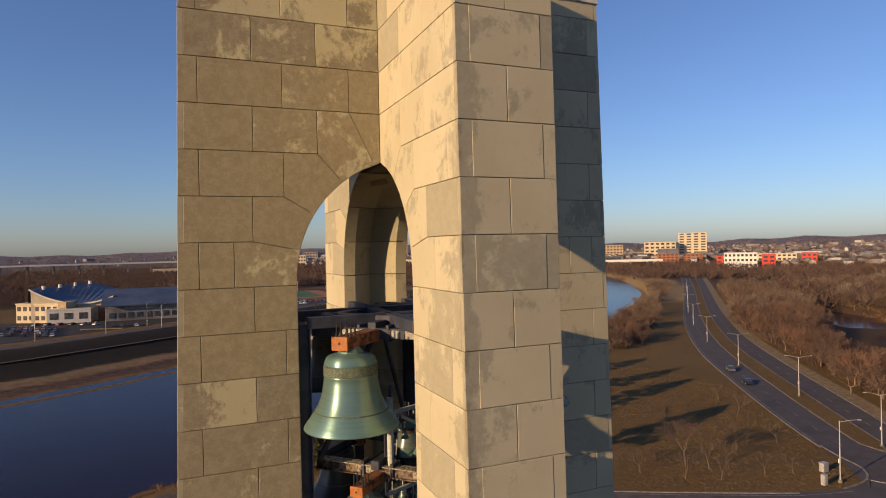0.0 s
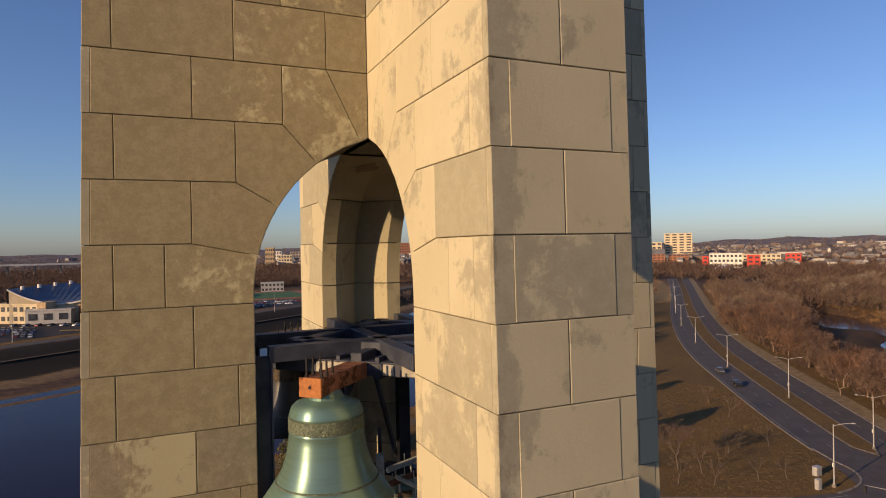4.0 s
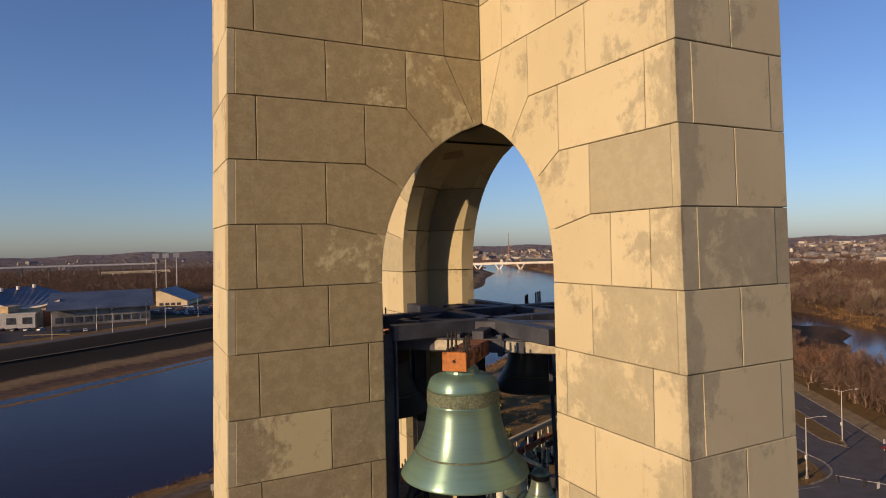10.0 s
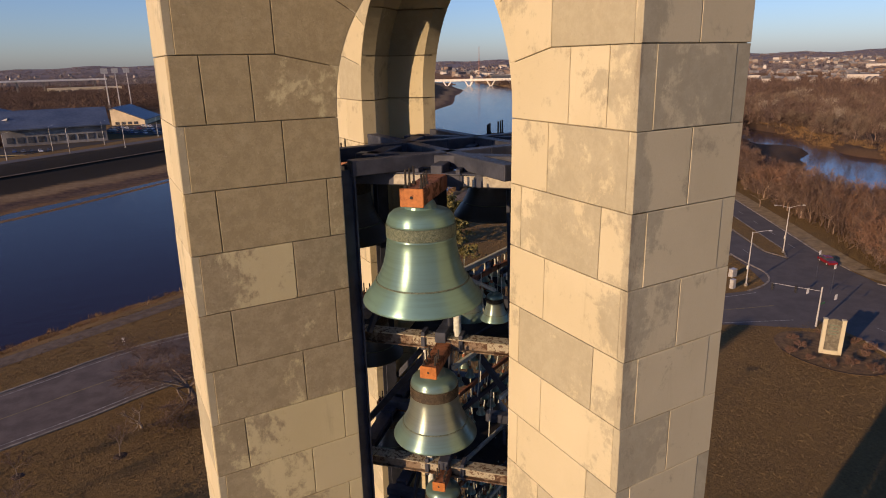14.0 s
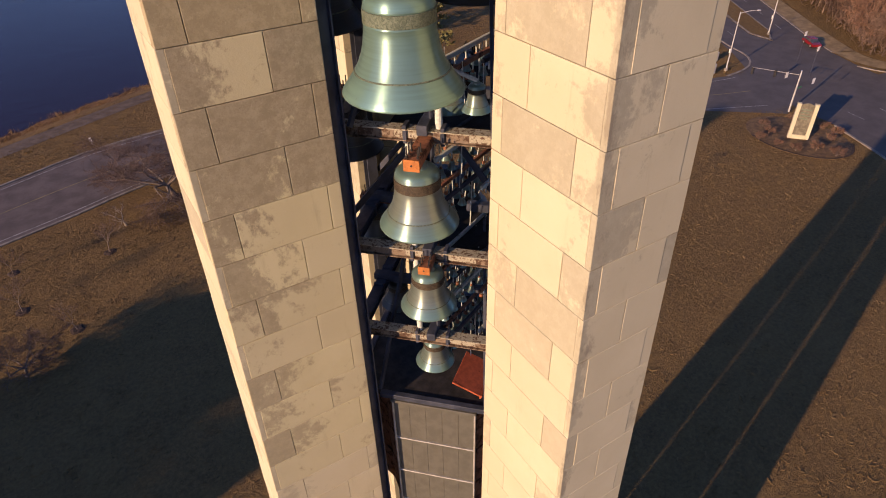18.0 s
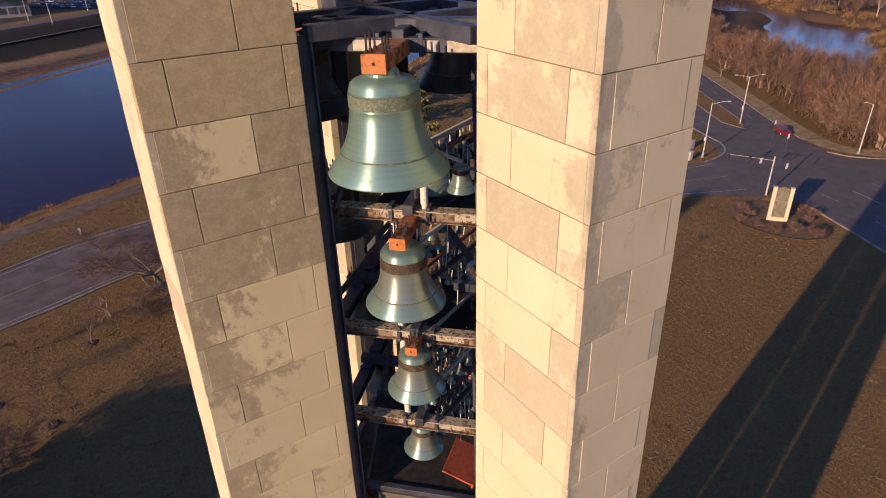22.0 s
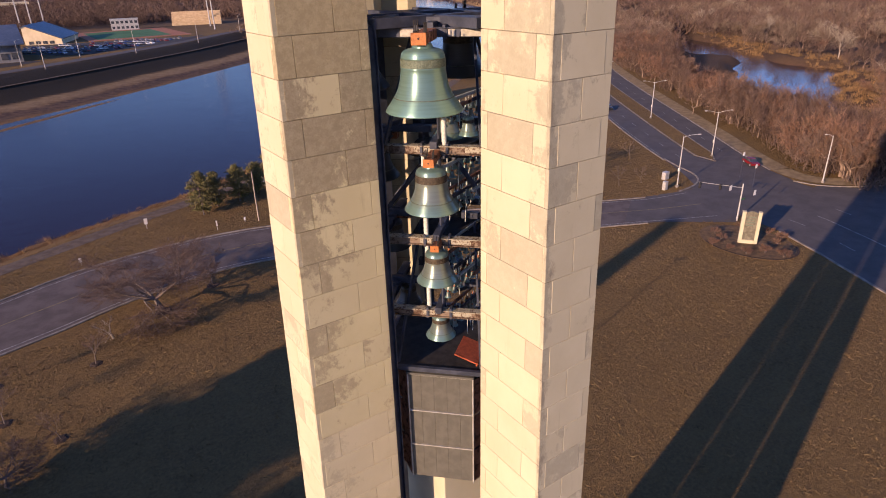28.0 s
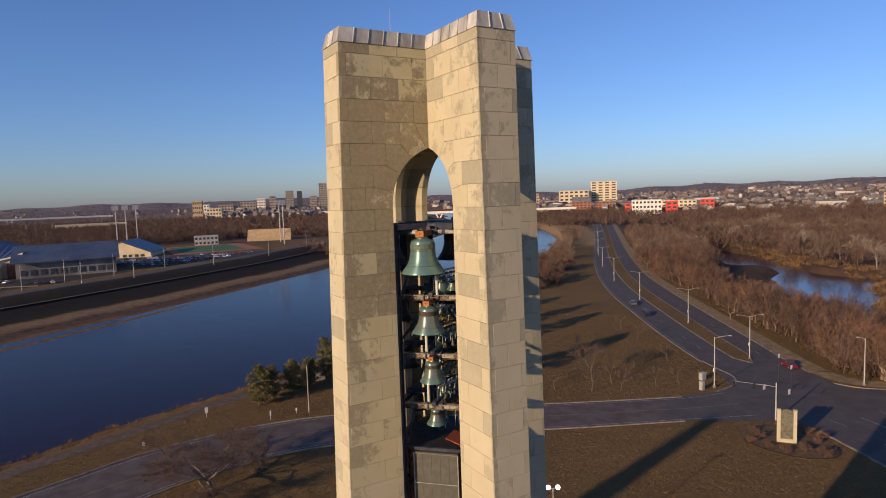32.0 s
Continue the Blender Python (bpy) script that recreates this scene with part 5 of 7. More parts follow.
make_tree("tree", "wide spreading bare tree beside the lane with dark crooked limbs", bare_tree(11, 11.5, 1.35, 4, 0.26, 12, 0.011, 0.13, 8, 0.015), (2.1, 68.6), None, M_TWIG).scale = (1.25, 1.25, 1.12)
make_tree("tree", "small pale bare tree with a broken crown on the lawn", bare_tree(12, 4.2, 0.9, 3, 0.13, 3, 0.015, 0.2, 3), (-4.5, 65), M_PALEBARK)
make_tree("tree", "small bare tree in a mulched ring by the lane", bare_tree(13, 4.5, 0.7, 3, 0.08, 5, 0.015), (9.7, 71.7))
make_tree("tree", "low spreading bare crab-apple at the edge of the lawn's shade", bare_tree(18, 5.2, 1.25, 4, 0.14, 6, 0.011, 0.14, 6, 0.02), (-16.5, 44.2))
slim = make_tree("tree", "thin bare sapling in a ring of mulch on the dry lawn", bare_tree(14, 4.0, 0.6, 3, 0.06, 4, 0.013), (-7.1, 60.2), group="saplings on the dry lawn")
for i, (x, y, k) in enumerate(((-16.2, 54.2, 0.95), (-11.9, 48.2, 0.8), (-16.6, 62.0, 0.9))):
    c = copy_thing(slim, pose(x, y, 0, 0, 0, 50 + i * 97))
    c.scale = (k, k, k)


def mulch_ring(x, y, rad, seed):
    """A low uneven heap of dark mulch round a stem."""
    r = random.Random(seed)
    z0 = float(land(np.array([x], float), np.array([y], float))[0])
    vs, fs, n = [(x, y, z0 + 0.07)], [], 14
    for k, h in ((0.55, 0.09), (1.0, -0.05)):
        for i in range(n):
            a = 2 * math.pi * i / n
            d = rad * k * r.uniform(0.82, 1.15)
            vs.append((x + d * math.cos(a), y + d * math.sin(a), z0 + h + r.uniform(0, 0.04)))
    for i in range(n):
        j = (i + 1) % n
        fs += [(0, 1 + i, 1 + j), (1 + i, 1 + n + i, 1 + n + j, 1 + j)]
    tagged(new("mulch_ring", mesh_from("mulch_ring", vs, fs, M_MULCH)), "low ring of dark bark mulch round a young tree", "mulch", "mulch rings")


M_MULCH = plain("bark_mulch", (0.028, 0.018, 0.013), (0.06, 0.038, 0.026), 3.0, 0.95, bump=0.8, dist=0.05)
for i, (x, y, k) in enumerate(((-7.1, 60.2, 0.75), (-16.2, 54.2, 0.8), (-11.9, 48.2, 0.8), (-16.6, 62.0, 0.7), (9.7, 71.7, 1.0), (2.1, 68.4, 1.3))):
    mulch_ring(x, y, k, 500 + i)
make_tree("tree", "upright bare tree on the lawn between lane and parkway", bare_tree(16, 8.0, 0.55, 4, 0.13, 5, 0.014, 0.3, 4), (80, 74))
sap = make_tree("tree", "young bare tree on the lawn between lane and parkway", bare_tree(17, 4.5, 0.6, 3, 0.07, 2, 0.012, 0.3, 3), (70, 74.5), group="young trees on the lawn")
for i, (x, y) in enumerate(((77, 78.5), (66, 77), (87, 71.5), (99, 77), (82, 70.5), (105, 75), (113, 120), (115, 93), (75, 69), (88, 64), (93, 62.5), (95, 76), (80, 66), (104, 98), (92, 92), (121, 104))):
    s = 0.8 + 0.45 * ((i * 37) % 10) / 10
    c = copy_thing(sap, pose(x, y, 0, 0, 0, i * 67))
    c.scale = (s, s, s)
# low russet shrubs and saplings round the sign
bush = bare_tree(21, 1.8, 1.0, 3, 0.04, 6, 0.014, 0.12, 6)
sh = make_tree("shrub", "leafless russet shrub in the bed round the sign", bush, (76.5, 36), M_BARK, M_TWIG_RED, "shrub", "shrubs round the sign")
for i, (x, y) in enumerate(((77, 33.5), (77.5, 31), (80, 29.5), (80.5, 27), (81, 38.5), (87, 33), (86, 36.5), (84.5, 30), (79.5, 36.5), (86.5, 30.5))):
    s = 0.75 + 0.5 * ((i * 53) % 10) / 10
    c = copy_thing(sh, pose(x, y, 0, 0, 0, i * 77))
    c.scale = (s * 1.1, s * 1.1, s)


def pine_mesh(seed, high, wide, tufts=16, leaf=0.07):
    """Trunk and a ragged crown of needle tufts on whorled boughs."""
    r = random.Random(seed)
    g = Growth(seed)
    g.limb(Vector((0, 0, -0.1)), Vector((0, 0, high * 0.95)), 0.16, 0.03, 7)
    vs, fs = [], []
    z = high * 0.12
    while z < high:
        f = (z - 0.12 * high) / (0.88 * high)
        reach = wide * max(0.0, 1 - f ** 2.2) ** 0.6 * r.uniform(0.75, 1.1) * (0.55 + 0.45 * min(1, f * 5))
        for i in range(6):
            a = r.uniform(0, 2 * math.pi)
            tip = Vector((reach * math.cos(a), reach * math.sin(a), z + r.uniform(-0.1, 0.4)))
            g.limb(Vector((0, 0, z)), tip, 0.035, 0.012, 4)
            for k in range(tufts):
                p = Vector((0, 0, z)).lerp(tip, r.uniform(0.25, 1.0)) + Vector((r.gauss(0, 0.2), r.gauss(0, 0.2), r.gauss(0, 0.18)))
                for _ in range(3):
                    d = Vector((r.gauss(0, 1), r.gauss(0, 1), r.gauss(0.4, 0.8))).normalized() * r.uniform(0.28, 0.55)
                    s = d.cross(Vector((r.gauss(0, 1), r.gauss(0, 1), r.gauss(0, 1)))).normalized() * leaf
                    n = len(vs)
                    vs += [tuple(p - s), tuple(p + s), tuple(p + d)]
                    fs.append((n, n + 1, n + 2))
        z += high * 0.05
    g.tv, g.tf = vs, fs
    return g


for i, (x, y, h, w_) in enumerate(((17, 101.5, 8.0, 2.7), (20.5, 104.5, 6.5, 2.6), (25, 105, 7.0, 3.0), (29.5, 107.5, 6.0, 2.6), (34, 110, 9.5, 2.6), (38, 113, 8.5, 2.6))):
    make_tree("pine_tree", "dark green pine with a ragged crown on the river bank", pine_mesh(40 + i, h, w_), (x, y), M_BARK, M_NEEDLE, "pine tree", "pines on the river bank")
# pines added where the tower hides them, for long shadows across the lawn
for i, (x, y, h, w_) in enumerate(((49, 83, 18, 5.5), (56, 107, 20, 6.0), (61, 120, 21, 5.5), (70, 139, 19, 6.0), (88, 160, 16, 5.5))):
    make_tree("pine_tree", "large dark pine added behind the tower to throw shadow on the lawn", pine_mesh(44 + i, h, w_, 30, 0.24), (x, y), M_BARK, M_NEEDLE, "pine tree", "pines on the river bank")
make_tree("pine_tree", "dark evergreen bush at the edge of the riverside woods", pine_mesh(50, 7, 3.6), (158, 196), M_BARK, M_NEEDLE, "pine tree")

# ---- woods as joined masses
protos = []
for i in range(7):
    g = bare_tree(60 + i, 1.0, 0.75 + 0.06 * i, 3, 0.017, 5 + i % 2, 0.0046, 0.20, 4 + i % 2)
    bold = np.array([f for f, w_ in zip(g.f, g.thick) if w_ > 0.0034])
    used, flat = np.unique(bold, return_inverse=True)
    protos.append((np.array(g.v)[used], flat.reshape(bold.shape), np.array(g.tv), np.array(g.tf)))
thicket = []
for i in range(4):
    r = random.Random(90 + i)
    g = Growth(90 + i)
    for _ in range(46):
        a, d = r.uniform(0, 6.28), r.random() ** 0.5 * 0.55
        zt = r.uniform(0.15, 1.0) * (1.0 - 0.6 * d)
        p = Vector((d * math.cos(a), d * math.sin(a), zt * 0.55))
        g.twig(p, Vector((r.gauss(0, 0.16), r.gauss(0, 0.16), r.uniform(0.15, 0.5))), 0.017)
    for _ in range(5):
        a = r.uniform(0, 6.28)
        g.twig(Vector((0.1 * math.cos(a), 0.1 * math.sin(a), 0)), Vector((r.gauss(0, 0.2), r.gauss(0, 0.2), 0.8)), 0.02)
    thicket.append((np.array(g.tv), np.array(g.tf)))

fine_crowns = []
for i in range(4):
    r = random.Random(96 + i)
    g = Growth(96 + i)
    for _ in range(130):
        a, zt = r.uniform(0, 6.28), r.uniform(0.2, 1.0)
        d = r.random() ** 0.5 * 0.45 * math.sin(math.pi * min(1.0, zt * 0.85 + 0.12))
        p = Vector((d * math.cos(a), d * math.sin(a), zt * 0.85))
        g.twig(p, Vector((0.16 * math.cos(a) + r.gauss(0, 0.06), 0.16 * math.sin(a) + r.gauss(0, 0.06), r.uniform(0.08, 0.24))), 0.008)
    fine_crowns.append((np.array(g.tv), np.array(g.tf)))


def mass(name, label, spots, shapes, mat, seed):
    """One joined mesh of many turned and scaled copies: spots are (x, y, height, width)."""
    rg = np.random.RandomState(seed)
    vs, fs, n = [], [], 0
    xy = np.array([(s[0], s[1]) for s in spots], float)
    zz = land(xy[:, 0], xy[:, 1])
    for (x, y, h, w_), z in zip(spots, zz):
        v, f = shapes[rg.randint(len(shapes))]
        a = rg.uniform(0, 6.28)
        c, s = math.cos(a), math.sin(a)
        p = np.empty_like(v)
        p[:, 0] = (v[:, 0] * c - v[:, 1] * s) * w_ + x
        p[:, 1] = (v[:, 0] * s + v[:, 1] * c) * w_ + y
        p[:, 2] = v[:, 2] * h + z - 0.1
        vs.append(p)
        fs.append(f + n)
        n += len(v)
    v = np.concatenate(vs)
    f = np.concatenate(fs)
    me = bpy.data.meshes.new(name)
    me.vertices.add(len(v))
    me.vertices.foreach_set("co", v.astype(np.float32).ravel())
    me.loops.add(f.size)
    me.loops.foreach_set("vertex_index", f.astype(np.int32).ravel())
    me.polygons.add(len(f))
    me.polygons.foreach_set("loop_start", (np.arange(len(f)) * f.shape[1]).astype(np.int32))
    me.update(calc_edges=True)
    me.materials.append(mat)
    return tagged(new(name, me), label, "trees", kind="stuff")


rg = np.random.RandomState(7)
verge = [Vector(p) for p in ((112, 22), (124, 47), (139, 67), (159, 96), (193, 143), (235, 201), (300, 262), (400, 362))]
creek_xy = [c[:2] for c in CREEK]


def dry(p):
    """Those of the points (an array of x, y) that lie on dry land."""
    return p[land(p[:, 0], p[:, 1]) > -1.0]


def beside_verge(n):
    out = []
    for _ in range(n):
        i = rg.randint(len(verge) - 1)
        a = verge[i].lerp(verge[i + 1], rg.rand())
        t = (verge[i + 1] - verge[i]).normalized()
        p = a + Vector((t.y, -t.x)) * (3.5 + abs(rg.normal(0, 1)) * 26)
        out.append((p.x, p.y))
    return dry(np.array(out))


def sized(pts, lo, hi):
    return [(x, y, h, h * w_) for (x, y), h, w_ in zip(pts, rg.uniform(lo, hi, len(pts)), rg.uniform(0.68, 1.0, len(pts)))]


woods = sized(beside_verge(1050), 8.5, 13)
p = dry(np.stack([rg.uniform(140, 560, 1500), rg.uniform(-60, 330, 1500)], -1))
woods += sized(p[p[:, 1] < 0.86 * p[:, 0] - 38][:820], 8, 13)
p = dry(np.stack([rg.uniform(140, 420, 900), rg.uniform(175, 440, 900)], -1))
woods += sized(p[p[:, 1] > p[:, 0] + 12][:230], 6, 10)
gd, _ = seg_distance(np.array([s[0] for s in woods]), np.array([s[1] for s in woods]), [(225, 128), (262, 152), (302, 184)])
rd, _ = seg_distance(np.array([s[0] for s in woods]), np.array([s[1] for s in woods]), [(110, 30), (153, 10), (243, -29)])
woods = [s for s, d, e in zip(woods, gd, rd) if d > 20 and e > 12]
pd, _ = seg_distance(np.array([s[0] for s in woods]), np.array([s[1] for s in woods]), [(190, 88), (225, 118), (262, 142)])
woods = [(x, y, h * 0.62, w_ * 0.7) if d < 24 else (x, y, h * 1.12, w_) for (x, y, h, w_), d in zip(woods, pd)]   # low brush before the lower pool
fd, _ = seg_distance(np.array([s[0] for s in woods]), np.array([s[1] for s in woods]), [(152, 54), (185, 73), (215, 90)])
woods = [s for i, (s, d) in enumerate(zip(woods, fd)) if d > 15 or i % 5 < 2]      # open wood before the near end of the pool
near_wood = [s for s in woods if math.hypot(s[0], s[1]) < 330]
far_wood = [s for s in woods if math.hypot(s[0], s[1]) >= 330]
crowns = [(p[2], p[3]) for p in protos]
mass("woods", "russet leafless woods along the creek and parkway", near_wood[::3], crowns, M_TWIG_RED, 1)
mass("woods", "grey-brown leafless woods along the creek and parkway", near_wood[1::3], crowns, M_TWIG_GREY, 11)
mass("woods", "dark brown leafless woods along the creek and parkway", near_wood[2::3], crowns, M_TWIG, 12)
mass("woods", "tan-brown leafless woods beyond the creek", far_wood[::2], crowns, M_TWIG_TAN, 13)
mass("woods", "brown leafless woods beyond the creek", far_wood[1::2], fine_crowns, M_TWIG_GREY, 15)
mass("wood_trunk_mass", "grey trunks and limbs of the leafless woods", woods, [(p[0], p[1]) for p in protos], M_LIMB, 1)
brush = [(x + rg.normal(0, 4), y + rg.normal(0, 4), rg.uniform(2.5, 5), rg.uniform(4, 7)) for x, y, h, w_ in woods for _ in range(2)]
bz = land(np.array([b[0] for b in brush]), np.array([b[1] for b in brush]))
dv, sv = seg_distance(np.array([b[0] for b in brush]), np.array([b[1] for b in brush]), [tuple(v) for v in verge])
brush = [b for b, z, d, s_ in zip(brush, bz, dv, sv) if z > -1.4 and ((s_ < 0 and d > 3) or b[1] > b[0] + 16)]
mass("undergrowth", "russet undergrowth beneath the leafless woods", brush, thicket, M_TWIG_DARK, 2)
# pale sycamores over the creek
for i, (x, y, h) in enumerate(((330, 138, 17), (300, 118, 14), (352, 180, 15), (395, 250, 15), (420, 262, 14), (455, 240, 15), (520, 300, 16), (230, 70, 12), (262, 66, 13))):
    g = bare_tree(120 + i, h * 0.85, 0.62, 4, 0.26, 2, 0.02, 0.26, 4)
    make_tree("sycamore_tree", "tall pale-barked bare sycamore above the creek", g, (x, y), M_PALEBARK, M_PALEBARK, "sycamore", "sycamores by the creek")
# dry reeds along the creek and the river's edge
blade = []
for i in range(3):
    r = random.Random(200 + i)
    g = Growth(200 + i)
    for _ in range(26):
        g.twig(Vector((r.gauss(0, 0.4), r.gauss(0, 0.4), 0)), Vector((r.gauss(0, 0.12), r.gauss(0, 0.12), r.uniform(0.5, 1))), 0.05)
    blade.append((np.array(g.tv), np.array(g.tf)))
reeds = []
near_line = resample(NEAR_BANK[2:9], 1.1)
for p, o in zip(near_line, offset_line(near_line, -4.0)):
    for k in range(2):
        f = rg.uniform(-0.2, 1.1)
        reeds.append((p.x + (o[0] - p.x) * f, p.y + (o[1] - p.y) * f, rg.uniform(0.4, 1.0), rg.uniform(0.9, 1.5)))
cr = resample(creek_xy, 1.5)
for sgn in (-1,):
    for p, o in zip(cr, offset_line(cr, sgn * 24.0)):
        for k in range(5):
            f = rg.uniform(0.55, 1.25)
            reeds.append((p.x + (o[0] - p.x) * f, p.y + (o[1] - p.y) * f, rg.uniform(0.8, 2.2), rg.uniform(1.2, 2.2)))
mass("reeds", "tawny dry reeds along the water's edge", reeds, blade, M_REEDS, 3)
# far woods in low clumps over the plain
def open_land(n, r0, r1, seed, power=1.0):
    """Points of the plain, out of the river and clear of the sports grounds."""
    q = np.random.RandomState(seed)
    a = np.radians(q.uniform(-12, 80, n))
    r = r0 * (r1 / r0) ** (q.rand(n) ** power)
    x, y = r * np.sin(a), r * np.cos(a)
    dn, sn = seg_distance(x, y, NEAR_BANK)
    df, sf = seg_distance(x, y, FAR_BANK)
    ok = ~((sn > 0) & (sf < 0)) & ~((sf > 0) & (df < 85))
    ok &= ~((sf > 0) & (r < 640) & (x > -140) & (x < 190))
    ok &= ~((sn < 0) & (r < 700) & (y > 0.75 * x) & (dn < 150))
    return np.stack([x, y], -1)[ok]


far_pts = open_land(11500, 420, 4100, 31)
left = np.stack([rg.uniform(-330, 120, 2600), rg.uniform(500, 1010, 2600)], -1)
left = left[(left[:, 0] < 20) | (left[:, 1] > 600)]
fh = rg.uniform(7, 14, len(far_pts))
far_spots = [(x, y, h, h * w_) for (x, y), h, w_ in zip(far_pts, fh, rg.uniform(1.3, 2.6, len(far_pts)))]
mass("far_woods", "purple-brown leafless woods behind the arena", [(x, y, h, h * w_) for (x, y), h, w_ in zip(left, rg.uniform(8, 14, len(left)), rg.uniform(1.0, 1.6, len(left)))], fine_crowns, M_TWIG, 14)
mass("far_woods", "grey-brown leafless woods across the plain", [v for v in far_spots if math.hypot(v[0], v[1]) < 1500], thicket, M_TWIG, 4)
mass("far_woods", "leafless woods on the far hills, paled grey-brown by painted haze", [v for v in far_spots if math.hypot(v[0], v[1]) >= 1500], thicket, M_TWIG_HAZE, 6)

# tufts of dry grass on the lawns
tuft = []
for i in range(4):
    r = random.Random(300 + i)
    g = Growth(300 + i)
    for _ in range(3):
        g.twig(Vector((r.gauss(0, 0.3), r.gauss(0, 0.3), 0)), Vector((r.gauss(0, 0.5), r.gauss(0, 0.5), r.uniform(0.6, 1))), 0.28)
    tuft.append((np.array(g.tv), np.array(g.tf)))
q = np.stack([rg.uniform(-40, 135, 150000), rg.uniform(-5, 150, 150000)], -1)
ln_f, ls_f = seg_distance(q[:, 0], q[:, 1], LANE_FAR)
ln_n, ls_n = seg_distance(q[:, 0], q[:, 1], LANE_NEAR)
pk, ps = seg_distance(q[:, 0], q[:, 1], PARK_L)
keep = ((ls_f > 0) & (ln_f > 0.8) | (ls_n < 0) & (ln_n > 0.8)) & (ps > 0) & (pk > 0.8) & (np.hypot(q[:, 0], q[:, 1]) > 7) & (land(q[:, 0], q[:, 1]) > -0.3)
q = q[keep][:66000]
mass("lawn_tufts", "tufts of dry brown winter grass on the lawn", [(x, y, h, w_) for (x, y), h, w_ in zip(q, rg.uniform(0.12, 0.3, len(q)), rg.uniform(0.25, 0.55, len(q)))], tuft, M_TUFT, 5)

# ---------------------------------------------------------------- buildings and distance
def facing(x, y, dx, dy):
    """A pose at (x, y) on the land whose local x runs along (dx, dy)."""
    z = float(land(np.array([x], float), np.array([y], float))[0])
    return Matrix.Translation((x, y, z)) @ Matrix.Rotation(math.atan2(dy, dx), 4, "Z")


def block(name, label, m, wide, deep, high, wall, floors=3, bays=8, roof=None, category="building", pitched=0.0, base=0.0):
    """A building: walls, a roof with parapet or gable, and a window in each bay of each floor."""
    b = thing(name, label, category)
    b.matrix_world = m
    part("wall", box((-wide / 2, 0, -6), (wide / 2, deep, high), 0.0), wall, b)
    if pitched:
        vs = [(-wide / 2 - 0.4, -0.5, high), (wide / 2 + 0.4, -0.5, high), (wide / 2 + 0.4, deep + 0.5, high), (-wide / 2 - 0.4, deep + 0.5, high), (-wide / 2 - 0.4, deep / 2, high + pitched), (wide / 2 + 0.4, deep / 2, high + pitched)]
        part_mesh("roof", mesh_from("roof", vs, [(0, 1, 5, 4), (2, 3, 4, 5), (1, 2, 5), (3, 0, 4), (3, 2, 1, 0)], roof or M_GREYROOF), b)
    else:
        bm = box((-wide / 2 - 0.3, -0.3, high - 0.1), (wide / 2 + 0.3, deep + 0.3, high + 0.7))
        part("roof", bm, roof or wall, b)
    fh = (high - base) / floors
    pane = None
    for f in range(floors):
        for i in range(bays):
            wx = wide / bays
            lo = (-wide / 2 + wx * (i + 0.2), -0.12, base + fh * (f + 0.3))
            hi = (-wide / 2 + wx * (i + 0.8), 0.25, base + fh * (f + 0.78))
            if pane is None:
                ob = part("window", box((-wx * 0.3, -0.12, -fh * 0.24), (wx * 0.3, 0.25, fh * 0.24)), M_GLASSY, b)
                pane = ob.data
            else:
                ob = part_mesh("window", pane, b)
            ob.location = ((lo[0] + hi[0]) / 2, 0, (lo[2] + hi[2]) / 2)
    return b


block("hospital", "tall cream hospital slab above the town", facing(1281, 1249, 47, -47), 72, 30, 63, M_CREAM, 9, 4, category="hospital")
block("hospital_wing", "low white hospital wing with window bands", facing(1190, 1273, 55, -46), 80, 40, 40, M_CREAM, 4, 6, category="hospital")
block("office_block", "pale clinic building among trees", facing(1090, 1350, 55, -46), 60, 30, 33, M_TAN, 4, 7)
block("brick_mill", "red brick mill with a pitched roof by the parkway", facing(823, 858, 27, -26), 36, 28, 19, M_BRICK, 4, 5, M_GREYROOF, "mill", 9)
block("brick_mill", "dark brick mill wing beside the parkway", facing(862, 838, 27, -26), 34, 26, 17, M_BRICK, 4, 5, M_GREYROOF, "mill")
block("depot", "long dark depot shed behind the river bend", facing(720, 950, 30, -25), 110, 30, 14, M_GLASSY, 1, 10, M_GREYROOF, "depot")
block("white_hall", "white hall with bright red cladding panels", facing(752, 640, 29, -34), 44, 30, 21, M_WHITE, 3, 8, category="hall")
block("red_hall", "bright red clad end block of the white hall", facing(776, 612, 29, -34), 17, 28, 18, M_REDPANEL, 3, 2, category="hall")
block("red_hall", "small bright red clad corner block of the white hall", facing(733, 660, 29, -34), 8, 20, 17, M_REDPANEL, 3, 1, category="hall")
block("long_hall", "long cream hall with window bands", facing(890, 706, 26, -36), 84, 30, 17, M_CREAM, 3, 12, category="hall")
block("red_hall", "bright red clad end of the long cream hall", facing(928, 660, 26, -36), 22, 28, 18, M_REDPANEL, 3, 3, category="hall")
block("clinic", "white and brick clinic on the wooded slope", facing(832, 292, 14, -35), 54, 24, 17, M_WHITE, 5, 10, category="clinic")
block("clinic", "tan brick clinic wing on the wooded slope", facing(930, 372, 14, -35), 34, 26, 23, M_TAN, 5, 8, category="clinic")
block("clinic", "brick clinic wing uphill in the trees", facing(960, 318, 14, -35), 60, 26, 33, M_BRICK, 6, 8, category="clinic")
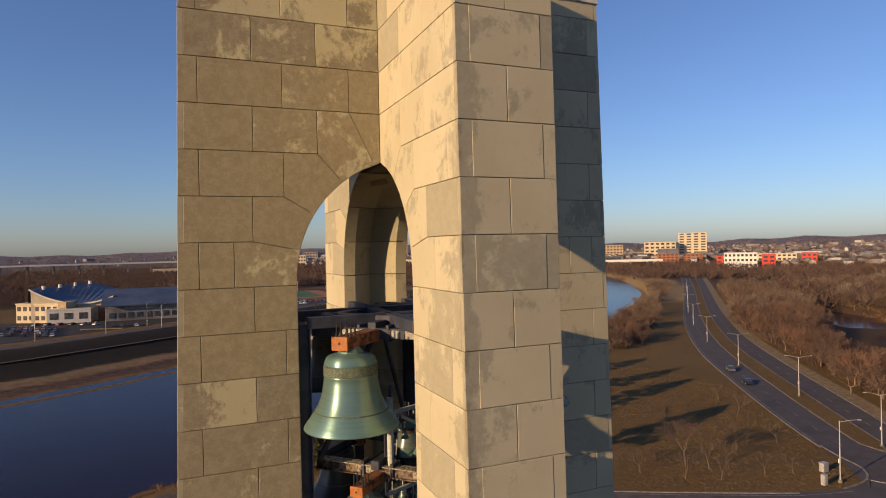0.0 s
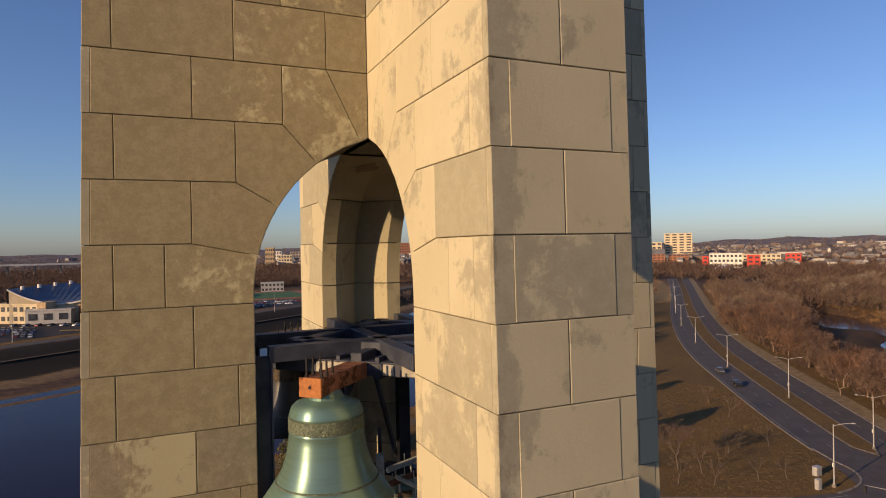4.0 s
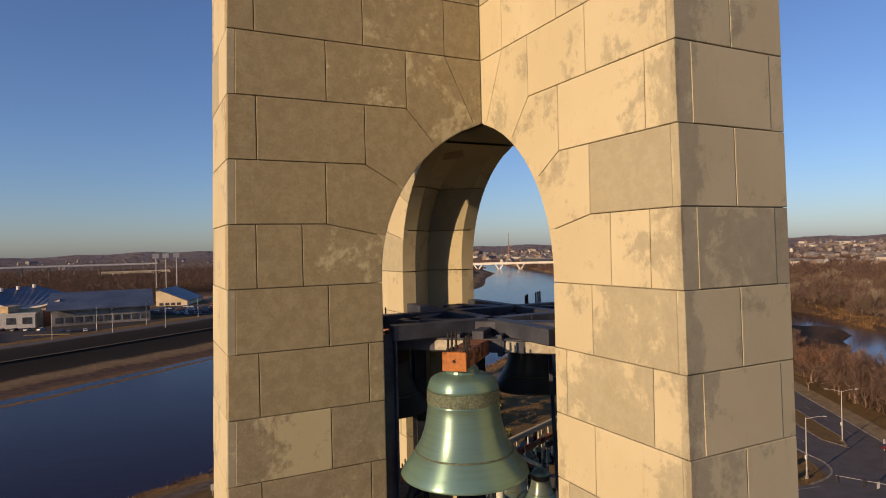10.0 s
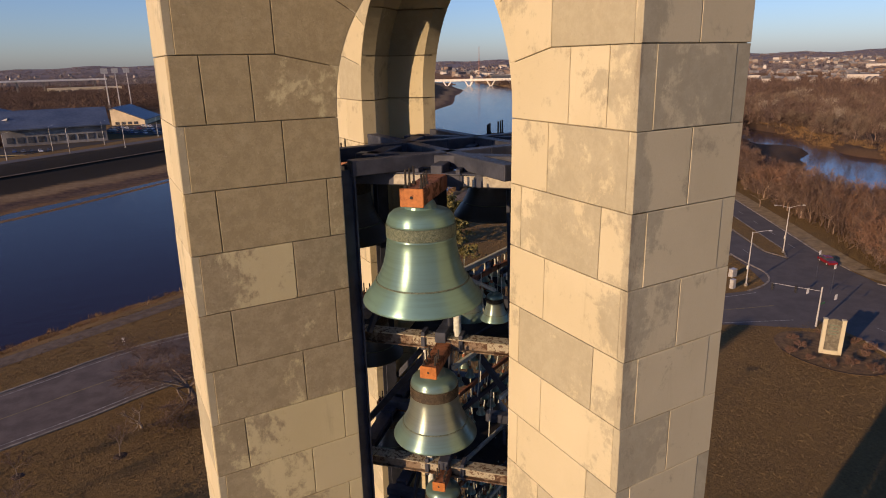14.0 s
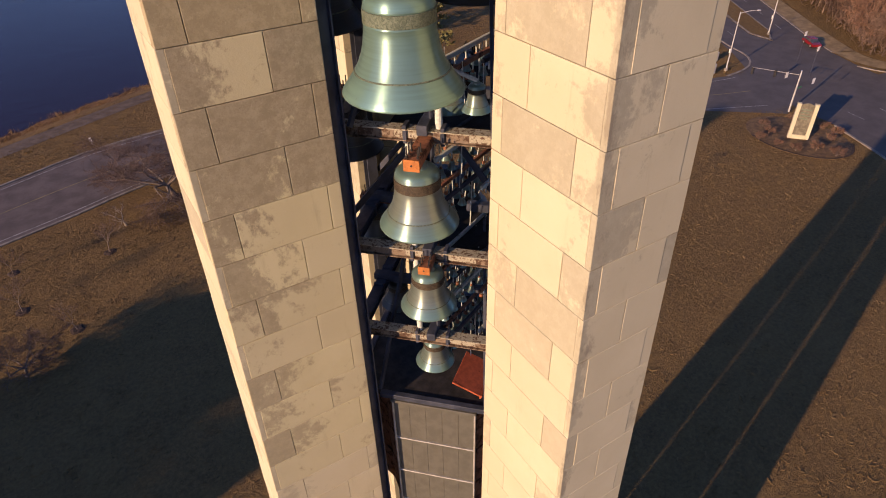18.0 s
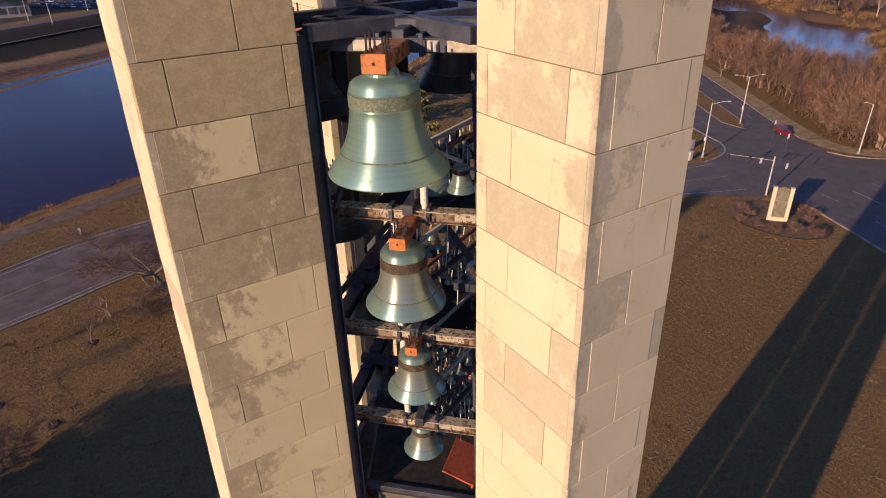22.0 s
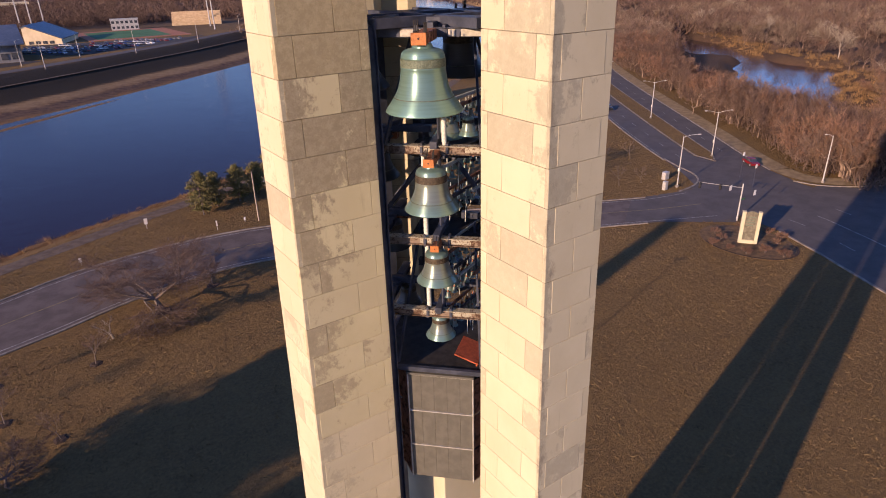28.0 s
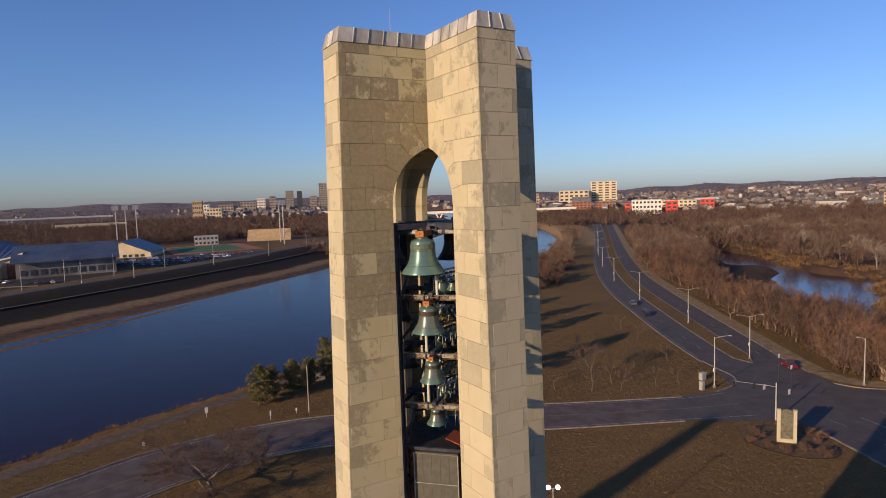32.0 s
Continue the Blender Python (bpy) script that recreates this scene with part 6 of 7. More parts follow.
for i, (x, y, w_, h, mt) in enumerate(((228, 1460, 26, 42, M_TAN), (262, 1452, 40, 24, M_CREAM), (683, 2485, 30, 52, M_CITY), (748, 2465, 40, 72, M_CITY), (786, 2454, 26, 70, M_GLASSY), (640, 2500, 40, 44, M_WHITE), (876, 2424, 40, 100, M_CITY), (930, 2400, 60, 52, M_BRICK), (840, 2440, 34, 50, M_CITY), (1010, 2380, 44, 56, M_CITY), (560, 2380, 70, 34, M_CITY), (420, 2100, 60, 30, M_CITY), (330, 2000, 50, 32, M_WHITE))):
    block("city_tower", "far town block on the hazy skyline", facing(x, y, 40, -13), w_ * 0.8, w_ * 0.6, h, mt, max(3, int(h / 9)), 5, category="tower block")
wall_r = thing("red_wall", "long low red-brown wall in the fields beyond the creek", "wall")
for i in range(6):
    bm = bmesh.new()
    p0, p1 = Vector((462.4, 239.7, 0.9)), Vector((484.6, 222.5, 0.9))
    beam_between(bm, p0.lerp(p1, i / 6), p0.lerp(p1, (i + 0.94) / 6), 0.3, 2.6, 0.04)
    part("wall_panel", bm, M_BRICK, wall_r)
# domed white tent
bm = bmesh.new()
bmesh.ops.create_uvsphere(bm, u_segments=24, v_segments=10, radius=1.0)
bmesh.ops.transform(bm, matrix=Matrix.Diagonal((13, 10, 8.5, 1)), verts=bm.verts)
tent = tagged(part("dome_tent", bm, M_WHITE, None, "", True), "white domed tent beside the red and white hall", "tent")
tent.location = (698, 598, 0)

# sports arena across the river: a white front under a sweeping roof, and a long blue-roofed hall
arena = thing("arena", "white-fronted sports arena with a sweeping blue metal roof", "arena")
arena.matrix_world = facing(-79, 397, 41, -6) @ Matrix.Diagonal((1.17, 1.1, 0.97, 1))
n = 18


def sag(f):
    return 19.5 - 29.25 * f + 23.75 * f * f


def back_edge(f):
    """The rear line of the roof: out to its peak, then down the far side."""
    a, b, c = Vector((-2, 3, 19.4)), Vector((17, 37, 21.0)), Vector((40, 37, 12.5))
    return a.lerp(b, f / 0.6) if f < 0.6 else b.lerp(c, (f - 0.6) / 0.4)


vs, fs = [], []
for i in range(n + 1):
    f = i / n
    for y in (0.0, 0.6):
        vs += [(35.4 * f, y, -4), (35.4 * f, y, sag(f))]
for i in range(n):
    a = 4 * i
    fs += [(a, a + 4, a + 5, a + 1), (a + 2, a + 3, a + 7, a + 6), (a + 1, a + 5, a + 7, a + 3)]
part_mesh("front_wall", mesh_from("front_wall", vs, fs, M_CREAM), arena)
vs, fs = [], []
for i in range(n + 1):
    f = i / n
    q = back_edge(f)
    vs += [(36.4 * f - 0.5, -0.8, sag(f) + 0.3), tuple(q), (q.x, q.y, -2)]
for i in range(n):
    a = 3 * i
    fs += [(a, a + 3, a + 4, a + 1), (a + 1, a + 4, a + 5, a + 2)]
part_mesh("roof", mesh_from("roof", vs, fs, M_BLUEROOF), arena)
rings = [[(36.4 * i / n - 0.5, y, sag(i / n) + z) for y, z in ((-1.02, -0.55), (-0.68, -0.55), (-0.68, 0.35), (-1.02, 0.35))] for i in range(n + 1)]
part_mesh("fascia", mesh_from("fascia", *loft(rings), M_WHITE), arena)
part("door_recess", box((29, -0.6, -3), (34, 0.4, 9.0), 0.1), M_BRICK, arena, "orange brick entrance")
for i in range(5):
    part("window", box((3 + i * 5.0, -0.3, 1.0), (6.2 + i * 5.0, 0.2, 3.5)), M_GLASSY, arena)
for i in range(4):
    q = back_edge(0.1 + 0.15 * i)
    part("roof_vent", tube((q.x + 2, q.y - 1, q.z - 1), (q.x + 2, q.y - 1, q.z + 1.2), 0.8, None, 10), M_WHITE, arena)
hall = thing("sports_hall", "long grey hall with a blue metal roof behind the levee", "hall")
hall.matrix_world = facing(-17, 381, 45, 0)
part("wall", box((-24, 0, -4), (24, 40, 10)), M_GREYROOF, hall)
vs = [(-26, -3, 9), (26, -3, 9), (26, 22, 17), (-26, 22, 17), (26, 44, 10), (-26, 44, 10), (-26, -3, 8.4), (26, -3, 8.4)]
part_mesh("roof", mesh_from("roof", vs, [(0, 1, 2, 3), (3, 2, 4, 5), (6, 7, 1, 0)], M_BLUEROOF), hall)
for i in range(10):
    part("window", box((-22 + i * 4.6, -0.2, 1.5), (-19 + i * 4.6, 0.2, 4.5)), M_GLASSY, hall)
block("low_building", "cream and orange brick school building by the car park", facing(-76, 396, 28, -17), 26, 16, 10.3, M_CREAM, 2, 7, category="school")
block("low_building", "orange brick stair block of the school building", facing(-62.5, 386.5, 28, -17), 5, 8, 11, M_TAN, 1, 1, category="school")
block("low_building", "low white hall in front of the arena", facing(-59, 384, 34, -6), 22, 6, 7.4, M_GALV, 1, 3, category="school")

# playing field with stands, gymnasium and light masts
fieldt = thing("playing_field", "green artificial turf field inside a running track", "sports field")
part("track", box((50, 474, 2.4), (116, 560, 2.85)), M_BRICK, fieldt)
part("turf", box((56, 482, 2.5), (104, 550, 2.92)), M_TURFGREEN, fieldt)
gym = thing("gymnasium", "gymnasium with a lit cream gable and a dark sloping roof", "gymnasium")
gym.matrix_world = facing(14, 481, 25, -9) @ Matrix.Diagonal((0.8, 0.9, 0.95, 1))
side = [(0, -3), (27, -3), (27, 3.2), (2.5, 12), (0, 11.4)]
vs, fs = loft([[(x, y, z) for x, z in side] for y in (0.0, 46.0)])
part_mesh("wall", mesh_from("wall", vs, fs, M_CREAM), gym)
vs, fs = loft([[(x, y, z) for x, z in ((-0.8, 11.5), (2.5, 12.7), (28, 3.6), (28, 3.1), (2.5, 12.1), (-0.8, 11.0))] for y in (-0.8, 47.0)])
part_mesh("roof", mesh_from("roof", vs, fs, M_BLUEROOF), gym)
for i in range(4):
    part("window", box((3 + i * 5, -0.2, 0.4), (6.4 + i * 5, 0.2, 2.4)), M_GLASSY, gym)
block("press_box", "pale grey press box above the field", facing(88, 560, 13, -2), 20, 6, 8, M_GALV, 2, 6, category="press box")
stand = thing("grandstand", "stepped tan grandstand beside the green field", "grandstand")
stand.matrix_world = facing(146, 568, 27, -9)
for i in range(8):
    part("tier", box((-20, i * 1.6, -2), (20, i * 1.6 + 1.6, 2.2 + i * 1.2)), M_TAN, stand)
lampmast = thing("floodlight_mast", "tall grey stadium light mast with a bank of lamps", "light mast", "stadium light masts")
lampmast.matrix_world = Matrix.Translation((18, 565, 2.5))
part("mast", tube((0, 0, 0), (0, 0, 38), 0.55, 0.3, 8), M_GALV, lampmast)
part("lamp_bank", box((-2.5, -0.3, 34), (2.5, 0.3, 38)), M_GALV, lampmast)
for x, y in ((27, 592), (38, 625), (157, 568), (149, 540), (142, 505)):
    copy_thing(lampmast, pose(x, y, 2.5))
# long elevated road and the shopping centre far behind the woods
viaduct = thing("viaduct", "pale concrete motorway viaduct across the woods", "viaduct")
bm = bmesh.new()
beam_between(bm, (-480, 1020, 25.5), (40, 1092, 25.0), 14, 2.4, 0)
part("deck", bm, M_WHITE, viaduct)
for i in range(16):
    f = (i + 0.5) / 16
    x, y = -480 + 520 * f, 1020 + 72 * f
    part("pier", box((x - 1, y - 4, -2), (x + 1, y + 4, 24.5)), M_KERB, viaduct)
block("shopping_centre", "long pale shopping centre beyond the woods", facing(10, 1050, 90, 0), 95, 40, 11, M_CREAM, 1, 12, category="shop")
# river bridge with slanting piers
rb = thing("river_bridge", "white concrete road bridge on slanting piers across the river", "bridge")
a, b = Vector((500, 1040, 7)), Vector((790, 838, 7.5))
bm = bmesh.new()
beam_between(bm, a, b, 14, 2.6, 0.1)
part("deck", bm, M_WHITE, rb)
for off in (-6.6, 6.6):
    d = (b - a).normalized()
    nn = Vector((-d.y, d.x, 0)) * off
    bm = bmesh.new()
    beam_between(bm, a + nn + Vector((0, 0, 1.9)), b + nn + Vector((0, 0, 1.9)), 0.4, 1.1, 0)
    part("parapet", bm, M_WHITE, rb)
for i in range(9):
    p = a.lerp(b, (i + 0.5) / 9)
    d = (b - a).normalized()
    for s in (-1, 1):
        bm = bmesh.new()
        beam_between(bm, (p.x, p.y, -5), p + d * s * 7 - Vector((0, 0, 1.2)), 8, 2.2, 0)
        part("leg", bm, M_WHITE, rb)
# small stone footbridge over the creek
fb = thing("foot_bridge", "pale stone arch bridge over the creek", "bridge")
pa, pb = Vector((384, 300, 0)), Vector((396, 276, 0))
d = (pb - pa).normalized()
nrm = Vector((-d.y, d.x, 0))
prof_t = [(-2, 1.0), (2, 1.9), (6, 2.6), (10, 3.0), (13.4, 3.1), (17, 3.0), (21, 2.6), (25, 1.9), (29, 1.0)]
prof_b = [(-2, -4), (5.0, -4), (5.5, -2.0), (8, 0.4), (13.4, 1.5), (19, 0.4), (21.5, -2.0), (22, -4), (29, -4)]
rings = []
for off in (-2.2, 2.2):
    rings.append([pa + d * s + nrm * off + Vector((0, 0, z)) for s, z in prof_t + prof_b[::-1]])
vs, fs = loft([[tuple(v) for v in r] for r in rings])
part_mesh("span", mesh_from("span", vs, fs, M_WHITE), fb)
# radio mast
rm = thing("radio_mast", "thin red and white radio mast on the horizon", "radio mast")
part("mast", tube((821, 1244, 0), (821, 1244, 72), 1.2, 0.4, 6), M_BRICK, rm)

# far town: houses and sheds, walls in one mass and roofs in another
rg2 = np.random.RandomState(21)
wv, wf, rv, rf = [], [], [], []
town = open_land(3400, 900, 3000, 41, 0.75)
tz = land(town[:, 0], town[:, 1])
for (x, y), z in zip(town, tz):
    r, a = math.hypot(x, y), math.degrees(math.atan2(x, y))
    near_end = 1900 if a < 9 else 1350 if a < 32 else 1150 if a < 46 else 1000
    if r < near_end or a >= 32 and rg2.rand() < 0.42 or a < 9 and rg2.rand() < 0.8 or a < 32 and rg2.rand() < 0.4:
        continue
    big = rg2.rand() < 0.07
    w_, d_, h = (rg2.uniform(22, 60), rg2.uniform(14, 28), rg2.uniform(6, 13)) if big else (rg2.uniform(8, 14), rg2.uniform(7, 10), rg2.uniform(5, 8))
    t = rg2.choice([0.6, 2.17]) + rg2.uniform(-0.2, 0.2)
    c, s = math.cos(t), math.sin(t)
    pk = 0.5 if big else h * 0.5
    k = len(wv)
    for lx, ly, lz in ((-1, -1, -2), (1, -1, -2), (1, 1, -2), (-1, 1, -2), (-1, -1, h), (1, -1, h), (1, 1, h), (-1, 1, h), (-1, 0, h + pk), (1, 0, h + pk)):
        px, py = lx * w_ / 2, ly * d_ / 2
        wv.append((x + px * c - py * s, y + px * s + py * c, z + lz))
    wf += [(k, k + 1, k + 5, k + 4), (k + 1, k + 2, k + 6, k + 9, k + 5), (k + 2, k + 3, k + 7, k + 6), (k + 3, k, k + 4, k + 8, k + 7)]
    k = len(rv)
    for lx, ly, lz in ((-1.06, -1.1, h - 0.1), (1.06, -1.1, h - 0.1), (1.06, 0, h + pk + 0.3), (-1.06, 0, h + pk + 0.3), (1.06, 1.1, h - 0.1), (-1.06, 1.1, h - 0.1)):
        px, py = lx * w_ / 2, ly * d_ / 2
        rv.append((x + px * c - py * s, y + px * s + py * c, z + lz))
    rf += [(k, k + 1, k + 2, k + 3), (k + 3, k + 2, k + 4, k + 5)]
tagged(new("far_town", mesh_from("far_town", wv, wf, M_TOWN)), "far town of small pale houses and sheds", "town", kind="stuff")
tagged(new("far_town_roofs", mesh_from("far_town_roofs", rv, rf, M_GREYROOF)), "dark grey roofs of the far town", "town", kind="stuff")

# an added stack, never in view, that throws a narrow shade over the lawn
stack = thing("brick_chimney", "unseen tall tapering brick stack added west of the lawn for its shadow", "chimney")
part("shaft", tube((-78.8, 7.7, 0), (-78.8, 7.7, 40.5), 3.6, 1.2, 20), M_BRICK, stack)
part("plinth", box((-83, 3.5, -0.1), (-74.6, 11.9, 2.4), 0.1), M_BRICK, stack)
part("rim", tube((-78.8, 7.7, 40.4), (-78.8, 7.7, 41.0), 1.4, 1.4, 20), M_KERB, stack)
# an added, unseen grove west of the lawn, laying a broad band of shade over it: tall bare trees and dense pines
shade_tree = make_tree("tree", "unseen tall leafless tree added west of the lawn for its shade", bare_tree(71, 20.0, 0.7, 4, 0.5, 5, 0.04, 0.18, 6), (-62, 20), group="grove west of the lawn")
for i, (x, y) in enumerate(((-70, 20), (-63, 25), (-60, 19), (-75, 26), (-80, 17))):
    sc = 0.9 + 0.25 * ((i * 37) % 10) / 10
    c = copy_thing(shade_tree, pose(x, y, 0, 0, 0, i * 71))
    c.scale = (sc, sc, sc)
shade_pine = make_tree("pine_tree", "unseen tall dense pine added west of the lawn for its shade", pine_mesh(72, 18, 4.4, 44, 0.30), (-44, 34.0), M_BARK, M_NEEDLE, "pine tree", "pines in the grove west of the lawn")
for i, (x, y) in enumerate(((-42, 28.5), (-47, 31), (-51, 27.5), (-45, 25.5), (-54, 31), (-58, 26), (-49, 23.5))):
    sc = 0.88 + 0.24 * ((i * 43) % 10) / 10
    c = copy_thing(shade_pine, pose(x, y, 0, 0, 0, i * 83))
    c.scale = (sc, sc, sc)

# ---------------------------------------------------------------- street furniture, sign, cars
def street_lamp(name, label, at_xy, turn, arms=2, high=10.2, reach=2.6, group="street lamps along the parkway", banner=True):
    x, y = at_xy
    t = thing(name, label, "street lamp", group)
    t.matrix_world = pose(x, y, 0, 0, 0, turn)
    part("foundation", tube((0, 0, 0), (0, 0, 0.5), 0.32, 0.3, 14), M_KERB, t)
    part("pole", tube((0, 0, 0.4), (0, 0, high), 0.13, 0.075, 12), M_GALV, t)
    for s in ((-1, 1) if arms == 2 else (1,)):
        bm = bmesh.new()
        p = Vector((0, 0, high - 0.25))
        for i in range(5):
            f = (i + 1) / 5
            q = Vector((s * reach * f, 0, high - 0.25 + 0.55 * math.sin(f * 1.5)))
            add_tube(bm, p, q, 0.05 - 0.004 * i, 0.046 - 0.004 * i, 8)
            p = q
        arm = part("arm", bm, M_GALV, t)
        bm = lathe([(0, 0.10), (0.10, 0.10), (0.17, 0.05), (0.18, 0.0), (0.15, -0.05), (0.0, -0.06)], 14)
        bmesh.ops.transform(bm, matrix=Matrix.Translation((s * (reach + 0.28), 0, high + 0.30)) @ Matrix.Diagonal((2.0, 1.0, 1.0, 1)), verts=bm.verts)
        part("lamp_head", bm, M_GALV, arm)
    if banner:
        part("sign_plate", box((-0.22, 0.14, 3.2), (0.22, 0.17, 3.9), 0.01), M_WHITE, t)
    return t


lamp0 = street_lamp("street_lamp", "double-armed galvanised street lamp in the grass median", (120.4, 64.4), -33)
for x, y in ((142, 97.6), (161.5, 133), (190.5, 173), (224, 213), (262, 254), (312, 304), (372, 365)):
    copy_thing(lamp0, pose(x, y, 0.1, 0, 0, -38))
street_lamp("street_lamp", "single-armed galvanised street lamp at the junction corner", (96.2, 56.4), -40, 1, 10.3, 2.6)
street_lamp("street_lamp", "single-armed galvanised lamp post by the woods", (120, 40), 150, 1, 9.5, 1.2, banner=False)
pole = thing("utility_pole", "tall pale utility pole on the river bank", "pole")
part("post", tube((24, 92, 0), (24, 92, 9.2), 0.14, 0.09, 10), M_PALEBARK, pole)

# traffic signals on a mast arm behind the sign
sig = thing("traffic_signal", "grey signal mast with a long arm and hanging lights", "traffic signal")
sig.matrix_world = pose(88.9, 39.4, 0, 0, 0, 0)
part("mast", tube((0, 0, 0), (0, 0, 6.6), 0.15, 0.10, 12), M_GALV, sig)
armt = part("mast_arm", tube((0, 0, 5.9), (-3.6, 5.8, 6.2), 0.04, 0.028, 10), M_GALV, sig)
part("street_sign", box((0.2, -0.03, 3.6), (1.4, 0.03, 3.9), 0.01), M_TURFGREEN, sig, "small green street-name plate")
for f in (0.5, 0.97):
    p = Vector((-3.6 * f, 5.8 * f, 5.7))
    h = part("signal_head", box((p.x - 0.18, p.y - 0.16, p.z - 0.55), (p.x + 0.18, p.y + 0.16, p.z + 0.5), 0.03), M_BLACK, armt)
    for j in range(3):
        part("lens", tube((p.x - 0.1, p.y - 0.17, p.z - 0.33 + 0.33 * j), (p.x - 0.1, p.y - 0.22, p.z - 0.33 + 0.33 * j), 0.10, None, 10), M_GLASSY, h)
for f, e in ((0.3, -0.6), (-0.25, -1.0)):
    p = Vector((-3.6 * f, 5.8 * f, 6.3 + e))
    part("sign_plate", box((p.x - 0.35, p.y - 0.28, p.z - 0.45), (p.x + 0.35, p.y - 0.25, p.z + 0.45), 0.01), M_WHITE, sig, "white lane-use plate")
for i, (x, y, h) in enumerate(((105, 46, 5.4), (111, 52, 5.4))):
    ts = thing("traffic_sign", "white traffic sign plate on a thin post by the junction", "traffic sign", "signs by the junction")
    ts.location = (x, y, 0)
    part("post", tube((0, 0, 0), (0, 0, h), 0.03, None, 8), M_STEEL, ts)
    part("plate", box((-0.33, -0.05, h - 0.8), (0.33, -0.02, h), 0.01), M_WHITE, ts)
cab = thing("control_cabinet", "grey metal control cabinet on the corner lawn", "cabinet")
part("body", box((92.6, 56.6, 0), (93.5, 57.3, 1.75), 0.04), M_GALV, cab)
part("door", box((92.7, 56.57, 0.15), (93.4, 56.6, 1.65), 0.01), M_GALV, cab)
cab2 = thing("control_cabinet", "broad grey cabinet with signs beside the parkway", "cabinet")
part("body", box((98, 60.5, 0), (99.3, 61.4, 1.5), 0.04), M_GALV, cab2)
part("lid", box((97.95, 60.45, 1.5), (99.35, 61.45, 1.58), 0.02), M_GALV, cab2)

M_SIGN_PANEL = plain("weathered_sign_panel", (0.10, 0.088, 0.060), (0.17, 0.15, 0.105), 2.0, 0.7, bump=0.2)
# the monument sign: two pale stone posts, a bronze-green panel with an arched head, a stone base
mon = thing("monument_sign", "tall sign of two pale stone posts framing a bronze panel", "sign")
mon.matrix_world = Matrix.Translation((81.4, 33.2, 0)) @ Matrix.Rotation(radians(-52), 4, "Z") @ Matrix.Diagonal((0.78, 0.78, 0.9, 1))
for s in (-1, 1):
    part("post", box((s * 1.45 - 0.32, -0.35, 0), (s * 1.45 + 0.32, 0.35, 5.75), 0.04), M_STONE_FAR, mon)
    part("cap", box((s * 1.45 - 0.37, -0.40, 5.75), (s * 1.45 + 0.37, 0.40, 5.9), 0.03), M_STONE_FAR, mon)
part("base", box((-1.13, -0.4, 0), (1.13, 0.4, 0.7), 0.04), M_STONE_FAR, mon)
ring = [[(x, y, z) for x, z in [(-1.12, 0.7), (1.12, 0.7)] + [(1.12 - 2.24 * i / 10, 5.6 + 0.35 * math.sin(math.pi * i / 10)) for i in range(11)]] for y in (-0.14, 0.14)]
vs, fs = loft(ring)
part_mesh("panel", mesh_from("panel", vs, fs, M_SIGN_PANEL), mon)
for i in range(4):
    part("text_bar", box((-0.8, -0.165, 4.8 - 0.5 * i), (0.8 - 0.25 * (i % 2), -0.14, 4.98 - 0.5 * i), 0.01), M_BAND_RELIEF, mon)
M_BEDSOIL = plain("bare_bed_soil", (0.085, 0.052, 0.028), (0.15, 0.095, 0.046), 1.2, 0.95, bump=0.6, dist=0.08)
bed = thing("planting_bed", "oval mulch bed with a low edging round the sign", "flower bed")
vs = [(82 + 6.5 * math.cos(t) * 0.9, 33.5 + 7.5 * math.sin(t), 0.06) for t in (2 * math.pi * i / 28 for i in range(28))]
part_mesh("mulch", mesh_from("mulch", vs + [(x, y, -0.1) for x, y, _ in vs], [tuple(range(28))] + [(i, 28 + i, 28 + (i + 1) % 28, (i + 1) % 28) for i in range(28)], M_BEDSOIL), bed)
rim = [(82 + 6.0 * math.cos(t), 33.5 + 7.6 * math.sin(t)) for t in (math.pi * (0.82 + 0.9 * i / 24) for i in range(25))]
part_mesh("edging", strip("edging", [(x, y) for x, y in rim], offset_line([Vector(p) for p in rim], 0.35), 0.11, M_MULCH), bed, "dark low edging")

# small marker posts and signs by the river lane
for i, (x, y, h, w_) in enumerate(((7.0, 101, 1.9, 0.55), (-4.6, 91.3, 1.2, 0.4), (16.7, 92.2, 1.8, 0.25), (21.8, 92.9, 1.0, 0.3))):
    t = thing("marker_sign", "small white marker sign on a post beside the lane", "sign", "markers by the lane")
    t.location = (x, y, 0)
    part("post", tube((0, 0, 0), (0, 0, h), 0.05, None, 8), M_GALV, t)
    part("plate", box((-w_ / 2, -0.08, h * 0.45), (w_ / 2, -0.045, h), 0.01), M_WHITE, t)
booth = thing("river_booth", "small grey shelter under the pines", "shelter")
part("wall", box((32, 110.5, 0), (34.2, 112.4, 2.2), 0.03), M_GALV, booth)
part("roof", box((31.7, 110.2, 2.2), (34.5, 112.7, 2.4), 0.03), M_GREYROOF, booth)

# floodlights lit on a short mast beside the tower
fl = thing("floodlight_pair", "two lit white floodlights on a pole beside the tower", "floodlight")
fl.location = (28.0, 26.5, 0)
part("pole", tube((0, 0, 0), (0, 0, 10.3), 0.09, 0.06, 10), M_GALV, fl)
part("crossbar", tube((-0.45, 0.28, 10.3), (0.45, -0.28, 10.3), 0.04, None, 8), M_GALV, fl)
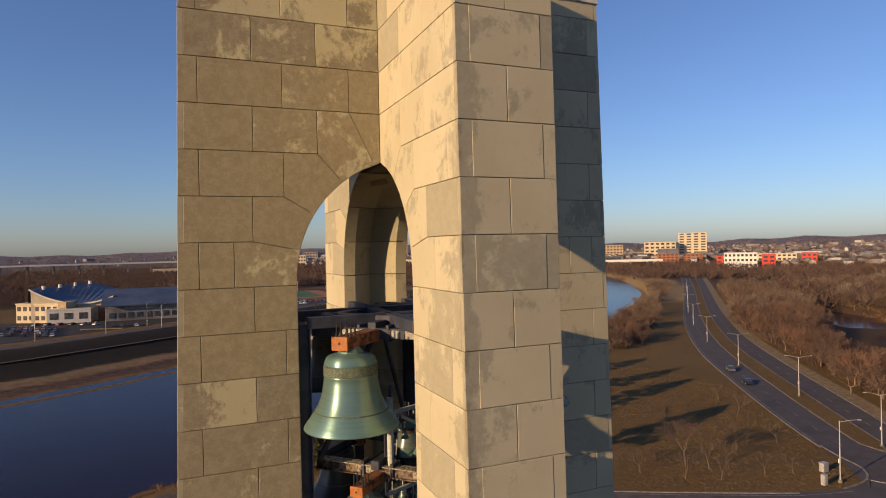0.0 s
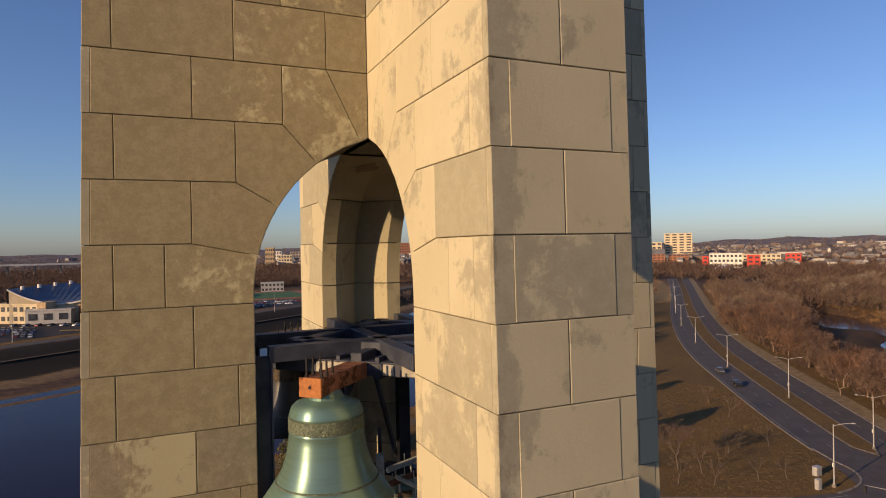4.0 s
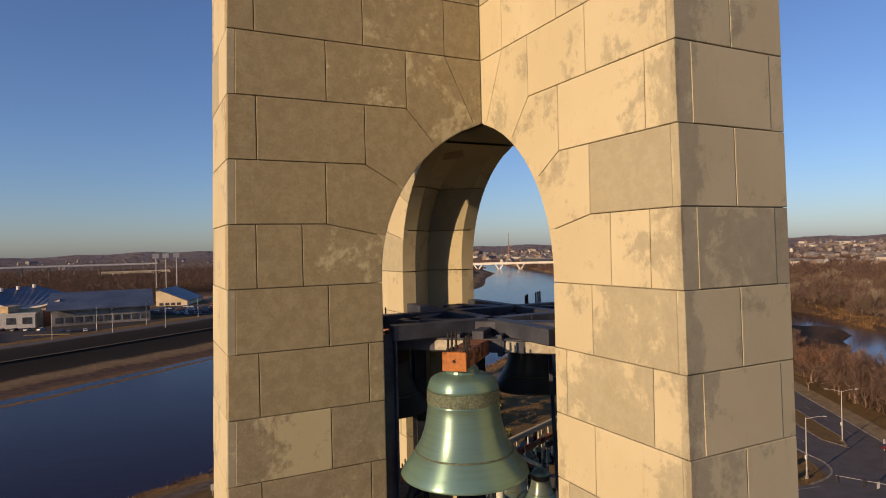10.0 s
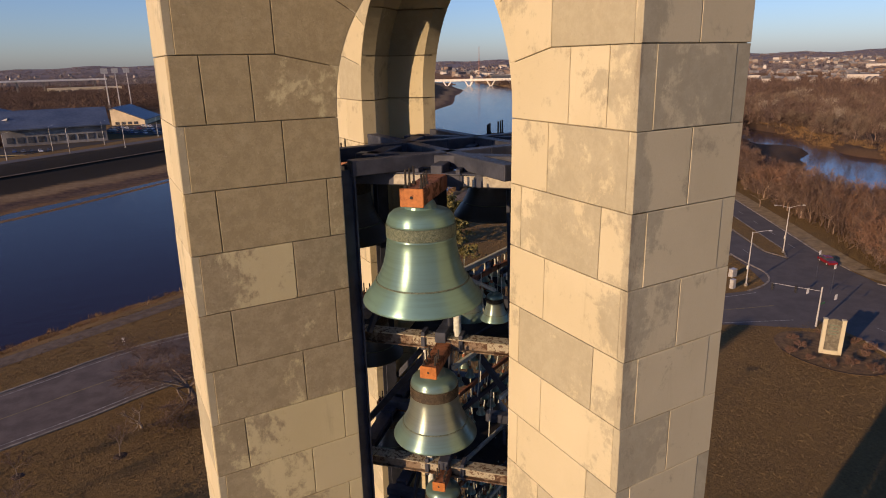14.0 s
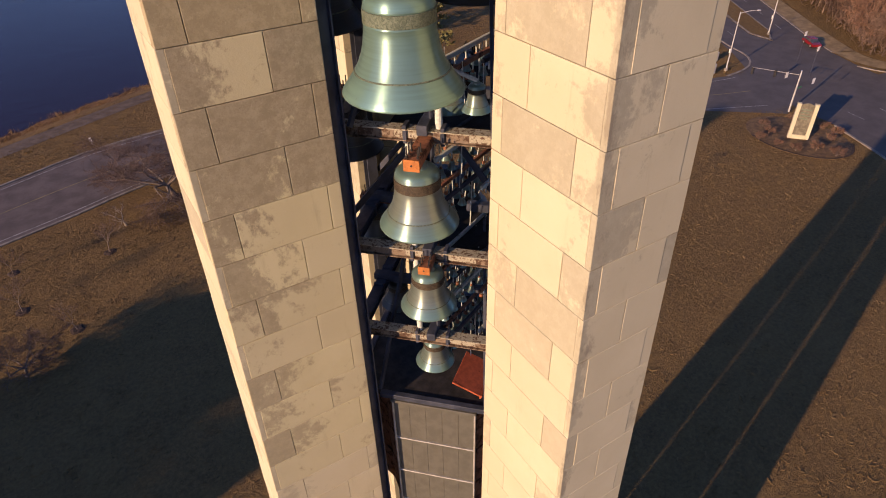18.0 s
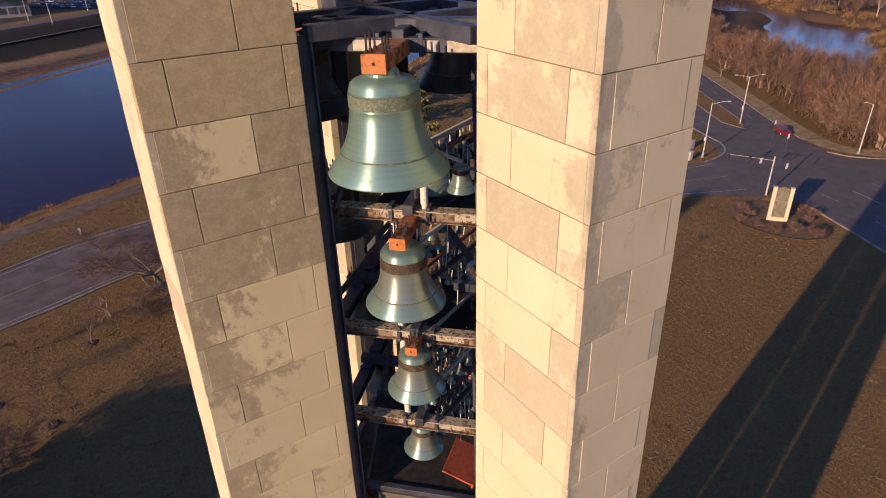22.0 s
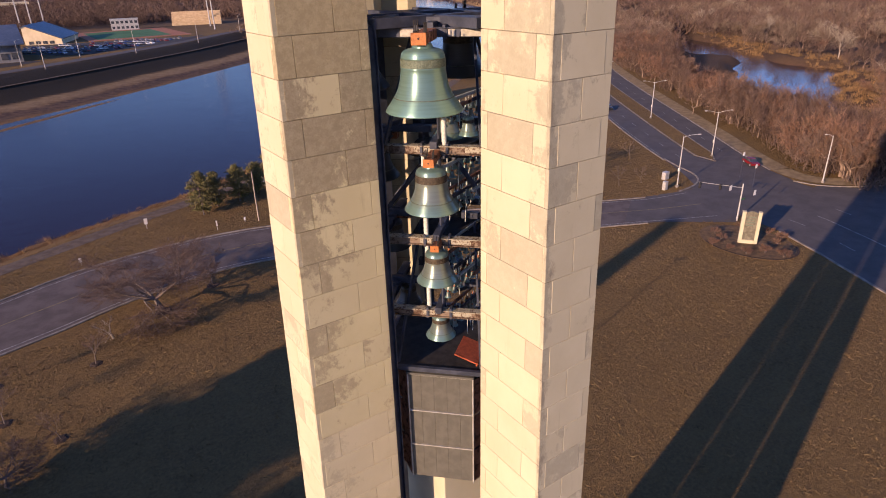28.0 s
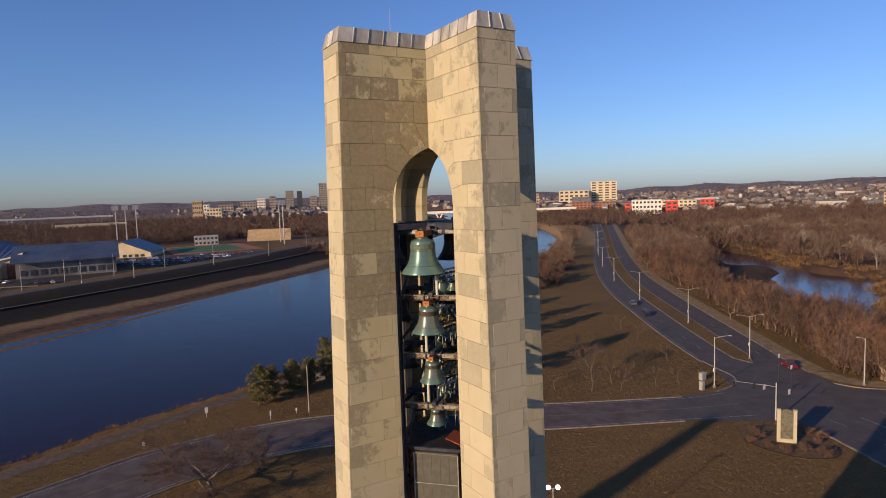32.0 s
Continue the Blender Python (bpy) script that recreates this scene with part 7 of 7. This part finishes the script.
for s in (-1, 1):
    c = Vector((0.42 * s, -0.26 * s, 10.42))
    dirn = (Vector((-12, -21, 40)) - Vector((28, 26.5, 10.4))).normalized()
    q = dirn.to_track_quat("Z", "Y").to_matrix().to_4x4()
    hd = part("lamp_housing", tube((0, 0, -0.28), (0, 0, 0.0), 0.12, 0.24, 16), M_GALV, fl, m=Matrix.Translation(c) @ q)
    part("lens", tube((0, 0, 0.0), (0, 0, 0.02), 0.22, None, 16), M_GLOW, hd)


# cars
def car_paint(name, c):
    n = Nodes(name, 0.25, 0.1, 0.5)
    n.color(n.mix(n.ramp(n.noise(2.0, 3), 0.3, 0.7), c, tuple(0.85 * v for v in c)))
    return n.m


PAINTS = [car_paint("car_paint_%s" % k, c) for k, c in (("white", (0.7, 0.7, 0.68)), ("silver", (0.35, 0.36, 0.37)), ("black", (0.02, 0.02, 0.022)), ("red", (0.20, 0.012, 0.014)), ("blue", (0.03, 0.06, 0.16)), ("grey", (0.12, 0.12, 0.13)))]
M_TYRE = plain("tyre_rubber", (0.015, 0.015, 0.015), (0.03, 0.03, 0.03), 8.0, 0.9)


def car(label, paint, m, group="parked cars"):
    t = thing("car", label, "car", group)
    t.matrix_world = m
    low = [(-2.2, 0.35), (-2.15, 0.8), (-1.3, 0.92), (1.55, 0.95), (2.15, 0.85), (2.25, 0.4)]
    rings = [[(x, y, z) for x, z in low] for y in (-0.86, 0.86)]
    vs, fs = loft(rings)
    part_mesh("body", mesh_from("body", vs, fs, paint), t)
    cabp = [(-1.2, 0.9), (-0.45, 1.42), (0.95, 1.42), (1.65, 0.93)]
    vs, fs = loft([[(x, y, z) for x, z in cabp] for y in (-0.74, 0.74)])
    part_mesh("glasshouse", mesh_from("glasshouse", vs, fs, M_GLASSY), t)
    part("roof", box((-0.5, -0.72, 1.40), (1.0, 0.72, 1.47), 0.02), paint, t)
    for x in (-1.35, 1.35):
        for y in (-0.8, 0.8):
            w_ = part("wheel", tube((x, y - 0.1, 0.33), (x, y + 0.1, 0.33), 0.33, None, 14), M_TYRE, t)
            part("rim", tube((x, y - 0.11, 0.33), (x, y + 0.11, 0.33), 0.19, None, 10), M_GALV, w_)
    return t


cars = [car("%s car parked in the lot behind the levee" % k, p, pose(-44 - 6 * i, 366 + 3 * i, 2.5, 0, 0, 60)) for i, (k, p) in enumerate(zip(("white", "silver", "black", "red", "dark blue", "grey"), PAINTS))]
rc = random.Random(3)
for row, (x0, y0, x1, y1, n) in enumerate(((-96, 374, -60, 354, 13), (-95, 364, -58, 343, 13), (-92, 352, -54, 331, 12), (-88, 342, -56, 323, 10), (-36, 352, -18, 342, 5), (6, 430, 36, 394, 13), (10, 442, 48, 397, 17), (13, 455, 58, 403, 20), (30, 456, 68, 409, 18), (48, 455, 78, 415, 14), (62, 455, 88, 421, 12), (74, 452, 98, 429, 10))):
    for i in range(n):
        if rc.random() < 0.16:
            continue
        f = (i + 0.5) / n
        copy_thing(rc.choice(cars), pose(x0 + (x1 - x0) * f, y0 + (y1 - y0) * f, float(land(np.array([x0 + (x1 - x0) * f]), np.array([y0 + (y1 - y0) * f]))[0]) + 0.16, 0, 0, 95 + rc.uniform(-4, 4)))
for c in cars:
    c.location.z = float(land(np.array([c.location.x]), np.array([c.location.y]))[0]) + 0.02
car("dark car driving along the parkway", PAINTS[5], pose(153.5, 129, 0.06, 0, 0, 57), "cars on the parkway")
car("black car driving along the parkway", PAINTS[2], pose(143, 114, 0.06, 0, 0, 57), "cars on the parkway")
car("red car waiting near the junction", PAINTS[3], pose(121, 55.5, 0.06, 0, 0, 57), "cars on the parkway")

# the levee road, its lamps and the car park behind
part_mesh("carriageway", mesh_from("carriageway", [(*p, float(land(np.array([p[0]]), np.array([p[1]]))[0]) + 0.12) for a, b in zip(lev_l, lev_r) for p in (a, b)], [(2 * i, 2 * i + 1, 2 * i + 3, 2 * i + 2) for i in range(len(lev_l) - 1)], M_ASPHALT), roads, "grey road along the top of the levee")
part_mesh("car_park", mesh_from("car_park", [(-180, 266, 2.72), (-78, 304, 2.72), (-52, 323, 2.72), (-4, 359, 2.72), (14, 373, 2.72), (12, 379, 2.72), (-33, 379, 2.72), (-60, 385, 2.72), (-94, 404, 2.72), (-180, 450, 2.72)], [(0, 1, 2, 3, 4, 5, 6, 7, 8, 9)], M_LOT), roads, "dark asphalt car park behind the levee")
lot_n, lot_f = matched([(5, 423), (30, 389), (57, 386), (95, 408), (112, 437)], [(14, 478), (44, 466), (70, 463), (95, 453), (116, 441)], 24)
grid = [n_.lerp(f_, k / 8) for n_, f_ in zip(lot_n, lot_f) for k in range(9)]
gz = land(np.array([v.x for v in grid]), np.array([v.y for v in grid]))
part_mesh("car_park", mesh_from("car_park", [(v.x, v.y, float(h) + 0.15) for v, h in zip(grid, gz)], [(9 * i + k, 9 * i + 9 + k, 9 * i + 10 + k, 9 * i + k + 1) for i in range(23) for k in range(8)], M_LOT), roads, "crowded asphalt car park before the sports field")
lamp1 = street_lamp("street_lamp", "thin grey lamp post beside the levee road", (-34, 308), 30, 1, 11.5, 2.0, "lamps on the levee", banner=False)
for c in (lamp1,):
    c.location.z = 3.9
for x, y in ((-18, 334), (-11, 318), (12, 326), (31, 366), (57, 361), (98, 392), (-60, 300), (140, 440), (4, 345)):
    copy_thing(lamp1, pose(x, y, 3.9, 0, 0, 40))
barrier = thing("guard_rail", "yellow barrier rail at the edge of the car park", "guard rail")
part("rail", tube((-48, 340, 3.5), (-29, 331, 3.5), 0.22, None, 8), M_YELLOW, barrier)
for i in range(6):
    x, y = -48 + 19 * i / 5, 340 - 9 * i / 5
    part("post", tube((x, y, 2.4), (x, y, 3.5), 0.15, None, 8), M_YELLOW, barrier)
